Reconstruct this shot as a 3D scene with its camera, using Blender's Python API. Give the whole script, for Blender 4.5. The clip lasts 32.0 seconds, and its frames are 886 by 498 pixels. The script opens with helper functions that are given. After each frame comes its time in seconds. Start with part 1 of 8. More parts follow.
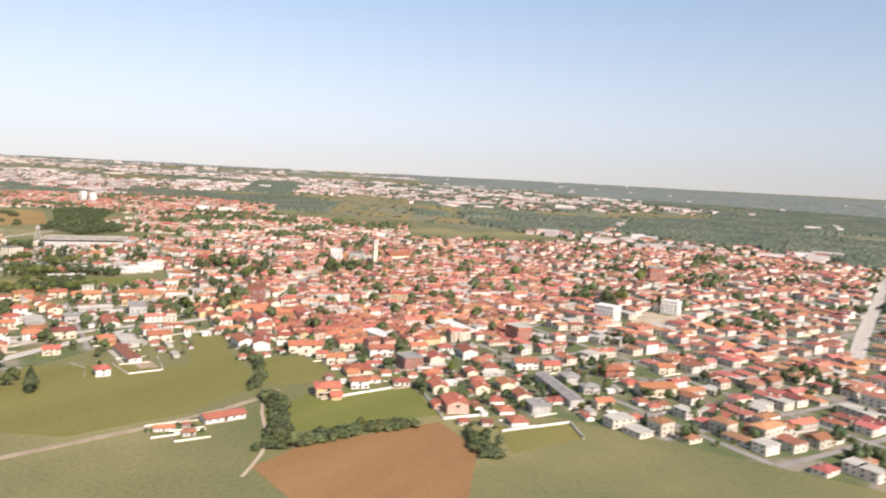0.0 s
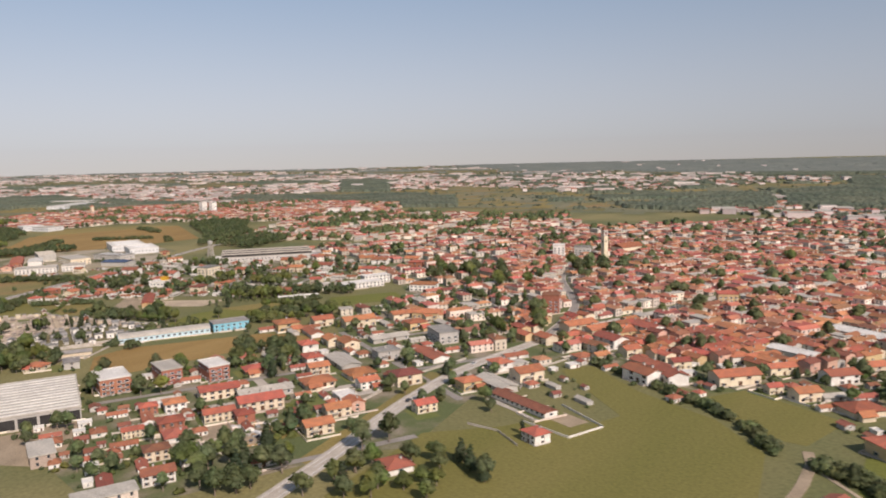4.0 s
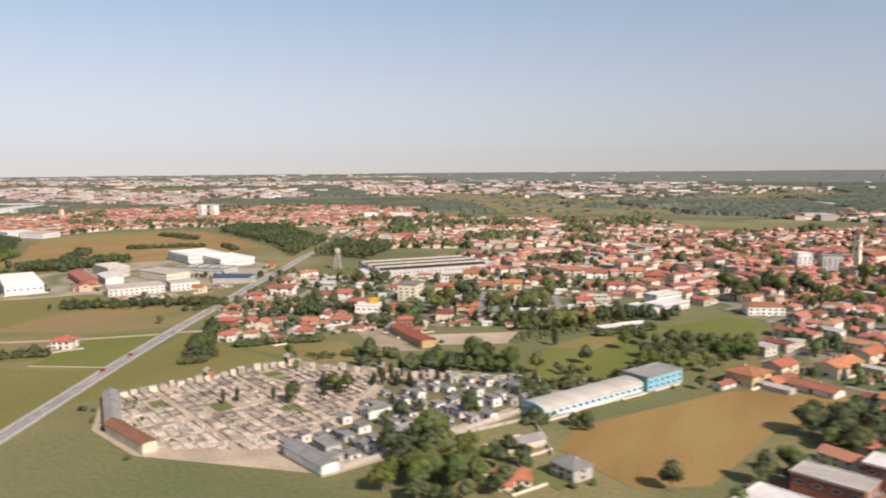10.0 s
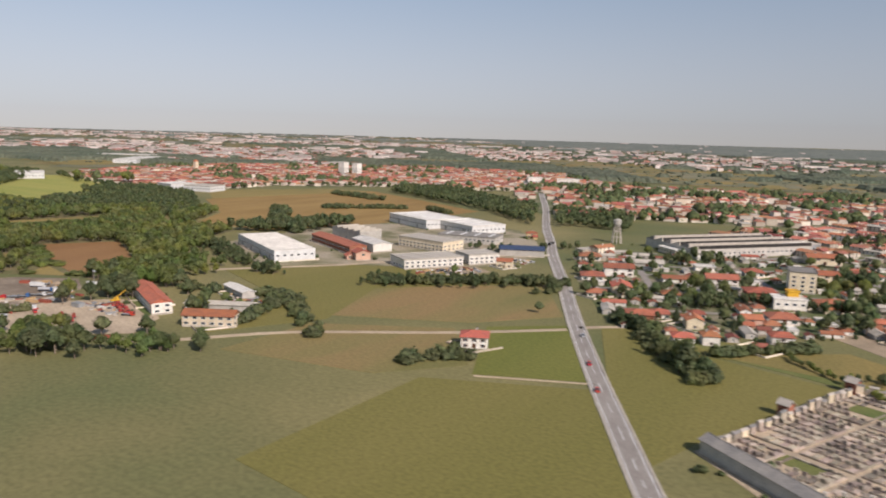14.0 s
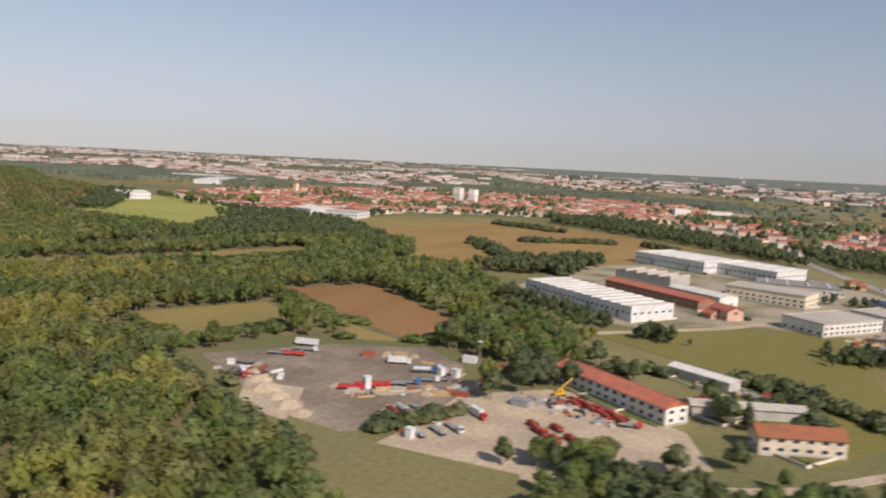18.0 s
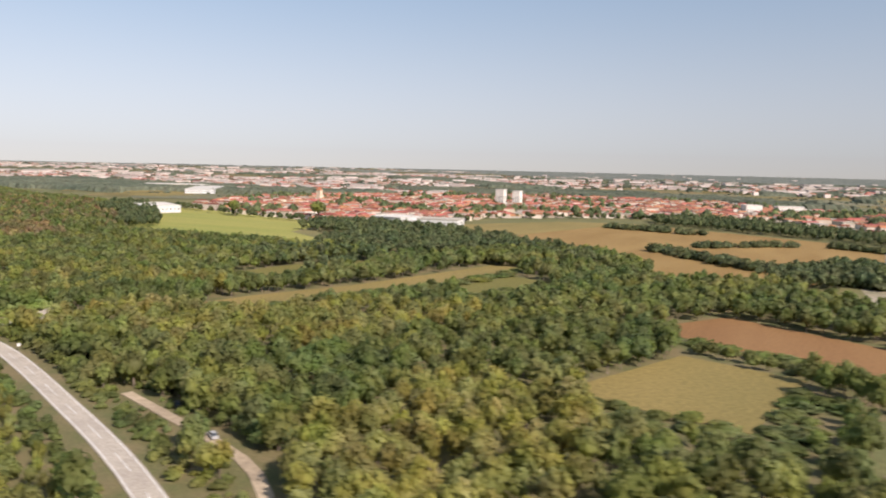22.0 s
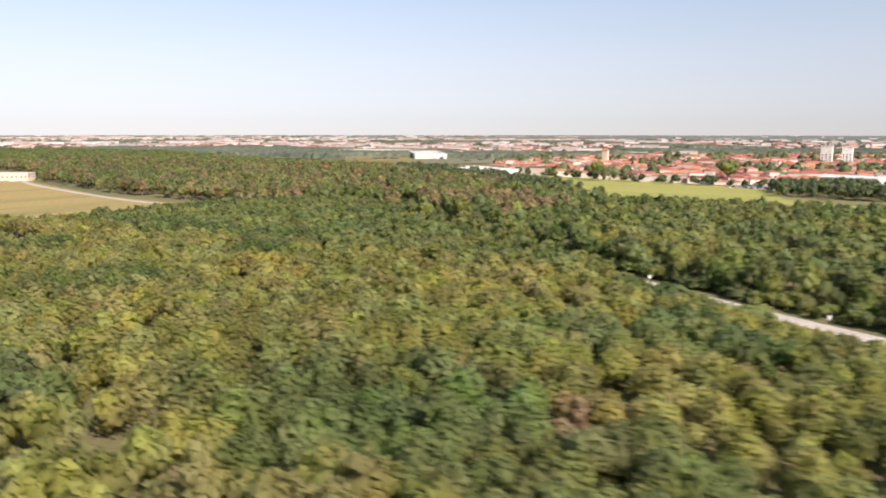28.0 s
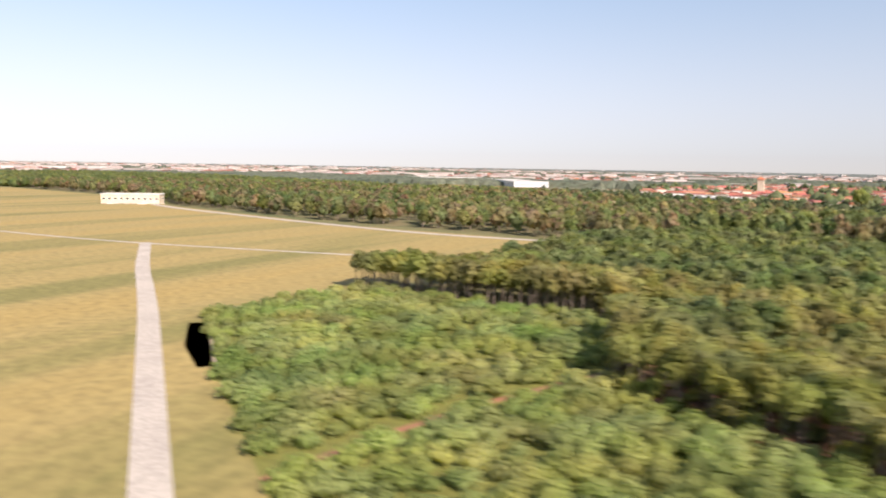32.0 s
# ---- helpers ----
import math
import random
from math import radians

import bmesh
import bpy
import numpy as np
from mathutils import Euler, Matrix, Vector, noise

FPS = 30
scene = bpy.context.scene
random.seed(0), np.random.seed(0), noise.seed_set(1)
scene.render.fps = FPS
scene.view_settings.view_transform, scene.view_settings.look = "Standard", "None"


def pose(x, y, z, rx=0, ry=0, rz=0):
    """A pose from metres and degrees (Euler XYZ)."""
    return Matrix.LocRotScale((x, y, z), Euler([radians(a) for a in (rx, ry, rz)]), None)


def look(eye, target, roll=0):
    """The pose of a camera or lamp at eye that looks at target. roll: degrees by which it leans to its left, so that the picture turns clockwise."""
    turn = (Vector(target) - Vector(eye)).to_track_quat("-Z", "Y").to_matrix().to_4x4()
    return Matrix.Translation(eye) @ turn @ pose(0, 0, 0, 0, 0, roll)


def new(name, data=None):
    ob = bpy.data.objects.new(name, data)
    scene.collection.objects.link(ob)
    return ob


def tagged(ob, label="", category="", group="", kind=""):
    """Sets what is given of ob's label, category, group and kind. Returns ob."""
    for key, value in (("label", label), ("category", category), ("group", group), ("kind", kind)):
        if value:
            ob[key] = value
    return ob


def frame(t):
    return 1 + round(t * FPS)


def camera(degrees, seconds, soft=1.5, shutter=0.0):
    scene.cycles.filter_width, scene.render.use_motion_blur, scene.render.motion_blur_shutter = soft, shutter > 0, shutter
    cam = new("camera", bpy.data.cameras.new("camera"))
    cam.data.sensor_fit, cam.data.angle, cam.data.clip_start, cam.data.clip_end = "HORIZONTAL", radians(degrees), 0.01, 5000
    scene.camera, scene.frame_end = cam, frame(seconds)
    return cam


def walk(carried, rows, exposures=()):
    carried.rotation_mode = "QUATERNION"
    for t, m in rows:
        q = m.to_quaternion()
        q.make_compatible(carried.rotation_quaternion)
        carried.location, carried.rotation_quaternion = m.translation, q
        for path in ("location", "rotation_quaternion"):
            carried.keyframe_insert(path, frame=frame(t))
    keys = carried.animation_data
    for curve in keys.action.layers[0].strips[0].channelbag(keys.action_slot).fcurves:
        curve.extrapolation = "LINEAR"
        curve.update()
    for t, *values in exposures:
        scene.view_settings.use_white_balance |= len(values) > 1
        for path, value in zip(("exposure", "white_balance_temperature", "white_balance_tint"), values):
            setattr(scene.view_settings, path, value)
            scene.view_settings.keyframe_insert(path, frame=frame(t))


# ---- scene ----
cam = camera(60.38, 32.0, soft=1.9, shutter=0.55)
PATH = [
    (0.0, 22.11, 15.81, 81.84, 83.68, -2.89, 34.13),
    (0.5, 2.72, 14.83, 80.81, 81.82, -3.49, 34.81),
    (1.0, -16.61, 13.89, 79.78, 81.31, -2.31, 30.39),
    (1.5, -35.87, 12.98, 78.75, 81.60, -0.05, 31.17),
    (2.0, -55.07, 12.10, 77.72, 81.42, 0.63, 30.88),
    (2.5, -74.21, 11.25, 76.69, 82.65, -0.06, 31.35),
    (3.0, -93.28, 10.44, 75.66, 83.77, 0.03, 31.41),
    (3.5, -112.30, 9.65, 74.63, 83.60, 1.81, 37.65),
    (4.0, -131.26, 8.89, 73.61, 82.94, 1.39, 37.42),
    (4.5, -150.16, 8.17, 72.58, 81.64, -0.14, 35.35),
    (5.0, -169.01, 7.47, 71.56, 80.29, -1.78, 32.89),
    (5.5, -187.80, 6.81, 70.54, 79.46, -2.53, 31.53),
    (6.0, -206.54, 6.17, 69.51, 78.60, -2.13, 30.93),
    (6.5, -225.22, 5.57, 68.49, 78.41, -1.26, 29.66),
    (7.0, -243.85, 5.00, 67.47, 78.53, 1.14, 31.83),
    (7.5, -262.43, 4.46, 66.45, 79.57, -0.60, 28.61),
    (8.0, -280.96, 3.95, 65.44, 79.48, -0.23, 28.61),
    (8.5, -299.44, 3.47, 64.42, 80.24, -0.12, 27.39),
    (9.0, -317.88, 3.03, 63.40, 81.25, -0.95, 27.27),
    (9.5, -336.26, 2.61, 62.39, 81.63, -0.00, 29.37),
    (10.0, -354.60, 2.22, 61.37, 83.64, 0.52, 29.44),
    (10.5, -372.90, 1.87, 60.36, 82.71, 1.96, 31.89),
    (11.0, -391.15, 1.54, 59.35, 83.68, 0.54, 33.20),
    (11.5, -409.36, 1.25, 58.34, 82.58, -2.27, 29.82),
    (12.0, -427.53, 0.99, 57.33, 83.21, -2.52, 30.39),
    (12.5, -445.66, 0.76, 56.32, 85.62, -1.73, 29.74),
    (13.0, -463.75, 0.56, 55.31, 84.88, -0.47, 31.61),
    (13.5, -481.80, 0.39, 54.30, 81.42, -1.25, 33.35),
    (14.0, -499.81, 0.25, 53.30, 81.14, -1.50, 33.05),
    (14.5, -517.79, 0.14, 52.29, 81.98, -1.71, 31.77),
    (15.0, -535.73, 0.06, 51.29, 83.28, -1.89, 30.36),
    (15.5, -553.64, 0.02, 50.28, 84.41, -2.04, 29.68),
    (16.0, -571.52, 0.00, 49.28, 86.81, -2.42, 29.84),
    (16.5, -589.36, 0.02, 48.28, 86.38, -1.34, 29.46),
    (17.0, -607.18, 0.06, 47.28, 86.98, -0.95, 30.53),
    (17.5, -624.96, 0.14, 46.28, 85.52, -2.23, 32.39),
    (18.0, -642.72, 0.25, 45.28, 83.14, -2.68, 33.64),
    (18.5, -660.44, 0.39, 44.28, 82.45, 0.09, 34.27),
    (19.0, -678.15, 0.56, 43.29, 81.61, 0.97, 30.80),
    (19.5, -695.82, 0.76, 42.29, 83.00, -2.05, 23.89),
    (20.0, -713.47, 0.99, 41.30, 85.57, -5.56, 21.83),
    (20.5, -731.10, 1.25, 40.30, 90.19, -4.82, 23.88),
    (21.0, -748.71, 1.54, 39.31, 87.28, -3.02, 26.19),
    (21.5, -766.29, 1.87, 38.32, 84.58, -2.08, 28.83),
    (22.0, -783.86, 2.22, 37.33, 83.65, -1.24, 27.21),
    (22.5, -801.40, 2.61, 36.34, 82.12, -2.13, 28.53),
    (23.0, -818.93, 3.03, 35.35, 80.53, -2.57, 27.54),
    (23.5, -836.44, 3.47, 34.36, 80.55, -3.42, 27.46),
    (24.0, -853.94, 3.95, 33.37, 81.39, -3.28, 27.56),
    (24.5, -871.42, 4.46, 32.39, 83.33, -1.77, 29.07),
    (25.0, -888.89, 5.00, 31.40, 85.67, -3.70, 29.34),
    (25.5, -906.34, 5.57, 30.42, 86.26, -2.68, 28.92),
    (26.0, -923.78, 6.17, 29.43, 85.26, -0.32, 29.71),
    (26.5, -941.22, 6.81, 28.45, 82.50, -3.46, 32.46),
    (27.0, -958.64, 7.47, 27.47, 81.80, -3.29, 32.97),
    (27.5, -976.05, 8.17, 26.49, 81.44, -1.74, 32.90),
    (28.0, -993.46, 8.89, 25.51, 81.25, -0.03, 32.43),
    (28.5, -1010.86, 9.65, 24.53, 81.10, 0.61, 31.72),
    (29.0, -1028.26, 10.44, 23.55, 80.59, -0.57, 29.40),
    (29.5, -1045.65, 11.25, 22.58, 78.95, -1.40, 30.03),
    (30.0, -1063.04, 12.10, 21.60, 82.23, -0.51, 28.46),
    (30.5, -1080.43, 12.98, 20.63, 82.98, -2.58, 28.80),
    (31.0, -1097.81, 13.89, 19.65, 83.36, -2.79, 28.65),
    (31.5, -1115.20, 14.83, 18.68, 83.43, -1.83, 29.06),
    (32.0, -1132.59, 15.81, 17.71, 83.73, -0.91, 29.92),
]
walk(cam, [(r[0], pose(*r[1:])) for r in PATH], [(0, 0.63, 6300, 18), (2, 0.38, 6500, 20), (3.5, 0.08, 6500, 20), (6, -0.12, 6500, 22), (8.5, 0.43, 6500, 20), (9, 0.46, 6500, 19), (11, 0.15, 6450, 19), (12, 0.12, 6400, 19), (13, 0.0, 6350, 19), (16, 0.04, 6450, 19), (17, -0.06, 6450, 19), (18, 0.04, 6450, 19), (19, 0.54, 6500, 19), (20.5, 0.29, 6500, 20), (21, 0.04, 6400, 18), (22, 0.39, 6500, 19), (23, 0.62, 6500, 19), (24, 0.62, 6500, 20), (25, 0.65, 6500, 20), (25.5, 0.34, 6500, 20), (26, 0.3, 6500, 19), (26.5, 0.35, 6500, 19), (28.5, 0.74, 6450, 20), (29.2, 0.74, 6450, 20), (30, 0.83, 6500, 21), (32, 0.79, 6500, 21)])

# ---- light ----
SUN_WAY = Vector((0.86, -0.36, 0.74)).normalized()
world = bpy.data.worlds.new("sky")
scene.world = world
world.use_nodes = True
wn = world.node_tree
sky = wn.nodes.new("ShaderNodeTexSky")
sky.sky_type = "NISHITA"
sky.sun_disc = False
sky.sun_elevation = math.asin(SUN_WAY.z)
sky.sun_rotation = math.atan2(SUN_WAY.x, SUN_WAY.y)
sky.altitude = 100
sky.air_density, sky.dust_density, sky.ozone_density = 0.9, 0.9, 0.7
# the sky seen a little above its own rim, greyed by summer dust
way = wn.nodes.new("ShaderNodeTexCoord")
lift = wn.nodes.new("ShaderNodeVectorMath")
lift.operation = "MULTIPLY_ADD"
lift.inputs[1].default_value, lift.inputs[2].default_value = (1, 1, 0.95), (0, 0, 0.05)
level = wn.nodes.new("ShaderNodeVectorMath")
level.operation = "NORMALIZE"
grey = wn.nodes.new("ShaderNodeHueSaturation")
grey.inputs["Hue"].default_value = 0.484
wn.links.new(way.outputs["Generated"], lift.inputs[0])
wn.links.new(lift.outputs[0], level.inputs[0])
wn.links.new(level.outputs[0], sky.inputs["Vector"])
wn.links.new(sky.outputs["Color"], grey.inputs["Color"])
# the dust thins with height: warm and grey by the horizon, bluer above
height = wn.nodes.new("ShaderNodeSeparateXYZ")
wn.links.new(way.outputs["Generated"], height.inputs[0])
thin = wn.nodes.new("ShaderNodeMapRange")
thin.interpolation_type = "SMOOTHSTEP"
thin.inputs["From Min"].default_value, thin.inputs["From Max"].default_value = 0.0, 0.30
thin.inputs["To Min"].default_value, thin.inputs["To Max"].default_value = 0.46, 0.86
wn.links.new(height.outputs["Z"], thin.inputs["Value"])
wn.links.new(thin.outputs["Result"], grey.inputs["Saturation"])
dust = wn.nodes.new("ShaderNodeValToRGB")
dust.color_ramp.elements[0].position, dust.color_ramp.elements[0].color = 0.0, (0.80, 0.765, 0.745, 1)
dust.color_ramp.elements[1].position, dust.color_ramp.elements[1].color = 0.26, (1.1, 1.1, 1.1, 1)
wn.links.new(height.outputs["Z"], dust.inputs["Fac"])
veil = wn.nodes.new("ShaderNodeMix")
veil.data_type, veil.blend_type = "RGBA", "MULTIPLY"
veil.inputs["Factor"].default_value = 1.0
wn.links.new(grey.outputs["Color"], veil.inputs[6])
wn.links.new(dust.outputs["Color"], veil.inputs[7])
wn.links.new(veil.outputs[2], wn.nodes["Background"].inputs["Color"])
wn.nodes["Background"].inputs["Strength"].default_value = 0.1
sun_data = bpy.data.lights.new("sun", "SUN")
sun_data.energy, sun_data.angle, sun_data.color = 4.6, radians(0.6), (1.0, 0.91, 0.79)
sun = new("sun", sun_data)
sun.matrix_world = look(SUN_WAY * 100, (0, 0, 0))

# ---- materials ----
MATS = {}


def mat(name, base, other=None, scale=1.0, fine=8.0, rough=0.9, bump=0.0, rand=0.0, island=0.0, metal=0.0, spread=(0.35, 0.65), spec=0.3, stretch=None, third=None, leaf=0.0, crown=0.0):
    """Two colours mixed by a broad noise, a fine grain on top, varied from object to object or from piece to piece."""
    m = bpy.data.materials.new(name)
    m.use_nodes = True
    t = m.node_tree
    n, l = t.nodes, t.links
    b = n["Principled BSDF"]
    b.inputs["Roughness"].default_value = rough
    b.inputs["Metallic"].default_value = metal
    b.inputs["Specular IOR Level"].default_value = spec
    other = other or tuple(c * 0.8 for c in base)
    geo = n.new("ShaderNodeNewGeometry")
    vec = geo.outputs["Position"]
    if stretch:
        mp = n.new("ShaderNodeMapping")
        mp.inputs["Rotation"].default_value = (0, 0, radians(stretch[0]))
        mp.inputs["Scale"].default_value = (stretch[1], stretch[2], 1)
        l.new(vec, mp.inputs["Vector"])
        vec = mp.outputs["Vector"]
    broad = n.new("ShaderNodeTexNoise")
    broad.inputs["Scale"].default_value = scale
    broad.inputs["Detail"].default_value = 4
    l.new(vec, broad.inputs["Vector"])
    ramp = n.new("ShaderNodeValToRGB")
    e = ramp.color_ramp.elements
    e[0].position, e[1].position = spread
    e[0].color, e[1].color = (*base, 1), (*other, 1)
    if third:
        x = e.new((spread[0] + spread[1]) / 2)
        x.color = (*third, 1)
    l.new(broad.outputs["Fac"], ramp.inputs["Fac"])
    grain = n.new("ShaderNodeTexNoise")
    grain.inputs["Scale"].default_value = fine
    grain.inputs["Detail"].default_value = 3
    l.new(geo.outputs["Position"], grain.inputs["Vector"])
    val = n.new("ShaderNodeMapRange")
    val.inputs["From Min"].default_value, val.inputs["From Max"].default_value = 0.3, 0.7
    val.inputs["To Min"].default_value, val.inputs["To Max"].default_value = 0.82, 1.18
    l.new(grain.outputs["Fac"], val.inputs["Value"])
    hsv = n.new("ShaderNodeHueSaturation")
    l.new(ramp.outputs["Color"], hsv.inputs["Color"])
    l.new(val.outputs["Result"], hsv.inputs["Value"])
    last = hsv
    if crown:  # from tree to tree: hue, depth and brightness wander over a few metres
        wide = n.new("ShaderNodeTexNoise")
        wide.inputs["Scale"].default_value, wide.inputs["Detail"].default_value = 0.2, 0
        l.new(geo.outputs["Position"], wide.inputs["Vector"])
        rgb = n.new("ShaderNodeSeparateColor")
        l.new(wide.outputs["Color"], rgb.inputs["Color"])
        h3 = n.new("ShaderNodeHueSaturation")
        for channel, slot, mid, swing in (("Red", "Hue", 0.5, 0.02), ("Green", "Saturation", 1.0, 0.1), ("Blue", "Value", 1.0, 0.24)):
            mr = n.new("ShaderNodeMapRange")
            mr.inputs["From Min"].default_value, mr.inputs["From Max"].default_value = 0.32, 0.68
            mr.inputs["To Min"].default_value, mr.inputs["To Max"].default_value = mid - swing * crown, mid + swing * crown
            l.new(rgb.outputs[channel], mr.inputs["Value"])
            l.new(mr.outputs["Result"], h3.inputs[slot])
        l.new(last.outputs["Color"], h3.inputs["Color"])
        last = h3
    for amount, source in ((rand, "o"), (island, "i")):
        if amount:
            src = n.new("ShaderNodeObjectInfo").outputs["Random"] if source == "o" else geo.outputs["Random Per Island"]
            h2 = n.new("ShaderNodeHueSaturation")
            v2 = n.new("ShaderNodeMapRange")
            v2.inputs["To Min"].default_value, v2.inputs["To Max"].default_value = 1 - amount, 1 + amount
            l.new(src, v2.inputs["Value"])
            mul = n.new("ShaderNodeMath")
            mul.operation = "MULTIPLY"
            mul.inputs[1].default_value = 7.31
            l.new(src, mul.inputs[0])
            fr = n.new("ShaderNodeMath")
            fr.operation = "FRACT"
            l.new(mul.outputs[0], fr.inputs[0])
            hu = n.new("ShaderNodeMapRange")
            hu.inputs["To Min"].default_value, hu.inputs["To Max"].default_value = 0.5 - amount * 0.06, 0.5 + amount * 0.06
            l.new(fr.outputs[0], hu.inputs["Value"])
            l.new(hu.outputs["Result"], h2.inputs["Hue"])
            l.new(v2.outputs["Result"], h2.inputs["Value"])
            l.new(last.outputs["Color"], h2.inputs["Color"])
            last = h2
    l.new(last.outputs["Color"], b.inputs["Base Color"])
    if bump:
        bp = n.new("ShaderNodeBump")
        bp.inputs["Strength"].default_value = bump
        bp.inputs["Distance"].default_value = 0.2
        l.new(grain.outputs["Fac"], bp.inputs["Height"])
        l.new(bp.outputs["Normal"], b.inputs["Normal"])
    if leaf:
        tr = n.new("ShaderNodeBsdfTranslucent")
        mix = n.new("ShaderNodeMixShader")
        mix.inputs["Fac"].default_value = leaf
        l.new(last.outputs["Color"], tr.inputs["Color"])
        l.new(b.outputs["BSDF"], mix.inputs[1])
        l.new(tr.outputs["BSDF"], mix.inputs[2])
        l.new(mix.outputs["Shader"], n["Material Output"].inputs["Surface"])
    MATS[name] = m
    return m


# land
mat("meadow_ground", (0.12, 0.13, 0.05), (0.22, 0.19, 0.08), 0.012, 0.9, third=(0.16, 0.15, 0.06), bump=0.3)
mat("town_ground", (0.25, 0.21, 0.15), (0.10, 0.12, 0.045), 0.07, 1.5, spread=(0.36, 0.54), third=(0.15, 0.145, 0.075))
mat("fallow", (0.155, 0.145, 0.050), (0.245, 0.165, 0.070), 0.045, 1.2, stretch=(25, 1, 0.2), third=(0.205, 0.165, 0.062), bump=0.3)
mat("green_crop", (0.148, 0.138, 0.034), (0.185, 0.160, 0.047), 0.03, 1.2, stretch=(25, 1, 0.15), bump=0.3)
mat("lush_crop", (0.125, 0.138, 0.026), (0.160, 0.158, 0.036), 0.04, 1.2, stretch=(25, 1, 0.15), bump=0.3)
mat("golden_crop", (0.235, 0.145, 0.046), (0.29, 0.19, 0.066), 0.06, 1.5, stretch=(25, 1, 0.25), bump=0.4)
mat("tan_crop", (0.26, 0.195, 0.065), (0.19, 0.155, 0.05), 0.03, 1.1, stretch=(20, 1, 0.3), bump=0.3)
mat("brown_soil", (0.22, 0.115, 0.045), (0.27, 0.15, 0.06), 0.05, 1.5, stretch=(-30, 1, 0.15), bump=0.4)
mat("yellow_crop", (0.235, 0.255, 0.055), (0.33, 0.30, 0.080), 0.04, 0.9, stretch=(10, 0.12, 1))
mat("dry_grass", (0.335, 0.240, 0.080), (0.200, 0.175, 0.055), 0.06, 0.8, stretch=(-35, 1, 0.07), third=(0.310, 0.235, 0.085), spread=(0.38, 0.66))
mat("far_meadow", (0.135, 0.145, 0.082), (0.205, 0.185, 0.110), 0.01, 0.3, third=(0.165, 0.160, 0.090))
mat("lawn", (0.10, 0.13, 0.035), (0.16, 0.16, 0.05), 0.08, 2.0)
mat("works_dust", (0.34, 0.29, 0.21), (0.15, 0.145, 0.07), 0.05, 1.2, spread=(0.42, 0.62), third=(0.27, 0.235, 0.15), bump=0.2)
mat("dirt", (0.36, 0.28, 0.19), (0.27, 0.21, 0.14), 0.15, 2.5, bump=0.3)
mat("gravel", (0.47, 0.375, 0.26), (0.36, 0.285, 0.2), 0.12, 1.2, bump=0.2)
mat("yard_asphalt", (0.18, 0.14, 0.10), (0.29, 0.235, 0.17), 0.09, 0.7, spread=(0.38, 0.72), bump=0.1)
mat("asphalt", (0.235, 0.21, 0.185), (0.29, 0.262, 0.23), 0.15, 3.0)
mat("pale_asphalt", (0.47, 0.415, 0.34), (0.40, 0.35, 0.29), 0.2, 3.0)
mat("paint_white", (0.75, 0.75, 0.72), (0.6, 0.6, 0.58), 0.8, 6)
mat("concrete", (0.46, 0.415, 0.35), (0.36, 0.325, 0.275), 0.5, 4.0, bump=0.2)
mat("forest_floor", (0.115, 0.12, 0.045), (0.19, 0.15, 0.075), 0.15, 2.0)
mat("leaf_litter", (0.34, 0.15, 0.085), (0.22, 0.13, 0.07), 0.25, 2.0)
# roofs and walls
mat("tile_orange", (0.42, 0.142, 0.074), (0.31, 0.118, 0.070), 0.5, 5.0, rand=0.28, bump=0.5)
mat("tile_red", (0.35, 0.125, 0.070), (0.28, 0.110, 0.070), 0.5, 5.0, rand=0.2, bump=0.5)
mat("tile_brown", (0.27, 0.105, 0.065), (0.22, 0.09, 0.06), 0.5, 5.0, rand=0.25, bump=0.5)
mat("tile_mixed", (0.40, 0.150, 0.085), (0.28, 0.130, 0.088), 0.06, 4.0, island=0.4, bump=0.4)
mat("roof_grey", (0.27, 0.25, 0.22), (0.20, 0.19, 0.175), 0.3, 3.0, rand=0.2)
mat("roof_white", (0.66, 0.63, 0.57), (0.54, 0.515, 0.46), 0.2, 2.0, rand=0.08)
mat("roof_sheet", (0.47, 0.43, 0.36), (0.36, 0.33, 0.28), 0.2, 2.0, stretch=(63, 0.15, 2))
mat("plaster_white", (0.74, 0.71, 0.64), (0.62, 0.58, 0.51), 0.4, 4.0, rand=0.08)
mat("plaster_cream", (0.68, 0.58, 0.42), (0.57, 0.48, 0.34), 0.4, 4.0, rand=0.1)
mat("plaster_yellow", (0.57, 0.42, 0.23), (0.49, 0.355, 0.19), 0.4, 4.0, rand=0.1)
mat("plaster_pink", (0.58, 0.37, 0.27), (0.50, 0.31, 0.23), 0.4, 4.0, rand=0.1)
mat("plaster_grey", (0.47, 0.44, 0.39), (0.38, 0.36, 0.32), 0.4, 4.0, rand=0.1)
mat("plaster_mixed", (0.68, 0.61, 0.52), (0.52, 0.43, 0.33), 0.04, 3.0, island=0.3)
# walls of distant houses, with distance haze put into the colour
mat("plaster_hazed", (0.65, 0.575, 0.535), (0.53, 0.43, 0.39), 0.01, 3.0, island=0.3)
mat("brick", (0.36, 0.15, 0.09), (0.30, 0.12, 0.075), 0.6, 7.0, rand=0.1, bump=0.4)
mat("steel_grey", (0.34, 0.35, 0.35), (0.27, 0.28, 0.28), 0.5, 4.0, rough=0.55, metal=0.3)
mat("white_steel", (0.64, 0.64, 0.62), (0.55, 0.55, 0.53), 0.4, 4.0, rough=0.5)
mat("blue_wall", (0.16, 0.42, 0.52), (0.22, 0.48, 0.56), 0.4, 3.0, rough=0.6)
mat("pale_blue", (0.48, 0.64, 0.68), (0.42, 0.58, 0.62), 0.4, 3.0, rough=0.6)
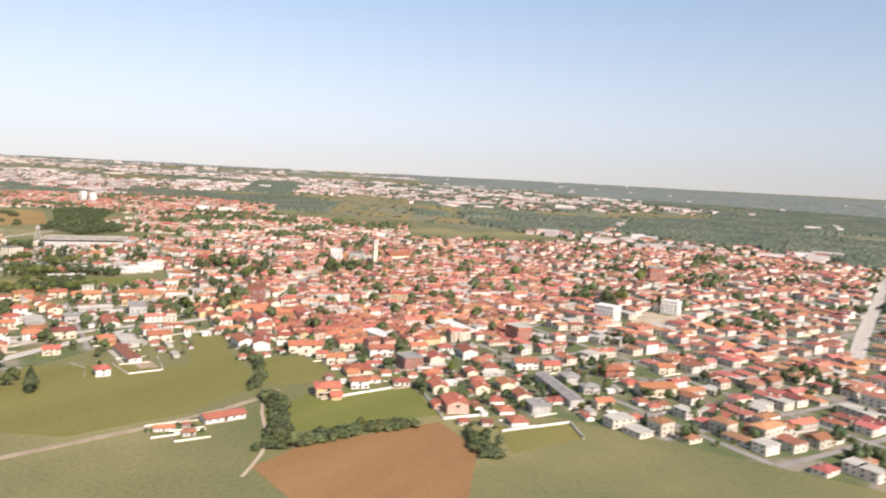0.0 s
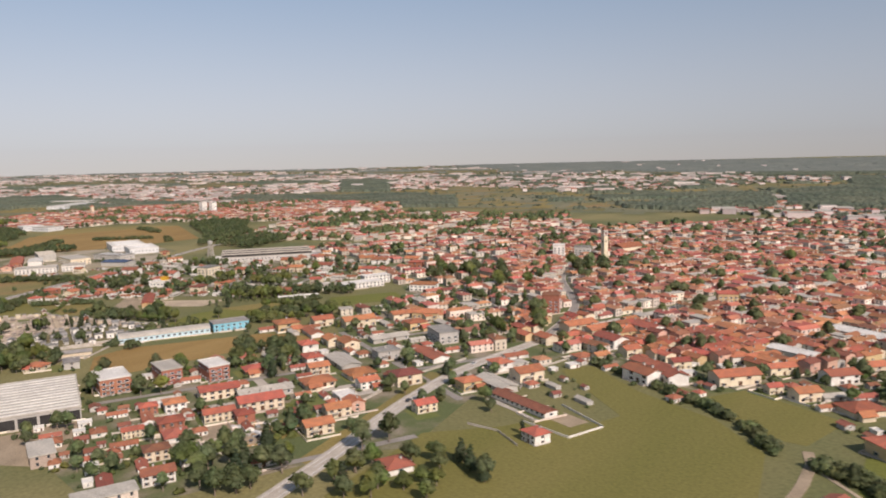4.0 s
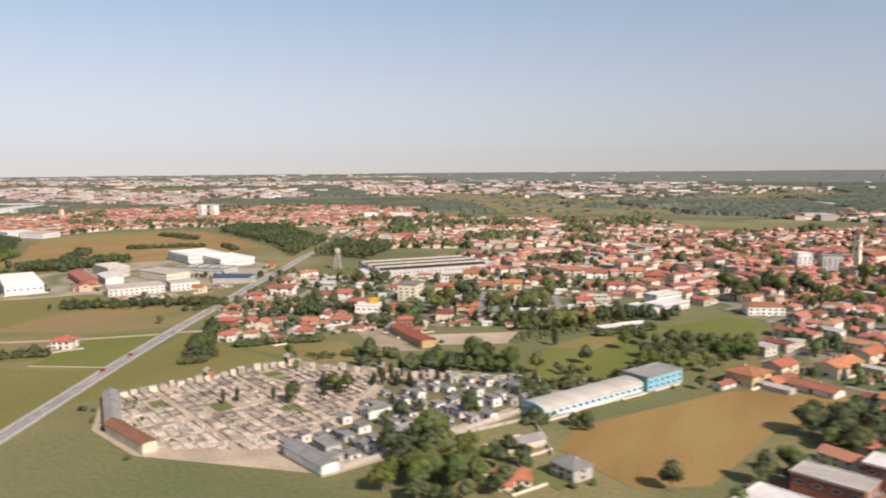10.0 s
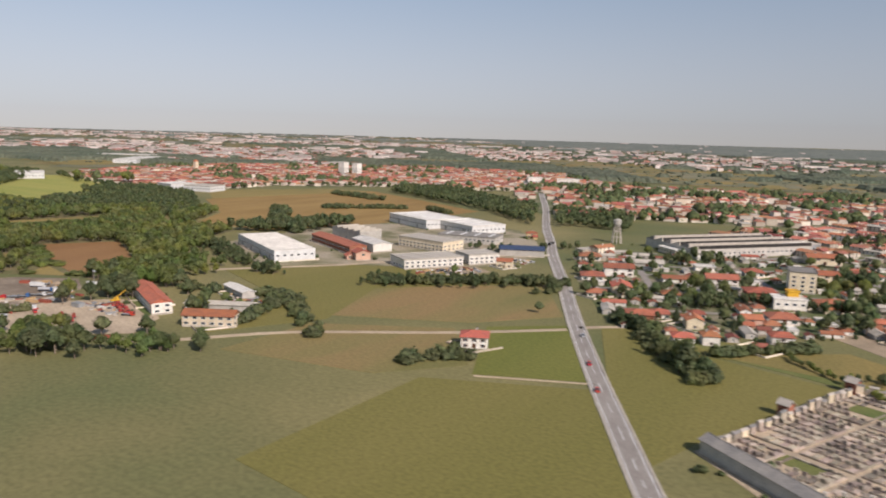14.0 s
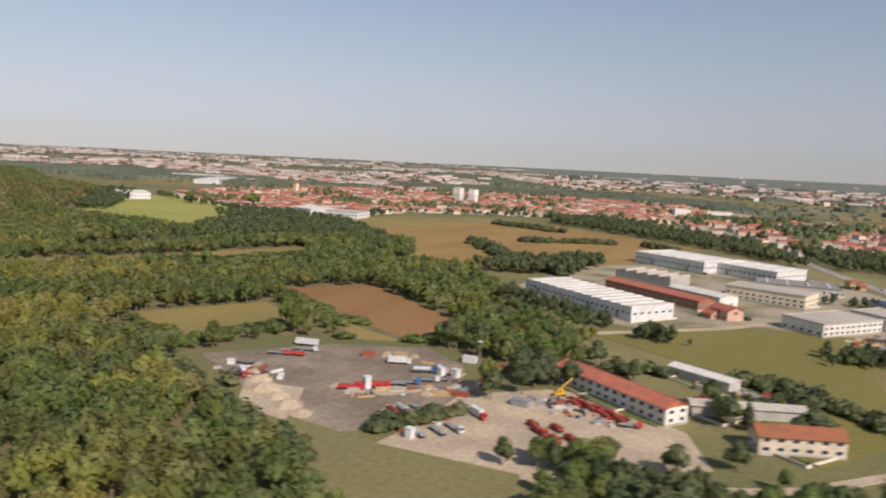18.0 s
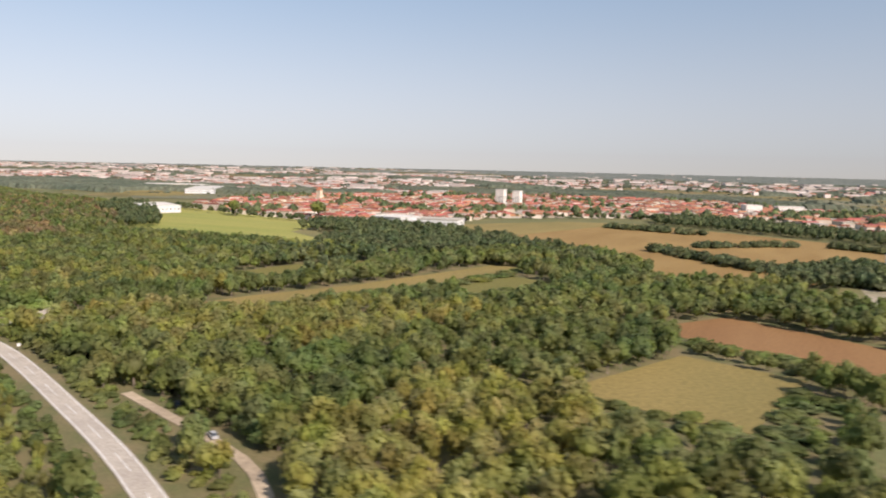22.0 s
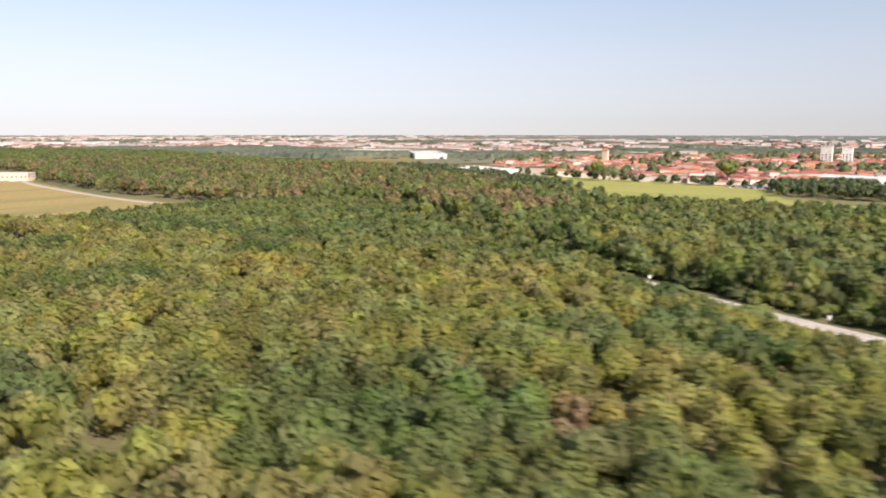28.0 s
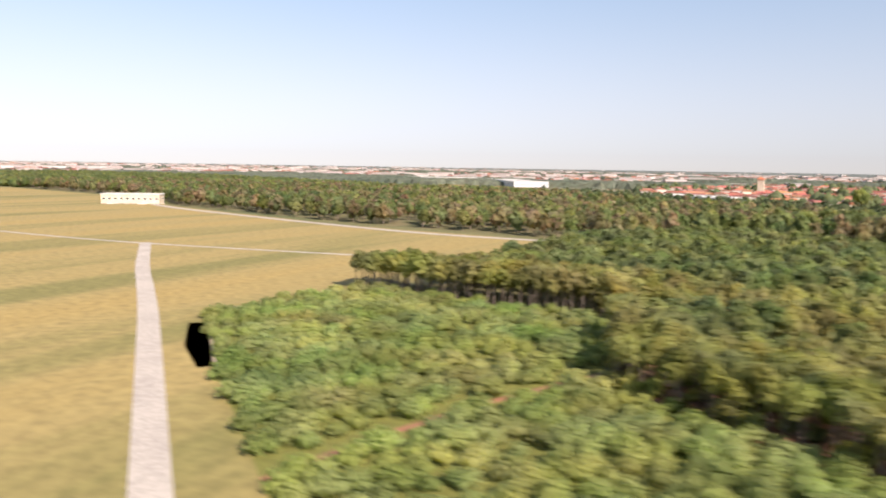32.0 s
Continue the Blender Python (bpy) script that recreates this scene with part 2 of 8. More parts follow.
mat("glass", (0.03, 0.04, 0.05), (0.05, 0.06, 0.07), 0.5, 1.0, rough=0.12, spec=0.6)
mat("shutter_brown", (0.13, 0.07, 0.04), (0.10, 0.05, 0.03), 1.0, 8.0)
mat("shutter_green", (0.05, 0.10, 0.06), (0.04, 0.08, 0.05), 1.0, 8.0)
# near-black: shade of openings put into colour; doors and glazing use it too
mat("dark_opening", (0.03, 0.028, 0.026), (0.04, 0.038, 0.035), 1.0, 4.0)
mat("solar", (0.03, 0.04, 0.08), (0.04, 0.05, 0.10), 1.0, 3.0, rough=0.25, spec=0.6)
mat("grave_stone", (0.48, 0.41, 0.32), (0.33, 0.28, 0.225), 0.3, 4.0, rand=0.3)
mat("grave_mixed", (0.46, 0.385, 0.30), (0.21, 0.175, 0.145), 0.2, 4.0, island=0.5)
mat("chapel_roof", (0.23, 0.22, 0.205), (0.17, 0.165, 0.155), 0.4, 3.0, rand=0.2)
# vehicles and machines
mat("red_paint", (0.50, 0.035, 0.035), (0.42, 0.04, 0.035), 0.6, 4.0, rough=0.45, rand=0.15)
mat("rust_red", (0.30, 0.08, 0.05), (0.22, 0.07, 0.045), 0.6, 4.0, rough=0.8)
mat("yellow_paint", (0.62, 0.36, 0.03), (0.52, 0.30, 0.03), 0.6, 4.0, rough=0.5)
mat("blue_paint", (0.06, 0.14, 0.30), (0.05, 0.11, 0.24), 0.6, 4.0, rough=0.5)
mat("silver_paint", (0.50, 0.51, 0.52), (0.44, 0.45, 0.46), 0.6, 4.0, rough=0.4, metal=0.2)
mat("dark_paint", (0.06, 0.06, 0.07), (0.05, 0.05, 0.055), 0.6, 4.0, rough=0.4)
mat("tyre", (0.03, 0.03, 0.03), (0.04, 0.04, 0.04), 2.0, 8.0)
mat("timber", (0.50, 0.34, 0.17), (0.40, 0.26, 0.13), 0.7, 6.0)
mat("rail_steel", (0.20, 0.12, 0.08), (0.16, 0.10, 0.07), 1.0, 5.0, rough=0.6)
# plants
mat("bark", (0.19, 0.145, 0.105), (0.26, 0.205, 0.155), 0.5, 6.0)
mat("leaf_mixed", (0.193, 0.251, 0.086), (0.314, 0.325, 0.104), 0.05, 0.35, island=0.07, third=(0.234, 0.268, 0.093), spread=(0.36, 0.64), rough=0.75, leaf=0.64, crown=1.0)
mat("leaf_yellowish", (0.312, 0.332, 0.102), (0.395, 0.364, 0.119), 0.05, 0.35, island=0.07, rough=0.75, leaf=0.64, crown=1.0)
mat("leaf_green", (0.112, 0.146, 0.066), (0.166, 0.185, 0.078), 0.12, 0.6, island=0.25, rand=0.2, rough=0.7, leaf=0.48, crown=0.7)
mat("leaf_dark", (0.055, 0.080, 0.042), (0.080, 0.100, 0.046), 0.1, 0.6, island=0.2, rand=0.2, rough=0.7, leaf=0.45)
mat("leaf_brown", (0.385, 0.285, 0.150), (0.285, 0.272, 0.118), 0.09, 0.5, island=0.25, rough=0.75, leaf=0.64, crown=1.0)
mat("leaf_bright", (0.321, 0.410, 0.125), (0.445, 0.451, 0.161), 0.09, 0.4, island=0.09, rough=0.75, leaf=0.64, crown=0.7)
# both far wood colours are lightened for distance haze, the first one most
mat("far_wood_hazed", (0.19, 0.215, 0.185), (0.25, 0.265, 0.22), 0.008, 0.2, island=0.06, rough=0.9, leaf=0.3)
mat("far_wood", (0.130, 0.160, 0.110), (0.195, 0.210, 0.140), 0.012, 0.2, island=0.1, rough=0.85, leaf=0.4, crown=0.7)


# ---- building blocks ----
class Geo:
    """Collects vertices and faces, each face with a material number."""

    def __init__(self):
        self.v, self.f, self.m = [], [], []

    def add(self, verts, faces, mi=0):
        k = len(self.v)
        self.v += [tuple(p) for p in verts]
        self.f += [tuple(i + k for i in f) for f in faces]
        self.m += [mi] * len(faces)
        return self

    def box(self, x0, x1, y0, y1, z0, z1, mi=0, rot=0.0, at=(0, 0)):
        p = [(x, y, z) for z in (z0, z1) for x, y in ((x0, y0), (x1, y0), (x1, y1), (x0, y1))]
        if rot or at != (0, 0):
            c, s = math.cos(rot), math.sin(rot)
            p = [(x * c - y * s + at[0], x * s + y * c + at[1], z) for x, y, z in p]
        return self.add(p, ((0, 3, 2, 1), (4, 5, 6, 7), (0, 1, 5, 4), (1, 2, 6, 5), (2, 3, 7, 6), (3, 0, 4, 7)), mi)

    def prism(self, profile, x0, x1, mi=0):
        """A closed outline in y and z drawn along x."""
        n = len(profile)
        p = [(x, y, z) for x in (x0, x1) for y, z in profile]
        faces = [tuple(range(n))[::-1], tuple(range(n, 2 * n))] + [(i, (i + 1) % n, n + (i + 1) % n, n + i) for i in range(n)]
        return self.add(p, faces, mi)

    def tube(self, a, b, r0, r1, n=6, mi=0):
        a, b = Vector(a), Vector(b)
        q = (b - a).to_track_quat("Z", "Y")
        ring = [Vector((math.cos(6.2832 * i / n), math.sin(6.2832 * i / n), 0)) for i in range(n)]
        p = [a + q @ (v * r0) for v in ring] + [b + q @ (v * r1) for v in ring]
        faces = [(i, (i + 1) % n, n + (i + 1) % n, n + i) for i in range(n)] + [tuple(range(n))[::-1], tuple(range(n, 2 * n))]
        return self.add(p, faces, mi)

    def mesh(self, name, *mats):
        me = bpy.data.meshes.new(name)
        me.from_pydata(self.v, [], self.f)
        for m in mats:
            me.materials.append(MATS[m])
        if len(mats) > 1:
            me.polygons.foreach_set("material_index", self.m)
        me.update()
        return me


def soup(name, verts, quads, mats, index=None):
    """A mesh from arrays: n x 3 places and k x 4 (or k x 3) corners."""
    me = bpy.data.meshes.new(name)
    k, c = quads.shape
    me.vertices.add(len(verts))
    me.vertices.foreach_set("co", np.ascontiguousarray(verts, dtype=np.float32).ravel())
    me.loops.add(k * c)
    me.loops.foreach_set("vertex_index", quads.astype(np.int32).ravel())
    me.polygons.add(k)
    me.polygons.foreach_set("loop_start", np.arange(0, k * c, c, dtype=np.int32))
    me.polygons.foreach_set("loop_total", np.full(k, c, dtype=np.int32))
    for m in mats:
        me.materials.append(MATS[m])
    if index is not None:
        me.polygons.foreach_set("material_index", index.astype(np.int32))
    if mats[0].startswith(("leaf", "far")):
        me.polygons.foreach_set("use_smooth", np.ones(k, dtype=bool))
    me.update(calc_edges=True)
    return me


def root(name, m, label, category, group="", kind=""):
    ob = new(name)
    ob.matrix_world = m
    return tagged(ob, label, category, group, kind)


def part(name, mesh, parent, m=None, label=""):
    ob = new(name, mesh)
    ob.parent = parent
    if m is not None:
        ob.matrix_local = m
    if label:
        ob["label"] = label
    return ob


def turn(x, y, deg, z=0.0):
    return pose(x, y, z, 0, 0, deg)


def inside(x, y, poly):
    hit, j = False, len(poly) - 1
    for i in range(len(poly)):
        (xi, yi), (xj, yj) = poly[i], poly[j]
        if (yi > y) != (yj > y) and x < (xj - xi) * (y - yi) / (yj - yi) + xi:
            hit = not hit
        j = i
    return hit


def off_line(x, y, line):
    best = 1e9
    for (ax, ay), (bx, by) in zip(line, line[1:]):
        dx, dy = bx - ax, by - ay
        u = max(0, min(1, ((x - ax) * dx + (y - ay) * dy) / (dx * dx + dy * dy)))
        best = min(best, math.hypot(x - ax - u * dx, y - ay - u * dy))
    return best


def smooth_line(line, step=6.0):
    """The same way with its bends rounded."""
    pts = [Vector((*p, 0)) for p in line]
    out = []
    for i in range(len(pts) - 1):
        p0, p1, p2, p3 = pts[max(i - 1, 0)], pts[i], pts[i + 1], pts[min(i + 2, len(pts) - 1)]
        n = max(1, int((p2 - p1).length / step))
        for k in range(n):
            u = k / n
            q = 0.5 * (2 * p1 + (p2 - p0) * u + (2 * p0 - 5 * p1 + 4 * p2 - p3) * u * u + (3 * p1 - p0 - 3 * p2 + p3) * u**3)
            out.append((q.x, q.y))
    return out + [line[-1]]


def strip(geo, line, a, b, z, mi=0, dash=0, thick=0.0):
    """A ribbon beside a line, from a to b metres to its left."""
    left = []
    for i, p in enumerate(line):
        q0, q1 = Vector(line[max(i - 1, 0)]), Vector(line[min(i + 1, len(line) - 1)])
        d = (q1 - q0).normalized()
        left.append((p, (-d.y, d.x)))
    for i in range(len(line) - 1):
        if dash and i % dash:
            continue
        (p, n), (q, o) = left[i], left[i + 1]
        c = [(p[0] + n[0] * b, p[1] + n[1] * b, z), (p[0] + n[0] * a, p[1] + n[1] * a, z), (q[0] + o[0] * a, q[1] + o[1] * a, z), (q[0] + o[0] * b, q[1] + o[1] * b, z)]
        if thick:
            geo.add(c + [(x, y, z - thick) for x, y, z in c], ((0, 1, 2, 3), (0, 4, 5, 1), (2, 6, 7, 3), (1, 5, 6, 2), (3, 7, 4, 0)), mi)
        else:
            geo.add(c, ((0, 1, 2, 3),), mi)


# ---- plan ----
GRID = 65.0  # the town's streets run this way and across it
MAIN_ROAD = [(-215, -240), (-252, 60), (-257, 100), (-266, 139), (-271, 156), (-277, 180), (-282, 210), (-282, 235), (-280, 263), (-274, 300), (-262, 340), (-250, 390)]
WEST_ROAD = [(-350, -215), (-503, 58), (-537.6, 118.7), (-560, 158), (-584, 202), (-609, 250), (-636, 300), (-660, 348), (-684, 394), (-735, 500), (-795, 617)]
LANE_WEST = [(-690, 95), (-668, 108), (-656, 117), (-638, 141), (-605, 167), (-581, 190)]
LANE_EAST = [(-579, 194), (-566, 205), (-548, 207)]
FOOTPATH = [(-581, 140), (-557, 151)]
WORKS_ROAD = [(-722, 187), (-708, 206), (-694, 224), (-684, 243), (-668, 262), (-652, 300), (-656, 343)]
WOOD_ROAD = [(-1160, 232), (-1112, 192), (-1053, 148), (-1017, 125), (-994, 113), (-974, 104.5), (-954, 98), (-938, 95), (-920, 90), (-890, 78), (-850, 60), (-800, 30), (-700, -40), (-560, -220)]
WOOD_LANE = [(-882, 84.5), (-865, 79), (-857, 76.5), (-848, 73), (-838, 66), (-828, 52)]
NORTH_AVENUE = [(-10, 420), (-14, 498), (-18, 640), (-22, 774), (-14, 1035)]
HIGH_STREET = [(-280, 263), (-300, 330), (-345, 400), (-372, 465), (-390, 540)]
LANE_FIELDS = [(-170, 202), (-167.6, 194.6), (-166.8, 182.7), (-167.8, 162), (-174, 130), (-180, 100)]
FIELD_PATH = [(-166, 192), (-155.4, 181.5), (-139.6, 168.7), (-130, 158), (-122, 144)]
AIR_ROAD = [(-1460, 262), (-1378, 221), (-1320, 203), (-1267, 190), (-1230, 184), (-1196, 186)]
TAXI = [(-1270, 126), (-1240.6, 101.7), (-1224.8, 89.4), (-1208.3, 76.6), (-1194.6, 65.6), (-1179, 53), (-1158, 36)]
TAXI_B = [(-1330, 122), (-1274, 124), (-1210, 137), (-1195, 140)]
TRENCH = (-952.0, -943.5, 10.0, 121.0)

FIELDS = {
    "olive_meadow": [(-254, 232), (-247, 242), (-222, 224), (-195, 212), (-178, 195), (-172, 166), (-180, 130), (-215, 110), (-250, 118), (-256, 160), (-241, 176), (-236, 186), (-222, 190), (-218, 201)],
    "small_meadow": [(-205, 228), (-196, 243), (-166, 229), (-171, 206), (-181, 206)],
    "bright_meadow": [(-158, 205), (-141, 240), (-112, 219), (-124, 192), (-140, 172), (-156, 180)],
    "ploughed_field": [(-126, 168), (-108, 213), (-86, 201), (-70, 170), (-95, 140), (-125, 150)],
    "lane_meadow": [(-92, 222), (-76, 242), (-66, 231), (-77, 205)],
    "golden_field": [(-411, 152), (-413, 167), (-386, 213), (-357, 223), (-354, 210), (-372, 184), (-379, 148), (-392, 140)],
    "park_lawn": [(-434, 190), (-449, 222), (-440, 263), (-414, 256), (-415, 218)],
    "sports_lawn": [(-421, 287), (-402, 317), (-384, 305), (-406, 264)],
    "road_meadow": [(-600, 179), (-583, 194), (-558, 152), (-582, 141)],
    "near_meadow": [(-590, 132), (-557, 147), (-536, 118), (-520, 70), (-590, 80)],
    "brown_plot": [(-640, 152), (-606, 172), (-586, 146), (-600, 128), (-640, 120)],
    "stubble_field": [(-642, 162), (-658, 202), (-612, 242), (-588, 203), (-606, 180)],
    "wide_meadow": [(-722, 192), (-697, 225), (-670, 240), (-614, 246), (-655, 200), (-640, 158), (-655, 128), (-668, 170), (-690, 178)],
    "east_meadow": [(-575, 200), (-566, 203), (-550, 190), (-512, 180), (-530, 134), (-534, 118), (-552, 146)],
    "scrub_plot": [(-541, 190), (-522, 208), (-504, 186), (-512, 182)],
    "white_house_meadow": [(-552, 192), (-541, 206), (-524, 206), (-538, 188)],
    "clay_field": [(-822, 180), (-806, 206), (-752, 177), (-747, 150), (-776, 158)],
    "small_clearing": [(-774, 154), (-750, 148), (-763, 141)],
    "wood_meadow": [(-960, 196), (-943, 188), (-934, 244), (-952, 246)],
    "wood_clearing": [(-822, 124), (-809, 158), (-786, 151), (-792, 116), (-814, 120)],
    "wide_corn_field": [(-940, 366), (-905, 516), (-756, 440), (-763, 341), (-789, 277), (-838, 276), (-866, 316)],
    "corn_corner": [(-1000, 420), (-940, 372), (-905, 516), (-950, 500)],
    "yellow_field": [(-1250, 408), (-1215, 430), (-1090, 392), (-1050, 372), (-1040, 324), (-968, 280), (-1032, 274), (-1085, 268), (-1112, 280)],
    "long_clearing": [(-929, 148), (-914, 151), (-902, 183), (-889, 214), (-883, 262), (-896, 264), (-912, 197), (-926, 162)],
    "green_clearing": [(-886, 210), (-875, 189), (-862, 236), (-879, 240)],
    "airfield_grass": [(-1600, 290), (-1455, 263), (-1378, 224), (-1267, 192), (-1196, 186), (-1194, 106), (-1199, 94), (-1202, 80), (-1192, 71), (-1183, 63), (-1174, 56), (-1156, 42), (-1150, 20), (-1150, -120), (-1700, -120)],
    "left_meadow": [(-542, 190), (-514, 213), (-490, 196), (-505, 186)],
}
FIELD_LOOK = {
    "olive_meadow": ("green_crop", "mown olive-green meadow beside the houses"), "small_meadow": ("green_crop", "small olive-green meadow behind a hedge"),
    "bright_meadow": ("lush_crop", "bright green meadow bounded by a garden wall"), "ploughed_field": ("brown_soil", "reddish brown ploughed field edged with bushes"),
    "lane_meadow": ("green_crop", "narrow green meadow along a pale lane"), "golden_field": ("golden_crop", "ripe golden-brown crop field beside blocks of flats"),
    "park_lawn": ("lush_crop", "green park lawn ringed by trees"), "sports_lawn": ("lush_crop", "green sports lawn in front of a white school"),
    "road_meadow": ("lush_crop", "bright green meadow beside the straight road"), "near_meadow": ("green_crop", "rough green meadow with a ditch"),
    "brown_plot": ("fallow", "olive-brown fallow plot behind the lone house"), "stubble_field": ("fallow", "brown stubble field along a gravel lane"),
    "wide_meadow": ("green_crop", "wide olive meadow in front of warehouses"), "east_meadow": ("green_crop", "olive meadow between road and cemetery"),
    "scrub_plot": ("lawn", "overgrown green plot with shrubs"), "white_house_meadow": ("green_crop", "grass plot below two white houses"),
    "clay_field": ("brown_soil", "bare clay-brown field enclosed by woods"), "wood_meadow": ("green_crop", "pale green meadow enclosed by woods"), "small_clearing": ("tan_crop", "dry grass corner beside a brown field"),
    "wood_clearing": ("tan_crop", "tan grassy clearing in the woods"), "wide_corn_field": ("golden_crop", "wide golden maize field with hedges"),
    "corn_corner": ("tan_crop", "tan maize stubble near the town edge"), "yellow_field": ("yellow_crop", "bright yellow-green crop field below the town"),
    "long_clearing": ("tan_crop", "long tan clearing between wood edges"), "green_clearing": ("green_crop", "green clearing enclosed by trees"),
    "airfield_grass": ("dry_grass", "dry yellow mown airfield grass"),
    "left_meadow": ("tan_crop", "dry meadow above the cemetery"),
}

# ---- ground ----
g = Geo()
tx0, tx1, ty0, ty1 = TRENCH
for x0, x1, y0, y1 in ((-6200, tx0, -1600, 5600), (tx1, 4500, -1600, 5600), (tx0, tx1, -1600, ty0), (tx0, tx1, ty1, 5600)):
    g.add([(x0, y0, 0), (x1, y0, 0), (x1, y1, 0), (x0, y1, 0)], ((0, 1, 2, 3),))
tagged(new("ground", g.mesh("ground", "meadow_ground")), "flat grassy plain with dry patches", "ground", kind="structure")


def flat(name, poly, z, material, label, category, kind="structure"):
    """A flat piece of land: one polygon, with rim, a little above the ground."""
    n = len(poly)
    me = Geo().add([(x, y, z) for x, y in poly] + [(x, y, 0) for x, y in poly], [tuple(range(n))] + [(i, n + i, n + (i + 1) % n, (i + 1) % n) for i in range(n)]).mesh(name, material)
    return tagged(new(name, me), label, category, kind=kind)


TOWN_A = [(-345, 95), (-282, 85), (-262, 140), (-252, 150), (-262, 190), (-262, 246), (-205, 234), (-192, 246), (-150, 244), (-110, 222), (-80, 244), (40, 250), (160, 420), (150, 700), (40, 860), (-150, 880), (-340, 800), (-480, 660), (-560, 500), (-600, 430), (-556, 330), (-480, 330), (-430, 350), (-384, 308), (-384, 250), (-352, 226), (-352, 190), (-372, 150)]
TOWN_W = [(-606, 256), (-574, 204), (-545, 208), (-520, 232), (-470, 262), (-440, 300), (-480, 335), (-556, 345), (-596, 350), (-640, 330)]
TOWN_B = [(-1230, 440), (-1130, 400), (-1040, 392), (-1002, 440), (-1000, 500), (-930, 560), (-860, 590), (-800, 640), (-780, 760), (-900, 900), (-1100, 900), (-1280, 700), (-1290, 560)]
TOWN_C = [(-760, 500), (-700, 440), (-660, 470), (-570, 500), (-470, 680), (-560, 800), (-760, 760), (-830, 640)]
flat("town_land", TOWN_A, 0.03, "town_ground", "built-up land with yards and streets", "ground")
flat("town_land", TOWN_W, 0.034, "town_ground", "built-up land with gardens", "ground")
flat("town_land", TOWN_B, 0.038, "town_ground", "built-up land of a further town", "ground")
flat("town_land", TOWN_C, 0.042, "town_ground", "built-up land of scattered houses", "ground")
WOODS = {
    "south": [(-1128, 20), (-1190, 190), (-1140, 268), (-1085, 262), (-1030, 268), (-985, 268), (-930, 250), (-905, 300), (-850, 262), (-830, 250), (-800, 268), (-786, 240), (-766, 224), (-752, 180), (-726, 176), (-706, 158), (-722, 146), (-745, 150), (-776, 132), (-778, 96), (-745, 84), (-700, 70), (-690, 20)],
    "airfield": [(-1900, 330), (-1600, 296), (-1455, 270), (-1378, 230), (-1267, 200), (-1200, 194), (-1188, 210), (-1120, 275), (-1180, 330), (-1240, 360), (-1300, 420), (-1420, 440), (-1700, 560), (-1950, 560)],
}


def clip(poly, axis, value, keep):
    """The part of a polygon on one side of a line: keep 1 above value, -1 below."""
    out = []
    for p, q in zip(poly, poly[1:] + poly[:1]):
        a, b = (p[axis] - value) * keep, (q[axis] - value) * keep
        if a >= 0:
            out.append(p)
        if a * b < 0:
            u = a / (a - b)
            out.append((p[0] + (q[0] - p[0]) * u, p[1] + (q[1] - p[1]) * u))
    return out


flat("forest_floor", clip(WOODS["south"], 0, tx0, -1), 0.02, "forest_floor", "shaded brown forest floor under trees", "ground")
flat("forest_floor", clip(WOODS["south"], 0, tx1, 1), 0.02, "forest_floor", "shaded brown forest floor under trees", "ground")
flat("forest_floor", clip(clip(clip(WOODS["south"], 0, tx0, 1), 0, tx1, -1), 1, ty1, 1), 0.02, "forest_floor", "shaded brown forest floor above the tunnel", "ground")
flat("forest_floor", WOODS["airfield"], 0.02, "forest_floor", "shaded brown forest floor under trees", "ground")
for k, (name, poly) in enumerate(FIELDS.items()):
    flat(name, poly, 0.05 + 0.002 * k, FIELD_LOOK[name][0], FIELD_LOOK[name][1], "field")


def road(name, line, width, material, label, edge=True, middle=True, kerb=0.0, z=0.14):
    line = smooth_line(line)
    r = tagged(new(name), label, "road", kind="structure")
    g = Geo()
    strip(g, line, -width / 2, width / 2, z, thick=0.13)
    part("carriageway", g.mesh("carriageway", material), r)
    if edge:
        for s in (-1, 1):
            g = Geo()
            a = s * (width / 2 - 0.25)
            strip(g, line, min(a, a - s * 0.14), max(a, a - s * 0.14), z + 0.006)
            part("edge_line", g.mesh("edge_line", "paint_white"), r)
    if middle:
        g = Geo()
        strip(g, line, -0.06, 0.06, z + 0.006, dash=2)
        part("centre_line", g.mesh("centre_line", "paint_white"), r)
    if kerb:
        for s in (-1, 1):
            g = Geo()
            a, b = sorted((s * (width / 2 + 0.02), s * (width / 2 + kerb)))
            strip(g, line, a, b, z + 0.08, thick=0.22)
            part("pavement", g.mesh("pavement", "concrete"), r)
    return r


road("road", MAIN_ROAD, 3.8, "pale_asphalt", "grey two-lane road curving into the town", kerb=0.7)
road("road", WEST_ROAD, 4.0, "asphalt", "straight grey two-lane road with pale verges", kerb=0.5)
road("road", HIGH_STREET, 3.2, "asphalt", "narrow town street between houses", middle=False, edge=False, kerb=0.6)
road("road", NORTH_AVENUE, 5.5, "pale_asphalt", "pale straight avenue through the suburbs", kerb=1.0)
road("lane", LANE_WEST, 2.2, "gravel", "pale gravel farm lane", False, False)
road("lane", LANE_EAST, 2.2, "gravel", "short pale gravel lane", False, False)
road("footpath", FOOTPATH, 0.7, "gravel", "narrow pale footpath across a meadow", False, False)
road("lane", WORKS_ROAD, 3.0, "gravel", "pale access road to the warehouses", False, False)
road("road", WOOD_ROAD, 3.6, "pale_asphalt", "pale road through woods over the railway", True, True)
road("lane", WOOD_LANE, 1.8, "gravel", "sandy pale track at the wood edge", False, False)
road("lane", LANE_FIELDS, 2.6, "dirt", "dirt lane along a meadow", False, False)
road("footpath", FIELD_PATH, 1.0, "gravel", "narrow pale path between meadows", False, False)
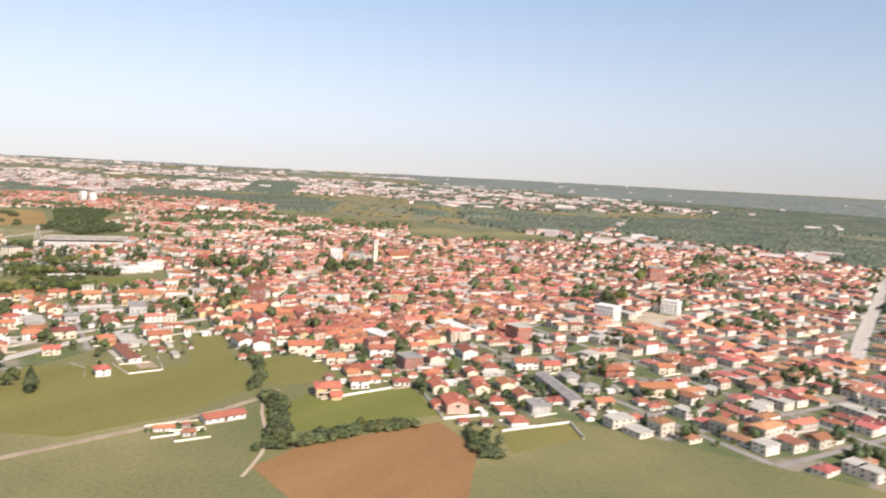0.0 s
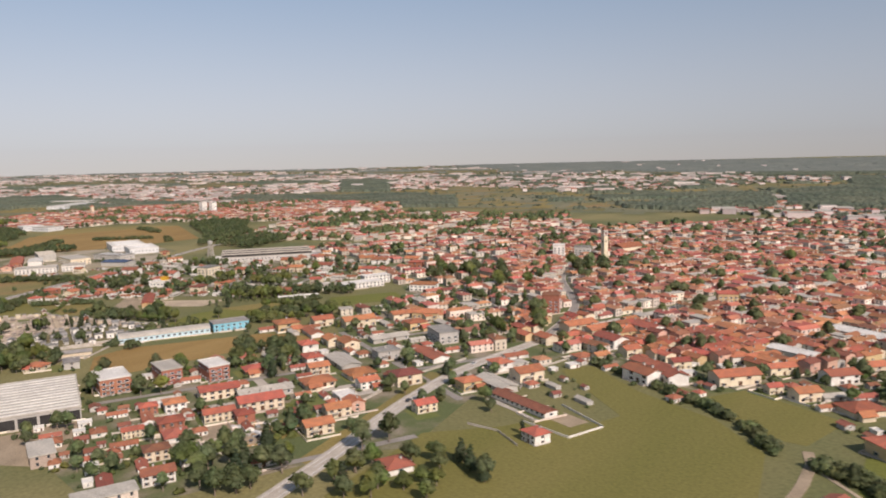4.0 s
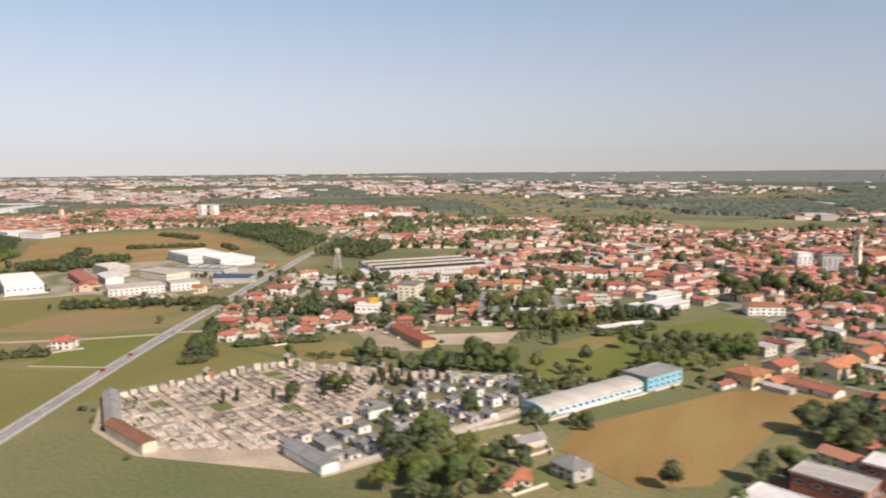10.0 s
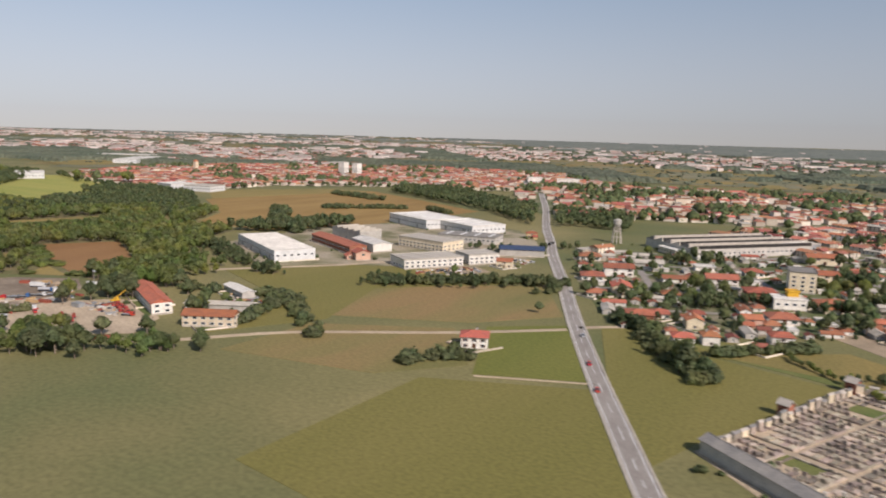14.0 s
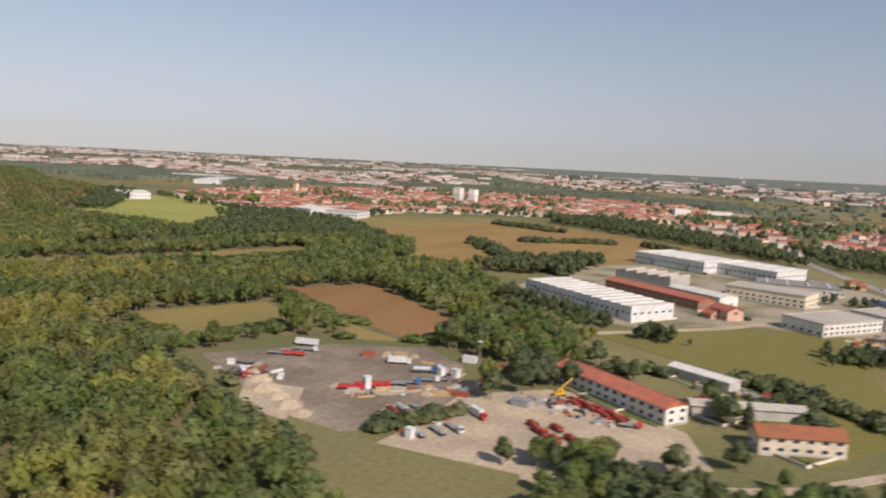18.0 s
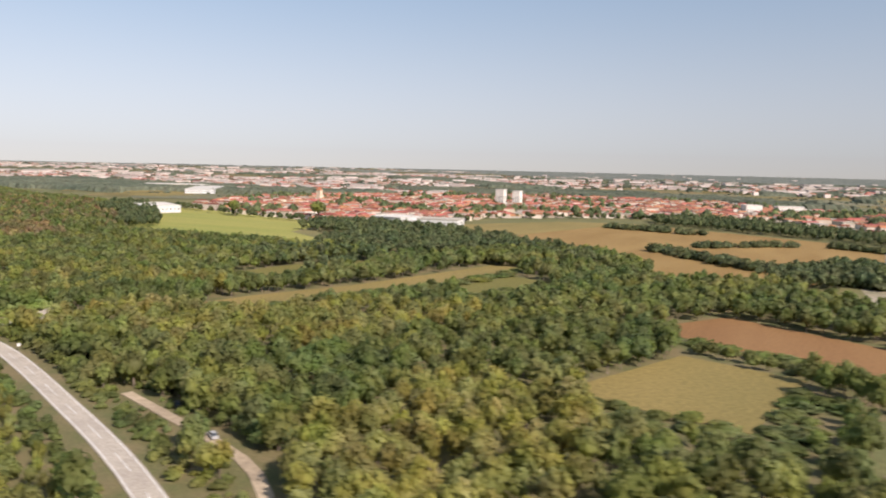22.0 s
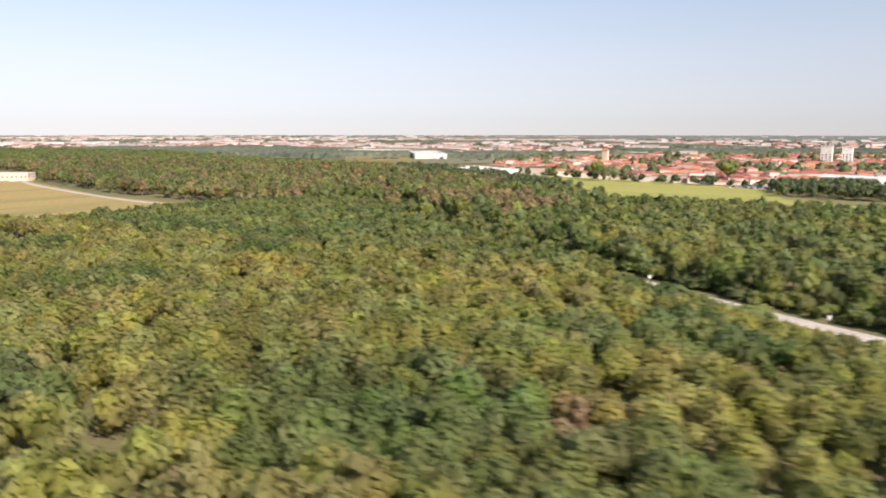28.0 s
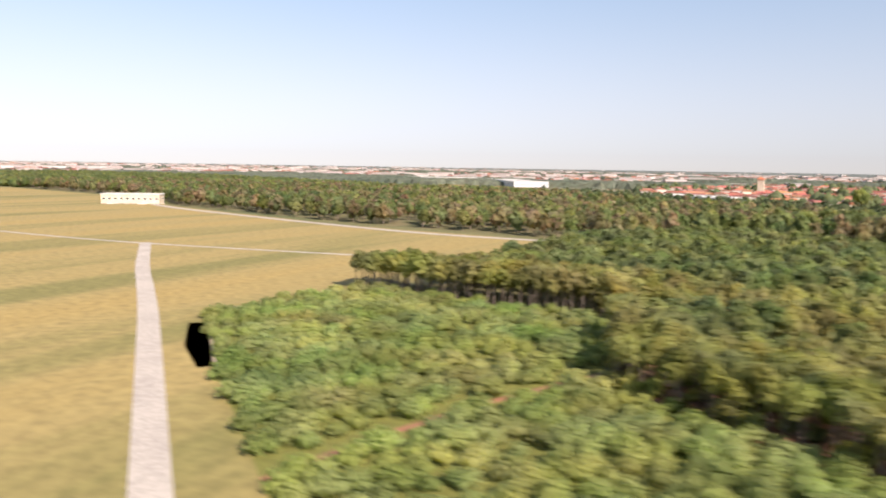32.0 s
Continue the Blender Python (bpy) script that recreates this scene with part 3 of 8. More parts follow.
road("road", AIR_ROAD, 3.0, "pale_asphalt", "pale perimeter road at the airfield", False, False)
road("taxiway", TAXI, 2.3, "pale_asphalt", "pale service strip across the airfield grass", False, False)
road("lane", TAXI_B, 1.0, "concrete", "narrow pale concrete track on airfield grass", False, False, z=0.17)

# ---- plants ----
rng = np.random.default_rng(7)


OCTA = np.array([(1, 0, 0), (-1, 0, 0), (0, 1, 0), (0, -1, 0), (0, 0, 1), (0, 0, -1)], float) * 1.25
OCTA_SIDES = np.array([(0, 2, 4), (2, 1, 4), (1, 3, 4), (3, 0, 4), (2, 0, 5), (1, 2, 5), (3, 1, 5), (0, 3, 5)])


def foliage(lumps, cards, size, core=0.86, up=0.5, wild=0.22, lift=0.3):
    """Small leaf sprays round a few lumps; lumps: rows of x, y, z, radius, height factor."""
    lumps = np.asarray(lumps, float)
    vs, qs, k = [], [], 0
    for x, y, z, r, s in lumps:
        v = OCTA * (1 + rng.normal(0, 0.1, (6, 1)))
        vs.append(v * (r * core, r * core, r * core * s) + (x, y, z))
        qs.append(OCTA_SIDES + k)
        k += len(v)
    if cards:
        w = lumps[:, 3] ** 2
        pick = rng.choice(len(lumps), cards, p=w / w.sum())
        d = rng.normal(size=(cards, 3))
        d[:, 2] += up
        d /= np.linalg.norm(d, axis=1, keepdims=True)
        r = lumps[pick, 3:4] * rng.uniform(0.8, 1.16, (cards, 1))
        c = lumps[pick, :3] + d * r * np.stack([np.ones(cards), np.ones(cards), lumps[pick, 4]], 1)
        nrm = d + rng.normal(0, wild, (cards, 3)) + (0, 0, lift)
        nrm /= np.linalg.norm(nrm, axis=1, keepdims=True)
        t = np.cross(nrm, rng.normal(size=(cards, 3)))
        t /= np.linalg.norm(t, axis=1, keepdims=True) + 1e-9
        b = np.cross(nrm, t)
        s = size * rng.uniform(0.7, 1.4, (cards, 1))
        corners = [c + t * s * p * rng.uniform(0.7, 1.2, (cards, 1)) + b * s * q * rng.uniform(0.7, 1.2, (cards, 1)) for p, q in ((-0.87, -0.5), (0.87, -0.5), (0.0, 1.0))]
        vs.append(np.stack(corners, 1).reshape(-1, 3))
        qs.append(np.arange(cards * 3).reshape(-1, 3) + k)
    return np.concatenate(vs), np.concatenate(qs)


def round_lumps(h, w, n, low=0.35):
    out = [(0, 0, h * 0.68, w * 0.62, 1.05)]
    for i in range(n):
        a, q = 6.2832 * i / n + rng.uniform(-0.4, 0.4), rng.uniform(0.5, 0.95)
        out.append((math.cos(a) * w * 0.55 * q, math.sin(a) * w * 0.55 * q, h * rng.uniform(low + 0.1, 0.78), w * rng.uniform(0.34, 0.5), 1.0))
    out.append((0, 0, h * 0.85, w * 0.38, 1.0))
    return out


def wood_lumps(w, n):
    """An upright crown of a wood's tree, 1 m high: a tall middle and n leaders round it."""
    out = [(0, 0, 0.6, w * 0.66, 1.2)]
    for i in range(n):
        a, q = 6.2832 * i / n + rng.uniform(-0.5, 0.5), rng.uniform(0.45, 0.85)
        out.append((math.cos(a) * w * 0.62 * q, math.sin(a) * w * 0.62 * q, rng.uniform(0.42, 0.76), w * rng.uniform(0.3, 0.46), rng.uniform(1.1, 1.6)))
    return out + [(rng.normal(0, 0.1) * w, rng.normal(0, 0.1) * w, 0.84, w * 0.34, 1.3)]


def cone_lumps(h, w, n):
    return [(rng.normal(0, 0.03) * w, rng.normal(0, 0.03) * w, h * (0.18 + 0.76 * i / n), w * (1 - 0.86 * i / n) * 0.9, 0.55) for i in range(n)]


def column_lumps(h, w, n):
    return [(rng.normal(0, 0.06) * w, rng.normal(0, 0.06) * w, h * (0.2 + 0.7 * i / n), w * (0.8 + 0.3 * math.sin(3.1 * i / n)) * (0.7 if i == n - 1 else 1), 1.3) for i in range(n)]


# broadleaf, conifer and column trees, 1 m high, in three finenesses
FINE, MIDDLE, COARSE = [], [], []
for i in range(6):
    FINE.append(foliage(round_lumps(1, rng.uniform(0.44, 0.54), 4), 215, 0.07))
    MIDDLE.append(foliage(round_lumps(1, rng.uniform(0.46, 0.56), 2), 76, 0.112, core=0.9))
    COARSE.append(foliage([(0, 0, 0.45, 0.5, 1.0)], 9, 0.24, core=0.95))
WOOD = [foliage(wood_lumps(rng.uniform(0.4, 0.5), 4), 175, 0.075, 0.7, 0.45, 0.42, 0.15) for i in range(7)]
WOOD_NEAR = [foliage(wood_lumps(rng.uniform(0.46, 0.58), 4), 280, 0.066, 0.7, 0.45, 0.42, 0.15) for i in range(7)]
WOOD_FAR = [foliage(wood_lumps(rng.uniform(0.42, 0.52), 2), 62, 0.118, 0.76, 0.5, 0.4, 0.15) for i in range(6)]
FINE_CONE = [foliage(cone_lumps(1, 0.26, 7), 190, 0.066) for i in range(3)]
FINE_COLUMN = [foliage(column_lumps(1, 0.13, 5), 170, 0.055) for i in range(3)]
BUSHY = [foliage([(0, 0, 0.5, 0.62, 0.85), (0.4, 0.2, 0.4, 0.4, 0.9), (-0.3, 0.35, 0.42, 0.42, 0.9)], 150, 0.13, 0.72, 0.6, 0.45, 0.15) for i in range(5)]
SLIM = [foliage([(0, 0, 0.78, 0.16, 1.2), (0.1, 0.05, 0.66, 0.13, 1.2), (-0.08, -0.06, 0.9, 0.11, 1.2)], 120, 0.052, core=0.5) for i in range(4)]
SHRUB = [foliage([(0, 0, 0.45, 0.5, 0.9), (0.3, 0.1, 0.35, 0.35, 0.9), (-0.25, -0.2, 0.35, 0.36, 0.9)], 54, 0.18, 0.84, 0.5, 0.35, 0.2) for i in range(3)]


def thicket(name, spots, kinds, material, label, category, trunks=0.0):
    """Uncounted plants as one object; spots: rows of x, y, height, width factor."""
    spots = np.asarray(spots, float)
    if not len(spots):
        return None
    vs, qs, k = [], [], 0
    pick = rng.integers(0, len(kinds), len(spots))
    for j, (v, q) in enumerate(kinds):
        s = spots[pick == j]
        if not len(s):
            continue
        a = rng.uniform(0, 6.2832, len(s))
        c, sn = np.cos(a)[:, None], np.sin(a)[:, None]
        x = (v[None, :, 0] * c - v[None, :, 1] * sn) * (s[:, 2] * s[:, 3])[:, None] + s[:, 0:1]
        y = (v[None, :, 0] * sn + v[None, :, 1] * c) * (s[:, 2] * s[:, 3])[:, None] + s[:, 1:2]
        z = v[None, :, 2] * s[:, 2:3] + np.zeros_like(x)
        vs.append(np.stack([x, y, z], -1).reshape(-1, 3))
        qs.append((q[None] + (np.arange(len(s)) * len(v))[:, None, None]).reshape(-1, 3) + k)
        k += len(s) * len(v)
    index = np.zeros(sum(len(q) for q in qs), int)
    mats = [material]
    if trunks:
        b = np.array([(-1, -1), (1, -1), (1, 1), (-1, 1)])
        n = len(spots)
        r = (spots[:, 2] * trunks)[:, None]
        low = np.stack([spots[:, 0:1] + b[None, :, 0] * r, spots[:, 1:2] + b[None, :, 1] * r, np.zeros((n, 4))], -1)
        top = np.stack([spots[:, 0:1] + b[None, :, 0] * r * 0.6, spots[:, 1:2] + b[None, :, 1] * r * 0.6, np.zeros((n, 4)) + spots[:, 2:3] * 0.6], -1)
        vs.append(np.concatenate([low, top], 1).reshape(-1, 3))
        q = np.array([(0, 1, 5), (0, 5, 4), (1, 2, 6), (1, 6, 5), (2, 3, 7), (2, 7, 6), (3, 0, 4), (3, 4, 7)])
        qs.append((q[None] + (np.arange(n) * 8)[:, None, None]).reshape(-1, 3) + k)
        index = np.concatenate([index, np.ones(n * 8, int)])
        mats.append("bark")
    me = soup(name, np.concatenate(vs), np.concatenate(qs), mats, index)
    return tagged(new(name, me), label, category, kind="stuff")


def scatter(poly, step, keep=1.0, avoid=(), lines=(), jitter=0.42, angle=0.0):
    """Uneven rows of places inside a polygon, clear of the given fields and ways."""
    xs, ys = [p[0] for p in poly], [p[1] for p in poly]
    cx, cy = (min(xs) + max(xs)) / 2, (min(ys) + max(ys)) / 2
    r = math.hypot(max(xs) - min(xs), max(ys) - min(ys)) / 2
    n = int(r / step) + 1
    c, s = math.cos(radians(angle)), math.sin(radians(angle))
    out = []
    for i in range(-n, n + 1):
        for j in range(-n, n + 1):
            u, v = (i + rng.uniform(-jitter, jitter)) * step, (j + rng.uniform(-jitter, jitter)) * step
            x, y = cx + u * c - v * s, cy + u * s + v * c
            if rng.random() > keep or not inside(x, y, poly):
                continue
            if any(inside(x, y, p) for p in avoid) or any(off_line(x, y, l) < w for l, w in lines):
                continue
            out.append((x, y))
    return out


# ---- houses ----
def gable_roof(w, d, z, rise, over=0.34, th=0.13):
    y, drop = d / 2 + over, rise * over / (d / 2)
    prof = [(-y, z - drop), (0, z + rise), (y, z - drop), (y, z - drop + th), (0, z + rise + th), (-y, z - drop + th)]
    g = Geo()
    n = 6
    p = [(x, a, b) for x in (-w / 2 - over, w / 2 + over) for a, b in prof]
    g.add(p, [(0, 1, 4, 5), (1, 2, 3, 4), (11, 10, 7, 6), (10, 9, 8, 7)] + [(i, i + 6, (i + 1) % n + 6, (i + 1) % n) for i in range(n)])
    g.tube((-w / 2 - over, 0, z + rise + th), (w / 2 + over, 0, z + rise + th), 0.09, 0.09, 5)
    return g


def hip_roof(w, d, z, rise, over=0.38, th=0.12):
    a, b = w / 2 + over, d / 2 + over
    r = max(a - b, 0.01)
    p = [(-a, -b, z), (a, -b, z), (a, b, z), (-a, b, z), (-a, -b, z + th), (a, -b, z + th), (a, b, z + th), (-a, b, z + th), (-r, 0, z + rise + th), (r, 0, z + rise + th)]
    g = Geo().add(p, [(3, 2, 1, 0), (0, 1, 5, 4), (1, 2, 6, 5), (2, 3, 7, 6), (3, 0, 4, 7), (4, 5, 9, 8), (6, 7, 8, 9), (5, 6, 9), (7, 4, 8)])
    for c in ((-a, -b), (a, -b), (a, b), (-a, b)):
        e = (-r if c[0] < 0 else r, 0, z + rise + th)
        g.tube((c[0], c[1], z + th), e, 0.07, 0.07, 4)
    return g


def flat_roof(w, d, z, over=0.25):
    """A slab with a raised rim, in one closed piece."""
    a, b, t = w / 2 + over, d / 2 + over, 0.2
    ring = lambda x, y, h: [(-x, -y, h), (x, -y, h), (x, y, h), (-x, y, h)]
    p = ring(a, b, z) + ring(a, b, z + 0.42) + ring(a - t, b - t, z + 0.42) + ring(a - t, b - t, z + 0.2)
    f = [(3, 2, 1, 0), (12, 13, 14, 15)]
    for k in (0, 4, 8):
        f += [(k + i, k + (i + 1) % 4, k + 4 + (i + 1) % 4, k + 4 + i) for i in range(4)]
    return Geo().add(p, f)


def window_mesh(w, h, shutter):
    """One moulded piece: casing, pane set back in it, sill, and a shutter plate on either side."""
    e = 0.5 * w if shutter else 0.09
    xs = [-w / 2 - e, -w / 2, w / 2, w / 2 + e]
    g = Geo()
    front = [(x, -0.07, z) for z in (-0.08, h + 0.06) for x in xs]
    back = [(x, 0.0, z) for z in (-0.08, h + 0.06) for x in xs]
    pane = [(xs[1] + 0.03, -0.03, 0.0), (xs[2] - 0.03, -0.03, 0.0), (xs[2] - 0.03, -0.03, h), (xs[1] + 0.03, -0.03, h)]
    g.add(front + back + pane, ((0, 1, 5, 4), (2, 3, 7, 6)), 2)
    g.f += [(16, 17, 18, 19), (1, 2, 17, 16), (2, 6, 18, 17), (6, 5, 19, 18), (5, 1, 16, 19), (0, 8, 9, 10, 11, 3, 2, 1), (4, 5, 6, 7, 15, 14, 13, 12), (0, 4, 12, 8), (3, 11, 15, 7)]
    g.m += [0, 1, 1, 1, 1, 1, 1, 1, 1]
    return g.mesh("window", "glass", "white_steel", shutter or "white_steel")


WINDOWS = {s: window_mesh(0.5, 0.74, s) for s in ("shutter_brown", "shutter_green", "")}
BAND_WINDOW = window_mesh(1.15, 0.62, "")
DOOR = Geo().box(-0.4, 0.4, -0.06, 0, 0, 1.3).mesh("door", "shutter_brown")
CHIMNEY = Geo().box(-0.2, 0.2, -0.2, 0.2, 0, 1.0, 0).box(-0.28, 0.28, -0.28, 0.28, 1.0, 1.08, 1).box(-0.15, 0.15, -0.15, 0.15, 1.08, 1.22, 2).mesh("chimney", "plaster_grey", "concrete", "dark_opening")
STOREY = 1.5
SIZE = 0.75  # from the design lengths below to those of the plan


def balcony_mesh(w):
    g = Geo().box(-w / 2, w / 2, -0.75, 0, -0.12, 0, 0)
    for i in range(int(w / 0.3) + 1):
        x = -w / 2 + 0.04 + i * (w - 0.08) / int(w / 0.3)
        g.box(x - 0.02, x + 0.02, -0.74, -0.70, 0, 0.52, 1)
    g.box(-w / 2, w / 2, -0.75, -0.69, 0.52, 0.58, 1)
    return g.mesh("balcony", "concrete", "steel_grey")


BALCONY = balcony_mesh(1.7)


FOOTPRINTS = []  # x, y, angle, half length, half depth of every house


def clear(x, y, margin):
    """Whether a place lies outside all houses by this much."""
    for a, b, t, w, d in FOOTPRINTS:
        dx, dy = x - a, y - b
        if dx * dx + dy * dy < 900:
            u, v = dx * math.cos(t) + dy * math.sin(t), dy * math.cos(t) - dx * math.sin(t)
            if abs(u) < w + margin and abs(v) < d + margin:
                return False
    return True


class House:
    """One design of house, built once as meshes; put() sets a copy of it in the plan."""

    def __init__(self, w, d, floors, roof, wall, tile, shutter, label, rise=1.25, balcony=False, name="house", chimneys=1, wing=None):
        w, d, rise = w * SIZE, d * SIZE, rise * 0.85
        self.w, self.d, self.name, self.label = w, d, name, label
        h = floors * STOREY + 0.3
        g = Geo()
        if roof == "gable":
            prof = [(-d / 2, 0), (d / 2, 0), (d / 2, h), (0, h + rise), (-d / 2, h)]
            g.prism(prof, -w / 2, w / 2)
        else:
            g.box(-w / 2, w / 2, -d / 2, d / 2, 0, h)
        g.box(-w / 2 - 0.05, w / 2 + 0.05, -d / 2 - 0.05, d / 2 + 0.05, 0, 0.3, 1)
        self.parts = [("wall", g.mesh("wall", wall, "concrete"), None)]
        r = gable_roof(w, d, h, rise) if roof == "gable" else hip_roof(w, d, h, rise) if roof == "hip" else flat_roof(w, d, h)
        self.parts.append(("roof", r.mesh("roof", tile), None))
        for i in range(chimneys):
            x = (i + 1) * w / (chimneys + 1) - w / 2 + 0.4
            z = h + (rise * 0.45 if roof != "flat" else 0.1)
            self.parts.append(("chimney", CHIMNEY, pose(x, d * 0.2, z)))
        n = max(2, int(w / 1.75))
        for f in range(floors):
            z = f * STOREY + 0.65
            for i in range(n):
                x = (i + 0.5) * w / n - w / 2
                if f == 0 and i == n // 2:
                    self.parts.append(("door", DOOR, pose(x, -d / 2, 0.3)))
                else:
                    self.parts.append(("window", WINDOWS[shutter], pose(x, -d / 2, z)))
            self.parts.append(("window", WINDOWS[shutter], pose(w / 2, 0, z, 0, 0, 90)))
            self.parts.append(("window", WINDOWS[shutter], pose(-w / 2, 0, z, 0, 0, -90)))
        if wing:  # a lower wing at one side: x, length, reach to the front, floors
            wx, ww, reach, wf = [q * SIZE for q in wing[:3]] + [wing[3]]
            wh = wf * STOREY + 0.2
            g = Geo().prism([(-reach, 0), (0, 0), (0, wh), (-reach / 2, wh + 0.85), (-reach, wh)], -ww / 2, ww / 2)
            m = pose(wx, -d / 2, 0)
            self.parts.append(("wing", g.mesh("wing", wall), m))
            self.parts.append(("wing_roof", gable_roof(ww, reach, wh, 0.85, 0.35).mesh("wing_roof", tile), m @ pose(0, -reach / 2, 0)))
            for f in range(wf):
                self.parts.append(("window", WINDOWS[shutter], m @ pose(ww / 2, -reach / 2, f * STOREY + 0.65, 0, 0, 90)))
                self.parts.append(("window", WINDOWS[shutter], m @ pose(-ww * 0.2, -reach, f * STOREY + 0.65)))
        if balcony and floors > 1:
            self.parts.append(("balcony", BALCONY, pose(-w * 0.2, -d / 2, STOREY + 0.3)))

    def put(self, x, y, deg, group="houses of the town", s=1.0):
        FOOTPRINTS.append((x, y, radians(deg), s * self.w / 2, s * self.d / 2))
        r = root(self.name, turn(x, y, deg) @ Matrix.Diagonal((s, s, 0.4 + 0.45 * s, 1)), self.label, "house", group)
        for k, (name, me, m) in enumerate(self.parts):
            if name != "window" or y < 190 or (k % 2 and (y < 250 or m.translation.y < 0)):
                part(name, me, r, m)
        return r


HOUSES = [
    House(7.6, 6.6, 2, "hip", "plaster_white", "tile_orange", "shutter_brown", "two-storey white house with orange tiled hip roof", rise=1.35),
    House(8.6, 6.2, 2, "gable", "plaster_cream", "tile_orange", "shutter_brown", "cream two-storey house with orange gable roof", balcony=True),
    House(7.8, 7.0, 1, "hip", "plaster_white", "tile_red", "shutter_green", "low white bungalow with red tiled hip roof", rise=1.5),
    House(9.6, 6.0, 2, "gable", "plaster_white", "tile_red", "shutter_brown", "long white house with red gable roof", chimneys=2),
    House(7.6, 6.8, 2, "hip", "plaster_yellow", "tile_orange", "shutter_green", "ochre-yellow villa with orange hip roof", balcony=True, wing=(2.2, 3.0, 3.0, 1)),
    House(8.2, 6.4, 2, "gable", "plaster_pink", "tile_orange", "shutter_green", "pinkish house with orange roof and low wing", wing=(-2.0, 4.0, 3.0, 1)),
    House(8.6, 7.0, 2, "flat", "plaster_grey", "roof_grey", "", "grey flat-roofed house with concrete parapet", balcony=True),
    House(7.4, 6.2, 2, "hip", "plaster_cream", "tile_brown", "shutter_brown", "cream house with weathered brown hip roof"),
    House(12.5, 6.2, 2, "gable", "plaster_cream", "tile_orange", "shutter_brown", "long cream terrace with orange gable roof", chimneys=3),
    House(13.0, 5.4, 1, "gable", "plaster_white", "tile_red", "", "low white outbuilding with red tiled roof", rise=1.0),
    House(8.2, 7.2, 2, "hip", "brick", "tile_orange", "shutter_brown", "brick-red house with orange hip roof"),
    House(5.4, 4.6, 1, "gable", "plaster_grey", "tile_brown", "", "small grey shed with brown tiled roof", rise=0.8, name="shed", chimneys=0),
    House(6.6, 5.0, 1, "flat", "plaster_white", "roof_white", "", "low garage with pale flat roof", name="garage", chimneys=0),
    House(9.4, 7.4, 1, "hip", "plaster_cream", "tile_orange", "shutter_brown", "broad low cream villa with bright orange roof", rise=1.7, wing=(-2.4, 3.6, 2.4, 1)),
    House(8.8, 6.6, 2, "gable", "plaster_white", "tile_orange", "shutter_green", "white house with orange roof and lower wing", wing=(2.4, 3.6, 3.2, 1), chimneys=2),
    House(9.0, 7.2, 2, "hip", "plaster_grey", "roof_grey", "shutter_brown", "grey house with slate-grey hip roof", rise=1.3, balcony=True),
    House(14.0, 5.6, 1, "gable", "plaster_grey", "roof_sheet", "", "long low shed with grey corrugated roof", rise=0.9, name="workshop", chimneys=0),
]
BUILT = []  # x, y, radius of all that stands


def free(x, y, r):
    return all((x - a) ** 2 + (y - b) ** 2 > (r + c) ** 2 for a, b, c in BUILT)


def put_house(k, x, y, deg, s=1.0, group="houses of the town"):
    h = HOUSES[k]
    BUILT.append((x, y, max(h.w, h.d) * 0.5 * s))
    return h.put(x, y, deg, group, s)


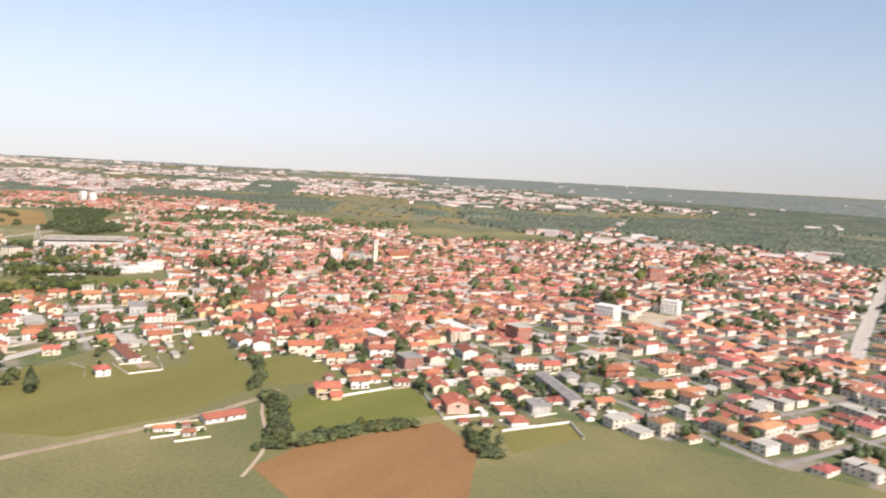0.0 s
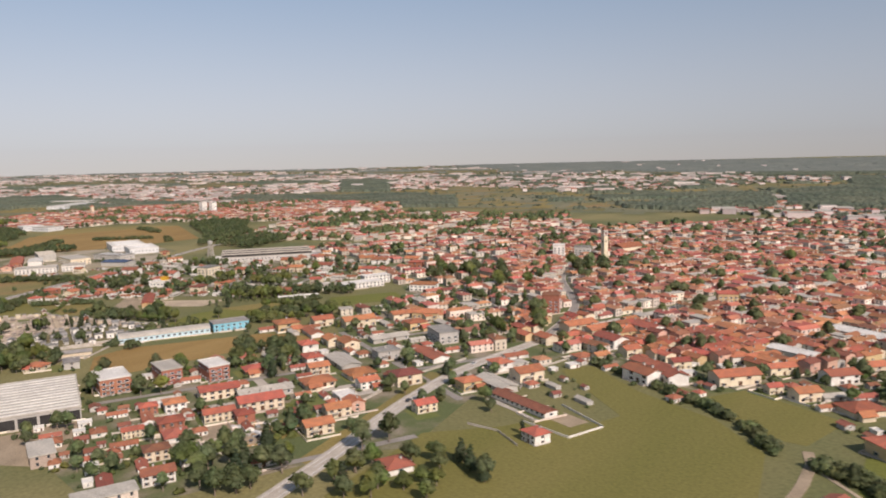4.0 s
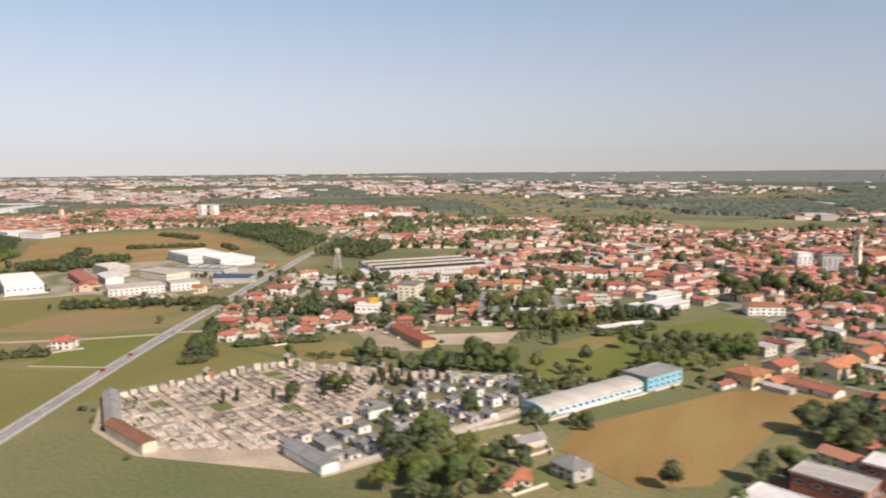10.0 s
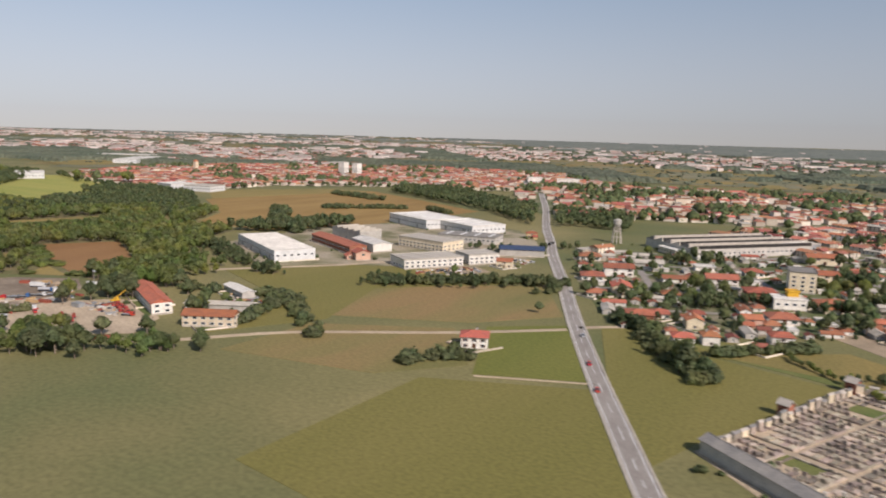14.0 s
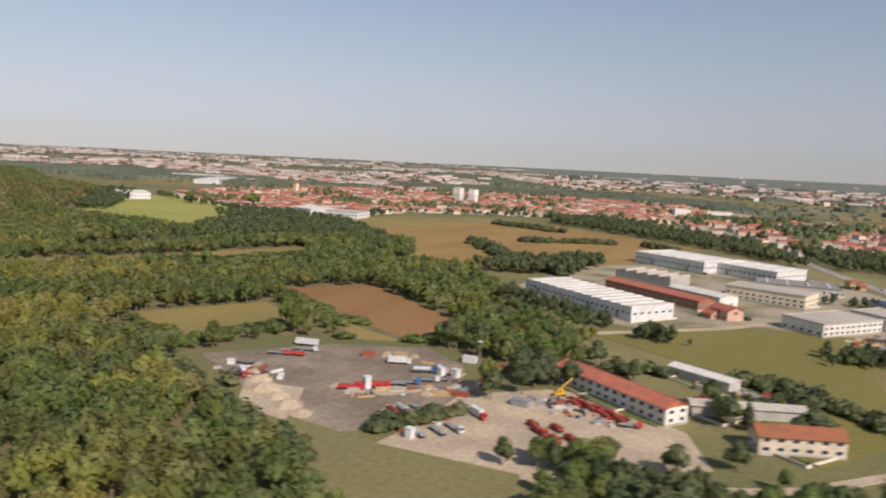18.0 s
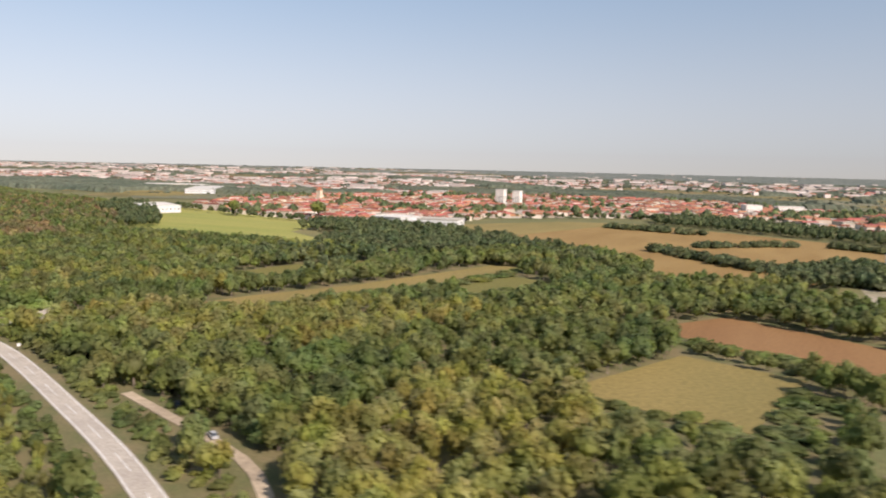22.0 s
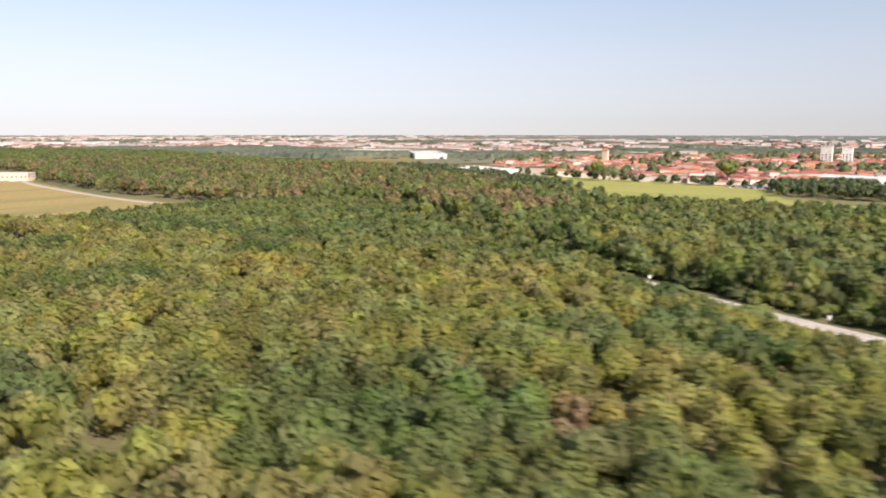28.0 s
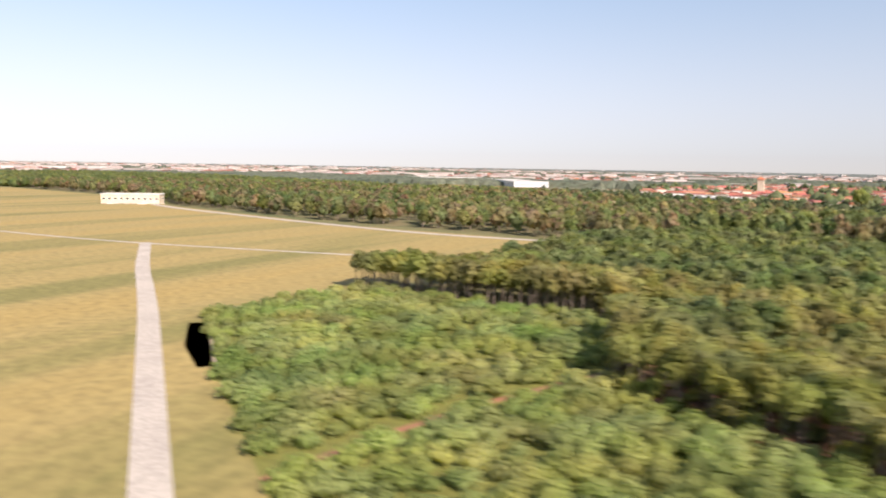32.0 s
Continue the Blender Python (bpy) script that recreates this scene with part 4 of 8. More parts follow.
# houses that stand alone or line the two roads
G1, G2 = GRID, GRID + 90
for k, x, y, a, s in (
    (8, -361.1, 245.3, 65, 1.48), (4, -382.5, 222.9, 65, 1.6), (1, -375.9, 237.6, 65, 1.35), (9, -365.6, 222.6, 335, 1.3), (0, -347.8, 203.5, 335, 1.24), (1, -346.6, 215, 335, 1.17), (1, -336.8, 214.5, 335, 1.31), (16, -332.3, 232.6, 65, 1.46), (4, -336, 254.1, 65, 1.38),
    (1, -339.5, 269.7, 65, 1.29), (8, -353.3, 266.4, 65, 1.25), (6, -315.2, 211.7, 65, 1.29), (9, -300.6, 220.6, 335, 1.6), (0, -332.3, 191.4, 335, 1.23), (1, -322, 184.4, 65, 1.08), (16, -321.9, 196.6, 335, 1.6), (13, -340.6, 173.1, 65, 1.22), (13, -307, 189.2, 65, 1.29),
    (13, -311.5, 174.3, 65, 1.38), (14, -296.3, 181.7, 65, 0.98), (12, -293.9, 168.9, 335, 1.32), (7, -289.1, 192.1, 65, 1.55), (8, -329, 148.7, 65, 1.26), (16, -318.3, 158.1, 65, 1.56), (8, -309.4, 149, 65, 1.39), (8, -311.5, 135.9, 65, 0.93), (10, -304.3, 139.3, 335, 0.91),
    (0, -329.3, 133.4, 65, 1.06), (10, -333.6, 127.4, 65, 0.8), (10, -315.9, 123.3, 65, 1.08), (2, -308.2, 119.9, 335, 1.14), (8, -319.6, 114.2, 65, 0.61), (7, -300.5, 109.3, 65, 1.06), (2, -311.1, 104.1, 65, 0.51), (3, -287.6, 101.6, 65, 1.01), (2, -275.7, 122, 65, 1.02),
    (1, -285.4, 157.2, 65, 1.1), (1, -279.9, 144.5, 65, 1.18), (5, -285, 163.8, 335, 0.99), (11, -300.5, 157.1, 65, 0.6), (11, -288.8, 141.7, 65, 0.74), (11, -293.2, 123.8, 335, 0.56), (9, -275, 236.6, 65, 0.94), (0, -271.5, 221.5, 335, 1.21), (4, -268.3, 198.4, 65, 1.13),
    (1, -266.8, 174.2, 65, 0.97), (1, -258.1, 216.8, 65, 1.44), (16, -261.9, 204.7, 335, 1.46), (0, -227.9, 171.5, 338, 0.98), (2, -246.5, 137.9, 335, 1.2), (2, -253.9, 248.1, 65, 1.06), (1, -247.6, 249.6, 65, 0.87), (3, -253.6, 271.1, 335, 1.6), (1, -242.2, 262.2, 65, 1.06),
    (8, -275.6, 286.6, 65, 1.51), (8, -264.6, 284.8, 65, 1.47), (9, -230, 251.6, 335, 1.43), (3, -226.1, 235.9, 335, 1.6), (1, -284.4, 319.4, 65, 1.36), (1, -276.4, 261.7, 335, 1.2), (3, -249.1, 296, 335, 1.6), (11, -255, 199.3, 335, 0.9), (9, -159.6, 169.4, 71, 1.3),
    (9, -164.2, 151.6, 48, 0.62), (11, -156, 154.1, 48, 0.87), (4, -153.4, 210, 48, 1.47), (0, -151.2, 224.4, 48, 1.11), (2, -142.3, 237.7, 48, 1.01), (13, -140.3, 255.3, 48, 0.96), (13, -164.5, 239, 48, 1.45), (1, -179.6, 243.1, 48, 1.16), (1, -188.7, 244.7, 48, 0.72),
    (3, -174.8, 266.2, 48, 1.38), (8, -192.1, 266.5, 48, 1.01), (8, -201.2, 248.2, 48, 1.5), (3, -218.2, 238.9, 318, 1.5), (1, -221.6, 256, 48, 0.98), (0, -207.3, 271.9, 48, 1.21), (1, -126.8, 239.9, 318, 1.21), (5, -111.2, 226.7, 318, 1.5), (1, -115, 249.5, 318, 1.1),
    (2, -104.8, 242.7, 318, 1), (1, -110, 259.3, 318, 1.17), (2, -96.8, 235.6, 318, 0.96), (1, -98.6, 251, 318, 1.14), (2, -88.3, 228.6, 318, 1.07), (2, -122.5, 259.7, 318, 0.92), (6, -89.1, 244.4, 318, 1.23), (15, -96.5, 286, 318, 1.08), (15, -84.8, 278.2, 48, 0.93),
    (1, -73.7, 264.8, 48, 0.95), (8, -64.8, 293.8, 48, 1.48), (2, -60.1, 258.7, 48, 0.85), (13, -76.8, 299.3, 48, 0.82), (10, -87, 306.9, 48, 1.5), (1, -128.5, 264.8, 318, 0.92), (2, -137.1, 285.2, 318, 1.02), (1, -150.6, 272.2, 318, 1.28), (3, -146.8, 291.1, 318, 1.45),
    (2, -128.8, 279.4, 318, 1.19), (1, -109.8, 296.6, 48, 1.09), (3, -119.1, 291.5, 48, 1.35), (1, -167.7, 283.6, 48, 1.09), (2, -160.6, 293.9, 48, 1.04), (11, -161.8, 157.6, 48, 0.54), (2, -154.1, 243.5, 318, 0.74), (1, -72.5, 327.7, 48, 1.12), (2, -57.9, 280, 48, 0.82),
    (1, -99.4, 273.6, 318, 0.77), (2, -88.1, 258.3, 318, 0.85), (2, -622.1, 306.5, 25, 1.5), (2, -603.9, 264.8, 25, 1.39), (3, -599, 278.6, 25, 1.5), (1, -586.2, 246.1, 115, 1.31), (2, -591.4, 237.5, 25, 1.05), (10, -567.8, 210.8, 25, 1.18), (2, -565.3, 221.4, 25, 0.98),
    (1, -553.7, 215.5, 115, 0.98), (0, -550.8, 194.2, 25, 0.93), (0, -545.4, 200.4, 115, 0.85), (5, -540.6, 227.1, 25, 0.93), (0, -529.9, 210.8, 25, 0.98), (2, -534.2, 238.2, 25, 1.38), (3, -561.8, 282.1, 25, 1.5), (10, -545.4, 265.6, 25, 1.5), (13, -523.4, 267.4, 25, 1.5),
    (10, -509.1, 245.5, 25, 0.92), (4, -498.8, 277.5, 25, 1.5), (7, -500.4, 261, 115, 1.39), (15, -486.8, 272.9, 25, 1.25), (15, -469, 274.6, 25, 1.04), (8, -538.2, 363.6, 25, 1.5), (1, -532.3, 317.6, 25, 1.38), (1, -507.6, 341.5, 25, 1.41), (3, -498.6, 357.9, 25, 1.5),
    (12, -481.5, 338.8, 25, 1.2), (13, -471, 362.4, 25, 1.5), (0, -460.6, 358.6, 25, 1.5), (1, -461.6, 315.1, 25, 1.06), (1, -451.3, 359.5, 115, 1.5), (10, -451.8, 395.7, 25, 1.5), (10, -451.3, 281.6, 115, 1.02), (16, -598.4, 305.5, 25, 1.5), (12, -575.3, 311.9, 25, 1.5),
    (16, -560.5, 255, 115, 1.5), (11, -533.5, 201.9, 25, 0.86), (1, -496.7, 396.7, 25, 1.5), (2, -518.8, 336.6, 25, 1.5), (3, -482.1, 393.7, 25, 1.5), (1, -466.3, 409.4, 25, 1.5), (8, -568.3, 393.9, 25, 1.5), (2, -557.1, 314.1, 25, 1.27), (7, -493.4, 311.6, 25, 1.35),
    (2, -512.1, 286.3, 25, 1.19), (9, -576.2, 280.5, 25, 1.24), (2, -570.7, 251.2, 25, 1), (2, -499, 237.3, 25, 0.74), (5, -696, 242, 325, 1.25), (1, -641, 265, 20, 0.95), (4, -671, 349, 30, 0.95), (13, -413, 132, 30, 0.95), (15, -404, 140, 335, 0.95),
    (0, -593, 160.5, 28, 1.15)):
    put_house(k, x, y, a, s)

# ---- larger buildings ----
def hall(name, p0, p1, depth, h, wall, roof, label, category="building", shape="flat", bays=5, windows="", door=0, rise=1.2, skylights=0, stuff=()):
    """A long building whose front runs from p0 to p1; windows: '' or rows of bands ('1', '2', ...)."""
    a, b = Vector(p0), Vector(p1)
    w, mid = (b - a).length, (a + b) / 2
    deg = math.degrees(math.atan2(b.y - a.y, b.x - a.x))
    t0 = radians(deg)
    FOOTPRINTS.append((mid.x - math.sin(t0) * depth / 2, mid.y + math.cos(t0) * depth / 2, t0, w / 2, depth / 2))
    r = root(name, turn(mid.x, mid.y, deg), label, category)
    nx, ny = -(b.y - a.y) / w, (b.x - a.x) / w
    for i in range(max(1, int(w / 8))):
        for j in range(max(1, int(depth / 8))):
            u, v = (i + 0.5) / max(1, int(w / 8)), (j + 0.5) / max(1, int(depth / 8)) * depth
            BUILT.append((a.x + (b.x - a.x) * u + nx * v, a.y + (b.y - a.y) * u + ny * v, 5.0))
    g = Geo().box(-w / 2, w / 2, 0, depth, 0, h)
    g.box(-w / 2 - 0.04, w / 2 + 0.04, -0.04, depth + 0.04, 0, 0.5, 1)
    part("wall", g.mesh("wall", wall, "concrete"), r)
    if shape == "flat":
        me = flat_roof(w, depth, h).mesh("roof", roof)
        part("roof", me, r, pose(0, depth / 2, 0))
    elif shape == "gable":
        gg = gable_roof(w, depth, h, rise)
        gg.prism([(-depth / 2, h), (depth / 2, h), (0, h + rise)], -w / 2, w / 2)
        part("roof", gg.mesh("roof", roof), r, pose(0, depth / 2, 0))
    elif shape == "hip":
        part("roof", hip_roof(w, depth, h, rise).mesh("roof", roof), r, pose(0, depth / 2, 0))
    elif shape == "saw":
        for i in range(bays):
            x0, x1 = i * w / bays - w / 2, (i + 1) * w / bays - w / 2
            me = Geo().add([(x0, -0.2, h), (x1, -0.2, h), (x1, -0.2, h + rise), (x0, depth + 0.2, h), (x1, depth + 0.2, h), (x1, depth + 0.2, h + rise)], ((0, 1, 2), (5, 4, 3), (0, 2, 5, 3), (1, 4, 5, 2), (0, 3, 4, 1))).mesh("roof_bay", roof)
            part("roof_bay", me, r)
    elif shape == "shed":
        for i in range(bays):
            x0, x1 = i * w / bays - w / 2, (i + 1) * w / bays - w / 2
            me = Geo().add([(x1, -0.2, h), (x0, -0.2, h), (x0, -0.2, h + rise), (x1, depth + 0.2, h), (x0, depth + 0.2, h), (x0, depth + 0.2, h + rise)], ((2, 1, 0), (3, 4, 5), (3, 5, 2, 0), (2, 5, 4, 1), (1, 4, 3, 0))).mesh("roof_bay", roof if i % 2 else "roof_sheet")
            bay = part("roof_bay", me, r)
            part("glazing", Geo().box(x0 - 0.06, x0 - 0.01, 0.4, depth - 0.4, h + 0.3, h + rise - 0.2).mesh("glazing", "concrete" if i % 2 else "dark_opening"), bay)
    elif shape == "barrel":
        arc = [(math.cos(math.pi * k / 10) * (depth / 2 + 0.25), h + math.sin(math.pi * k / 10) * rise) for k in range(11)]
        part("roof", Geo().prism(arc, -w / 2 - 0.15, w / 2 + 0.15).mesh("roof", roof), r, pose(0, depth / 2, 0))
        for q in (-1, 1):
            end = [(y * 0.94, h + (z - h) * 0.9) for y, z in arc]
            part("gable_end", Geo().prism(end, min(q * w / 2, q * (w / 2 + 0.22)), max(q * w / 2, q * (w / 2 + 0.22))).mesh("gable_end", "blue_wall"), r, pose(0, depth / 2, 0))
    for i in range(skylights):
        x = (i + 0.5) * w / skylights - w / 2
        me = Geo().box(-0.35, 0.35, depth * 0.15, depth * 0.85, 0, 0.3).mesh("skylight", "white_steel")
        part("skylight", me, r, pose(x, 0, h + (0.2 if shape == "flat" else rise * 0.4)))
    if windows:
        rows = int(windows)
        n = max(2, int(w / 2.2))
        m = max(1, int(depth / 2.6))
        for f in range(rows):
            z = 0.8 + f * STOREY if rows > 1 else h * 0.5
            if z + 0.8 > h:
                break
            for i in range(n):
                part("window", BAND_WINDOW, r, pose((i + 0.5) * w / n - w / 2, 0, z))
            for i in range(m):
                part("window", BAND_WINDOW, r, pose(w / 2, (i + 0.5) * depth / m, z, 0, 0, 90))
                if f % 2 == 0:
                    part("window", BAND_WINDOW, r, pose(-w / 2, (i + 0.5) * depth / m, z, 0, 0, -90))
    for i in range(door):
        x = (i + 0.5) * w / door - w / 2 + 0.6
        me = Geo().box(-0.9, 0.9, -0.08, 0, 0, min(2.2, h * 0.6), 0).box(-1.0, 1.0, -0.1, 0, min(2.2, h * 0.6), min(2.2, h * 0.6) + 0.12, 1).mesh("gate", "steel_grey", "concrete")
        part("gate", me, r, pose(x, 0, 0))
    return r


hall("warehouse", (-763, 237), (-716, 213), 17, 4.6, "white_steel", "roof_white", "long white warehouse with ribbed pale roof", shape="saw", bays=12, windows="1", door=4, rise=0.3)
hall("warehouse", (-748, 284), (-724, 276), 12, 5.2, "plaster_grey", "roof_sheet", "tall grey-white shed with sawtooth roof", shape="saw", bays=5, rise=1.0, door=1)
hall("workshop", (-745, 266), (-706, 247), 8, 3.4, "brick", "tile_red", "long low workshop with dark red roof", shape="gable", rise=0.9, windows="1")
hall("workshop", (-722, 268), (-702, 258), 9, 3.6, "plaster_white", "roof_white", "white workshop with pale sheet roof", shape="gable", rise=0.8)
hall("warehouse", (-764, 352), (-728, 337), 26, 5.0, "white_steel", "roof_white", "large white warehouse with pale flat roof", windows="1", skylights=5, door=2)
hall("warehouse", (-728, 347), (-698, 335), 22, 4.6, "white_steel", "roof_white", "large white warehouse beside its twin", windows="1", skylights=4, door=2)
hall("office_building", (-668, 234), (-655, 256), 14, 3.7, "plaster_white", "roof_sheet", "white two-storey office with dark window bands", windows="2")
hall("office_building", (-654, 259), (-647, 271), 12, 4.0, "plaster_white", "roof_sheet", "white office annex with flat roof", windows="2")
hall("factory_building", (-706, 282), (-679, 278), 14, 4.6, "plaster_cream", "roof_sheet", "cream factory building with window bands", windows="2")
hall("solar_hall", (-656, 288), (-639, 297), 13, 3.0, "plaster_grey", "solar", "low hall roofed with dark solar panels", shape="gable", rise=0.9)
hall("warehouse", (-700, 306), (-672, 312), 14, 3.6, "plaster_grey", "roof_grey", "grey shed behind the warehouses", windows="1", skylights=4)
hall("factory", (-546, 390), (-577, 414), 64, 4.2, "plaster_grey", "roof_grey", "huge old factory with grey sawtooth roofs", shape="shed", bays=6, rise=2.0, windows="1")
hall("factory", (-606, 350), (-595, 340), 8, 2.6, "plaster_cream", "roof_white", "low cream front building of the factory", windows="1")
hall("factory", (-543, 396), (-549, 401), 26, 4.8, "steel_grey", "roof_sheet", "grey steel factory hall with flat roof", windows="1", skylights=4)
hall("sports_hall", (-421, 168), (-406, 201), 8, 2.3, "pale_blue", "roof_sheet", "low pale blue sports hall with sheet roof", windows="1", shape="barrel", rise=1.3)
hall("sports_hall", (-405, 202), (-399, 216), 8, 3.8, "blue_wall", "roof_grey", "blue two-storey hall with grey flat roof", windows="2")
big = hall("market_hall", (-356, 88), (-344.5, 113), 38, 4.0, "plaster_grey", "roof_sheet", "large open-fronted hall with striped pale roof", shape="flat", skylights=0)
for i in range(12):
    part("roof_rib", Geo().box(-13.6, 13.6, -0.5, 0.5, 0, 0.22).mesh("roof_rib", "roof_white"), big, pose(0, 1.5 + i * 3.1, 4.22))
# dark panels on the closed walls stand in for the shaded inside
for i in range(5):
    part("opening", Geo().box(-2.4, 2.4, -0.06, 0, 0, 3.0).mesh("opening", "dark_opening"), big, pose(-11 + i * 5.5, 0, 0.3))
    part("opening", Geo().box(-2.4, 2.4, -0.06, 0, 0, 3.0).mesh("opening", "dark_opening"), big, pose(13.75, 5 + i * 7, 0.3, 0, 0, 90))
for p0, p1, deep, tone in (((-360.2, 127.1), (-357.2, 135.9), 13, "roof_white"), ((-353.4, 144.6), (-351.4, 151), 12.5, "roof_sheet"), ((-343.4, 155.8), (-341.4, 162.4), 11, "roof_white")):
    r = hall("apartment_block", p0, p1, deep, 5.4, "brick", tone, "three-storey brick apartment block with pale flat roof", windows="3")
    w = (Vector(p1) - Vector(p0)).length
    for f in range(3):
        for i in (-1, 1):
            part("balcony", BALCONY, r, pose(i * w * 0.25, 0, 0.6 + f * STOREY))
hall("school", (-427, 311), (-420, 328), 9, 3.2, "plaster_white", "roof_white", "white school with pale stepped roofs", windows="2")
hall("school", (-442, 313), (-430, 308), 7, 2.2, "plaster_white", "roof_white", "low white school wing with flat roof", windows="1")
hall("changing_rooms", (-438, 266), (-426, 283), 3.4, 1.7, "plaster_white", "roof_white", "long low white building behind a hedge", windows="1")
hall("shed", (-421, 142), (-414.5, 153), 3.6, 1.8, "plaster_cream", "roof_grey", "long low shed with grey roof among trees", shape="gable", rise=0.7)
hall("school", (-433, 326), (-426, 340), 7, 4.6, "plaster_white", "roof_white", "white upper school wing with flat roof", windows="3")
hall("terrace", (-256.8, 194.4), (-233.8, 186.4), 4.6, 1.9, "plaster_white", "tile_brown", "long low white terrace with brown tiled roof", shape="gable", rise=0.9, windows="1")
hall("villa", (-346, 264), (-335, 268), 9, 4.2, "plaster_yellow", "tile_orange", "yellow villa with orange hip roof", shape="hip", windows="2")
hall("apartment_block", (-321.2, 243.9), (-309.6, 237), 8, 4.6, "plaster_grey", "roof_grey", "grey apartment house with balconies", windows="2")
hall("villa", (-396, 322), (-383, 328), 9, 3.8, "plaster_white", "tile_orange", "white house with bright orange roof", shape="hip", windows="2")
hall("apartment_tower", (-305, 308), (-298, 311), 8, 8.6, "brick", "tile_brown", "tall brown brick apartment tower", windows="4")
hall("apartment_tower", (-241, 357), (-233, 361), 8, 7.2, "plaster_yellow", "tile_orange", "yellowish four-storey apartment block", windows="4")
hall("market_hall", (-190, 330), (-166, 318), 9, 3.0, "plaster_white", "roof_white", "hall with bright white roof in town", shape="gable", rise=0.8)
hall("workshop", (-202, 288), (-186, 282), 7, 3.0, "plaster_white", "roof_white", "low workshop with pale white roof", shape="gable", rise=0.7)
hall("apartment_tower", (-150, 330), (-141, 326), 8, 8.0, "brick", "roof_sheet", "four-storey brick and white apartment block", windows="4")
hall("apartment_tower", (-167, 584), (-157, 590), 9, 11.0, "brick", "roof_grey", "dark brown apartment tower above the suburb", windows="6")
hall("apartment_tower", (-140, 413), (-128, 411), 8, 8.4, "plaster_white", "roof_white", "white apartment block with balconies", windows="4")
hall("apartment_tower", (-118, 461), (-108, 461), 8, 8.0, "plaster_white", "roof_white", "white apartment block near the gravel square", windows="4")
hall("apartment_tower", (-390, 470), (-383, 474), 8, 9.5, "plaster_white", "roof_white", "white apartment tower near the church", windows="5")
hall("apartment_tower", (-378, 478), (-368, 482), 8, 8.0, "plaster_grey", "roof_grey", "grey apartment block near the church", windows="4")
hall("workshop", (-107.7, 278.8), (-82, 255.6), 5, 2.8, "plaster_grey", "roof_grey", "long low grey workshop along a street", shape="gable", rise=0.8)
hall("apartment_block", (-160, 257), (-152, 253), 8, 5.0, "brick", "roof_grey", "dark brick apartment block with balconies", windows="3")
hall("apartment_tower", (-540, 288), (-531.5, 290), 11, 7.4, "plaster_cream", "roof_grey", "cream five-storey apartment tower", windows="4")
hall("workshop", (-539, 254), (-530, 258), 7, 3.6, "plaster_white", "roof_white", "white workshop with flat roof", windows="1")
hall("stair_tower", (-536, 260), (-533, 261.5), 3, 5.4, "yellow_paint", "yellow_paint", "bright yellow tower of a workshop", category="tower")
hall("stable", (-507, 232), (-484, 216), 5, 2.6, "timber", "tile_orange", "long open stable with orange tiled roof", shape="gable", rise=0.9)
hall("works_house", (-707, 143.5), (-680, 130.5), 5.6, 3.4, "plaster_white", "tile_orange", "long white two-storey works house with orange roof", shape="gable", rise=1.2, windows="2")
hall("works_house", (-664, 128), (-652, 135), 5.2, 3.2, "plaster_cream", "tile_orange", "two-storey house with balconies and orange roof", shape="gable", rise=1.1, windows="2")
hall("shed", (-678, 140), (-660, 150), 4, 2.2, "plaster_grey", "roof_sheet", "long low shed with grey sheet roof", shape="gable", rise=0.5)
hall("shed", (-690, 165), (-676, 160), 4, 2.2, "plaster_grey", "roof_white", "low greenhouse-like shed with white roof", shape="gable", rise=0.5)
hall("airfield_building", (-1406, 214), (-1388, 228), 9, 3.8, "plaster_cream", "roof_white", "long cream airfield building with flat roof", windows="1")
hall("supermarket", (-1232, 386), (-1196, 366), 24, 5.0, "white_steel", "roof_white", "white retail hall at the town edge", windows="1")
hall("warehouse", (-1036, 396), (-1012, 392), 22, 5.0, "white_steel", "roof_white", "white warehouse beside a car park", windows="1")
hall("warehouse", (-1004, 398), (-980, 404), 20, 4.6, "white_steel", "roof_sheet", "long pale warehouse near the town", windows="1")
hall("warehouse", (-1470, 690), (-1400, 600), 30, 5.0, "white_steel", "roof_white", "long white logistics hall in the woods", windows="1")
hall("warehouse", (-1560, 680), (-1490, 720), 30, 5.0, "plaster_cream", "roof_white", "cream logistics hall in the woods", windows="1")
hall("apartment_tower", (-1064, 655), (-1056, 655), 8, 15, "plaster_white", "roof_white", "white apartment tower in the further town", windows="6")
hall("apartment_tower", (-1050, 662), (-1043, 662), 8, 14, "plaster_white", "roof_white", "white apartment tower beside its twin", windows="6")
hall("church_tower", (-1206, 571), (-1202, 571), 4, 11.5, "plaster_cream", "tile_orange", "cream bell tower of the further town", category="tower", shape="hip", rise=2.0)
hall("apartment_block", (-826, 718), (-806, 728), 10, 7.0, "plaster_white", "roof_white", "white apartment block at the woods", windows="3")
hall("apartment_block", (-850, 700), (-838, 708), 10, 8.0, "plaster_white", "roof_white", "white apartment block near others", windows="3")

# ---- church and water tower ----
r = root("bell_tower", turn(-361, 490, GRID) @ Matrix.Diagonal((1.3, 1.3, 1.08, 1)), "tall slender pale brick bell tower with belfry", "tower")
BUILT.append((-361, 490, 5))
part("shaft", Geo().box(-1.25, 1.25, -1.25, 1.25, 0, 14.4).box(-1.4, 1.4, -1.4, 1.4, 14.4, 14.8, 1).mesh("shaft", "plaster_cream", "concrete"), r)
g = Geo()
for a in (-1.2, 0.75):
    for b in (-1.2, 0.75):
        g.box(a, a + 0.45, b, b + 0.45, 14.8, 17.4)
part("belfry", g.box(-1.35, 1.35, -1.35, 1.35, 17.4, 18.0).mesh("belfry", "plaster_white"), r)
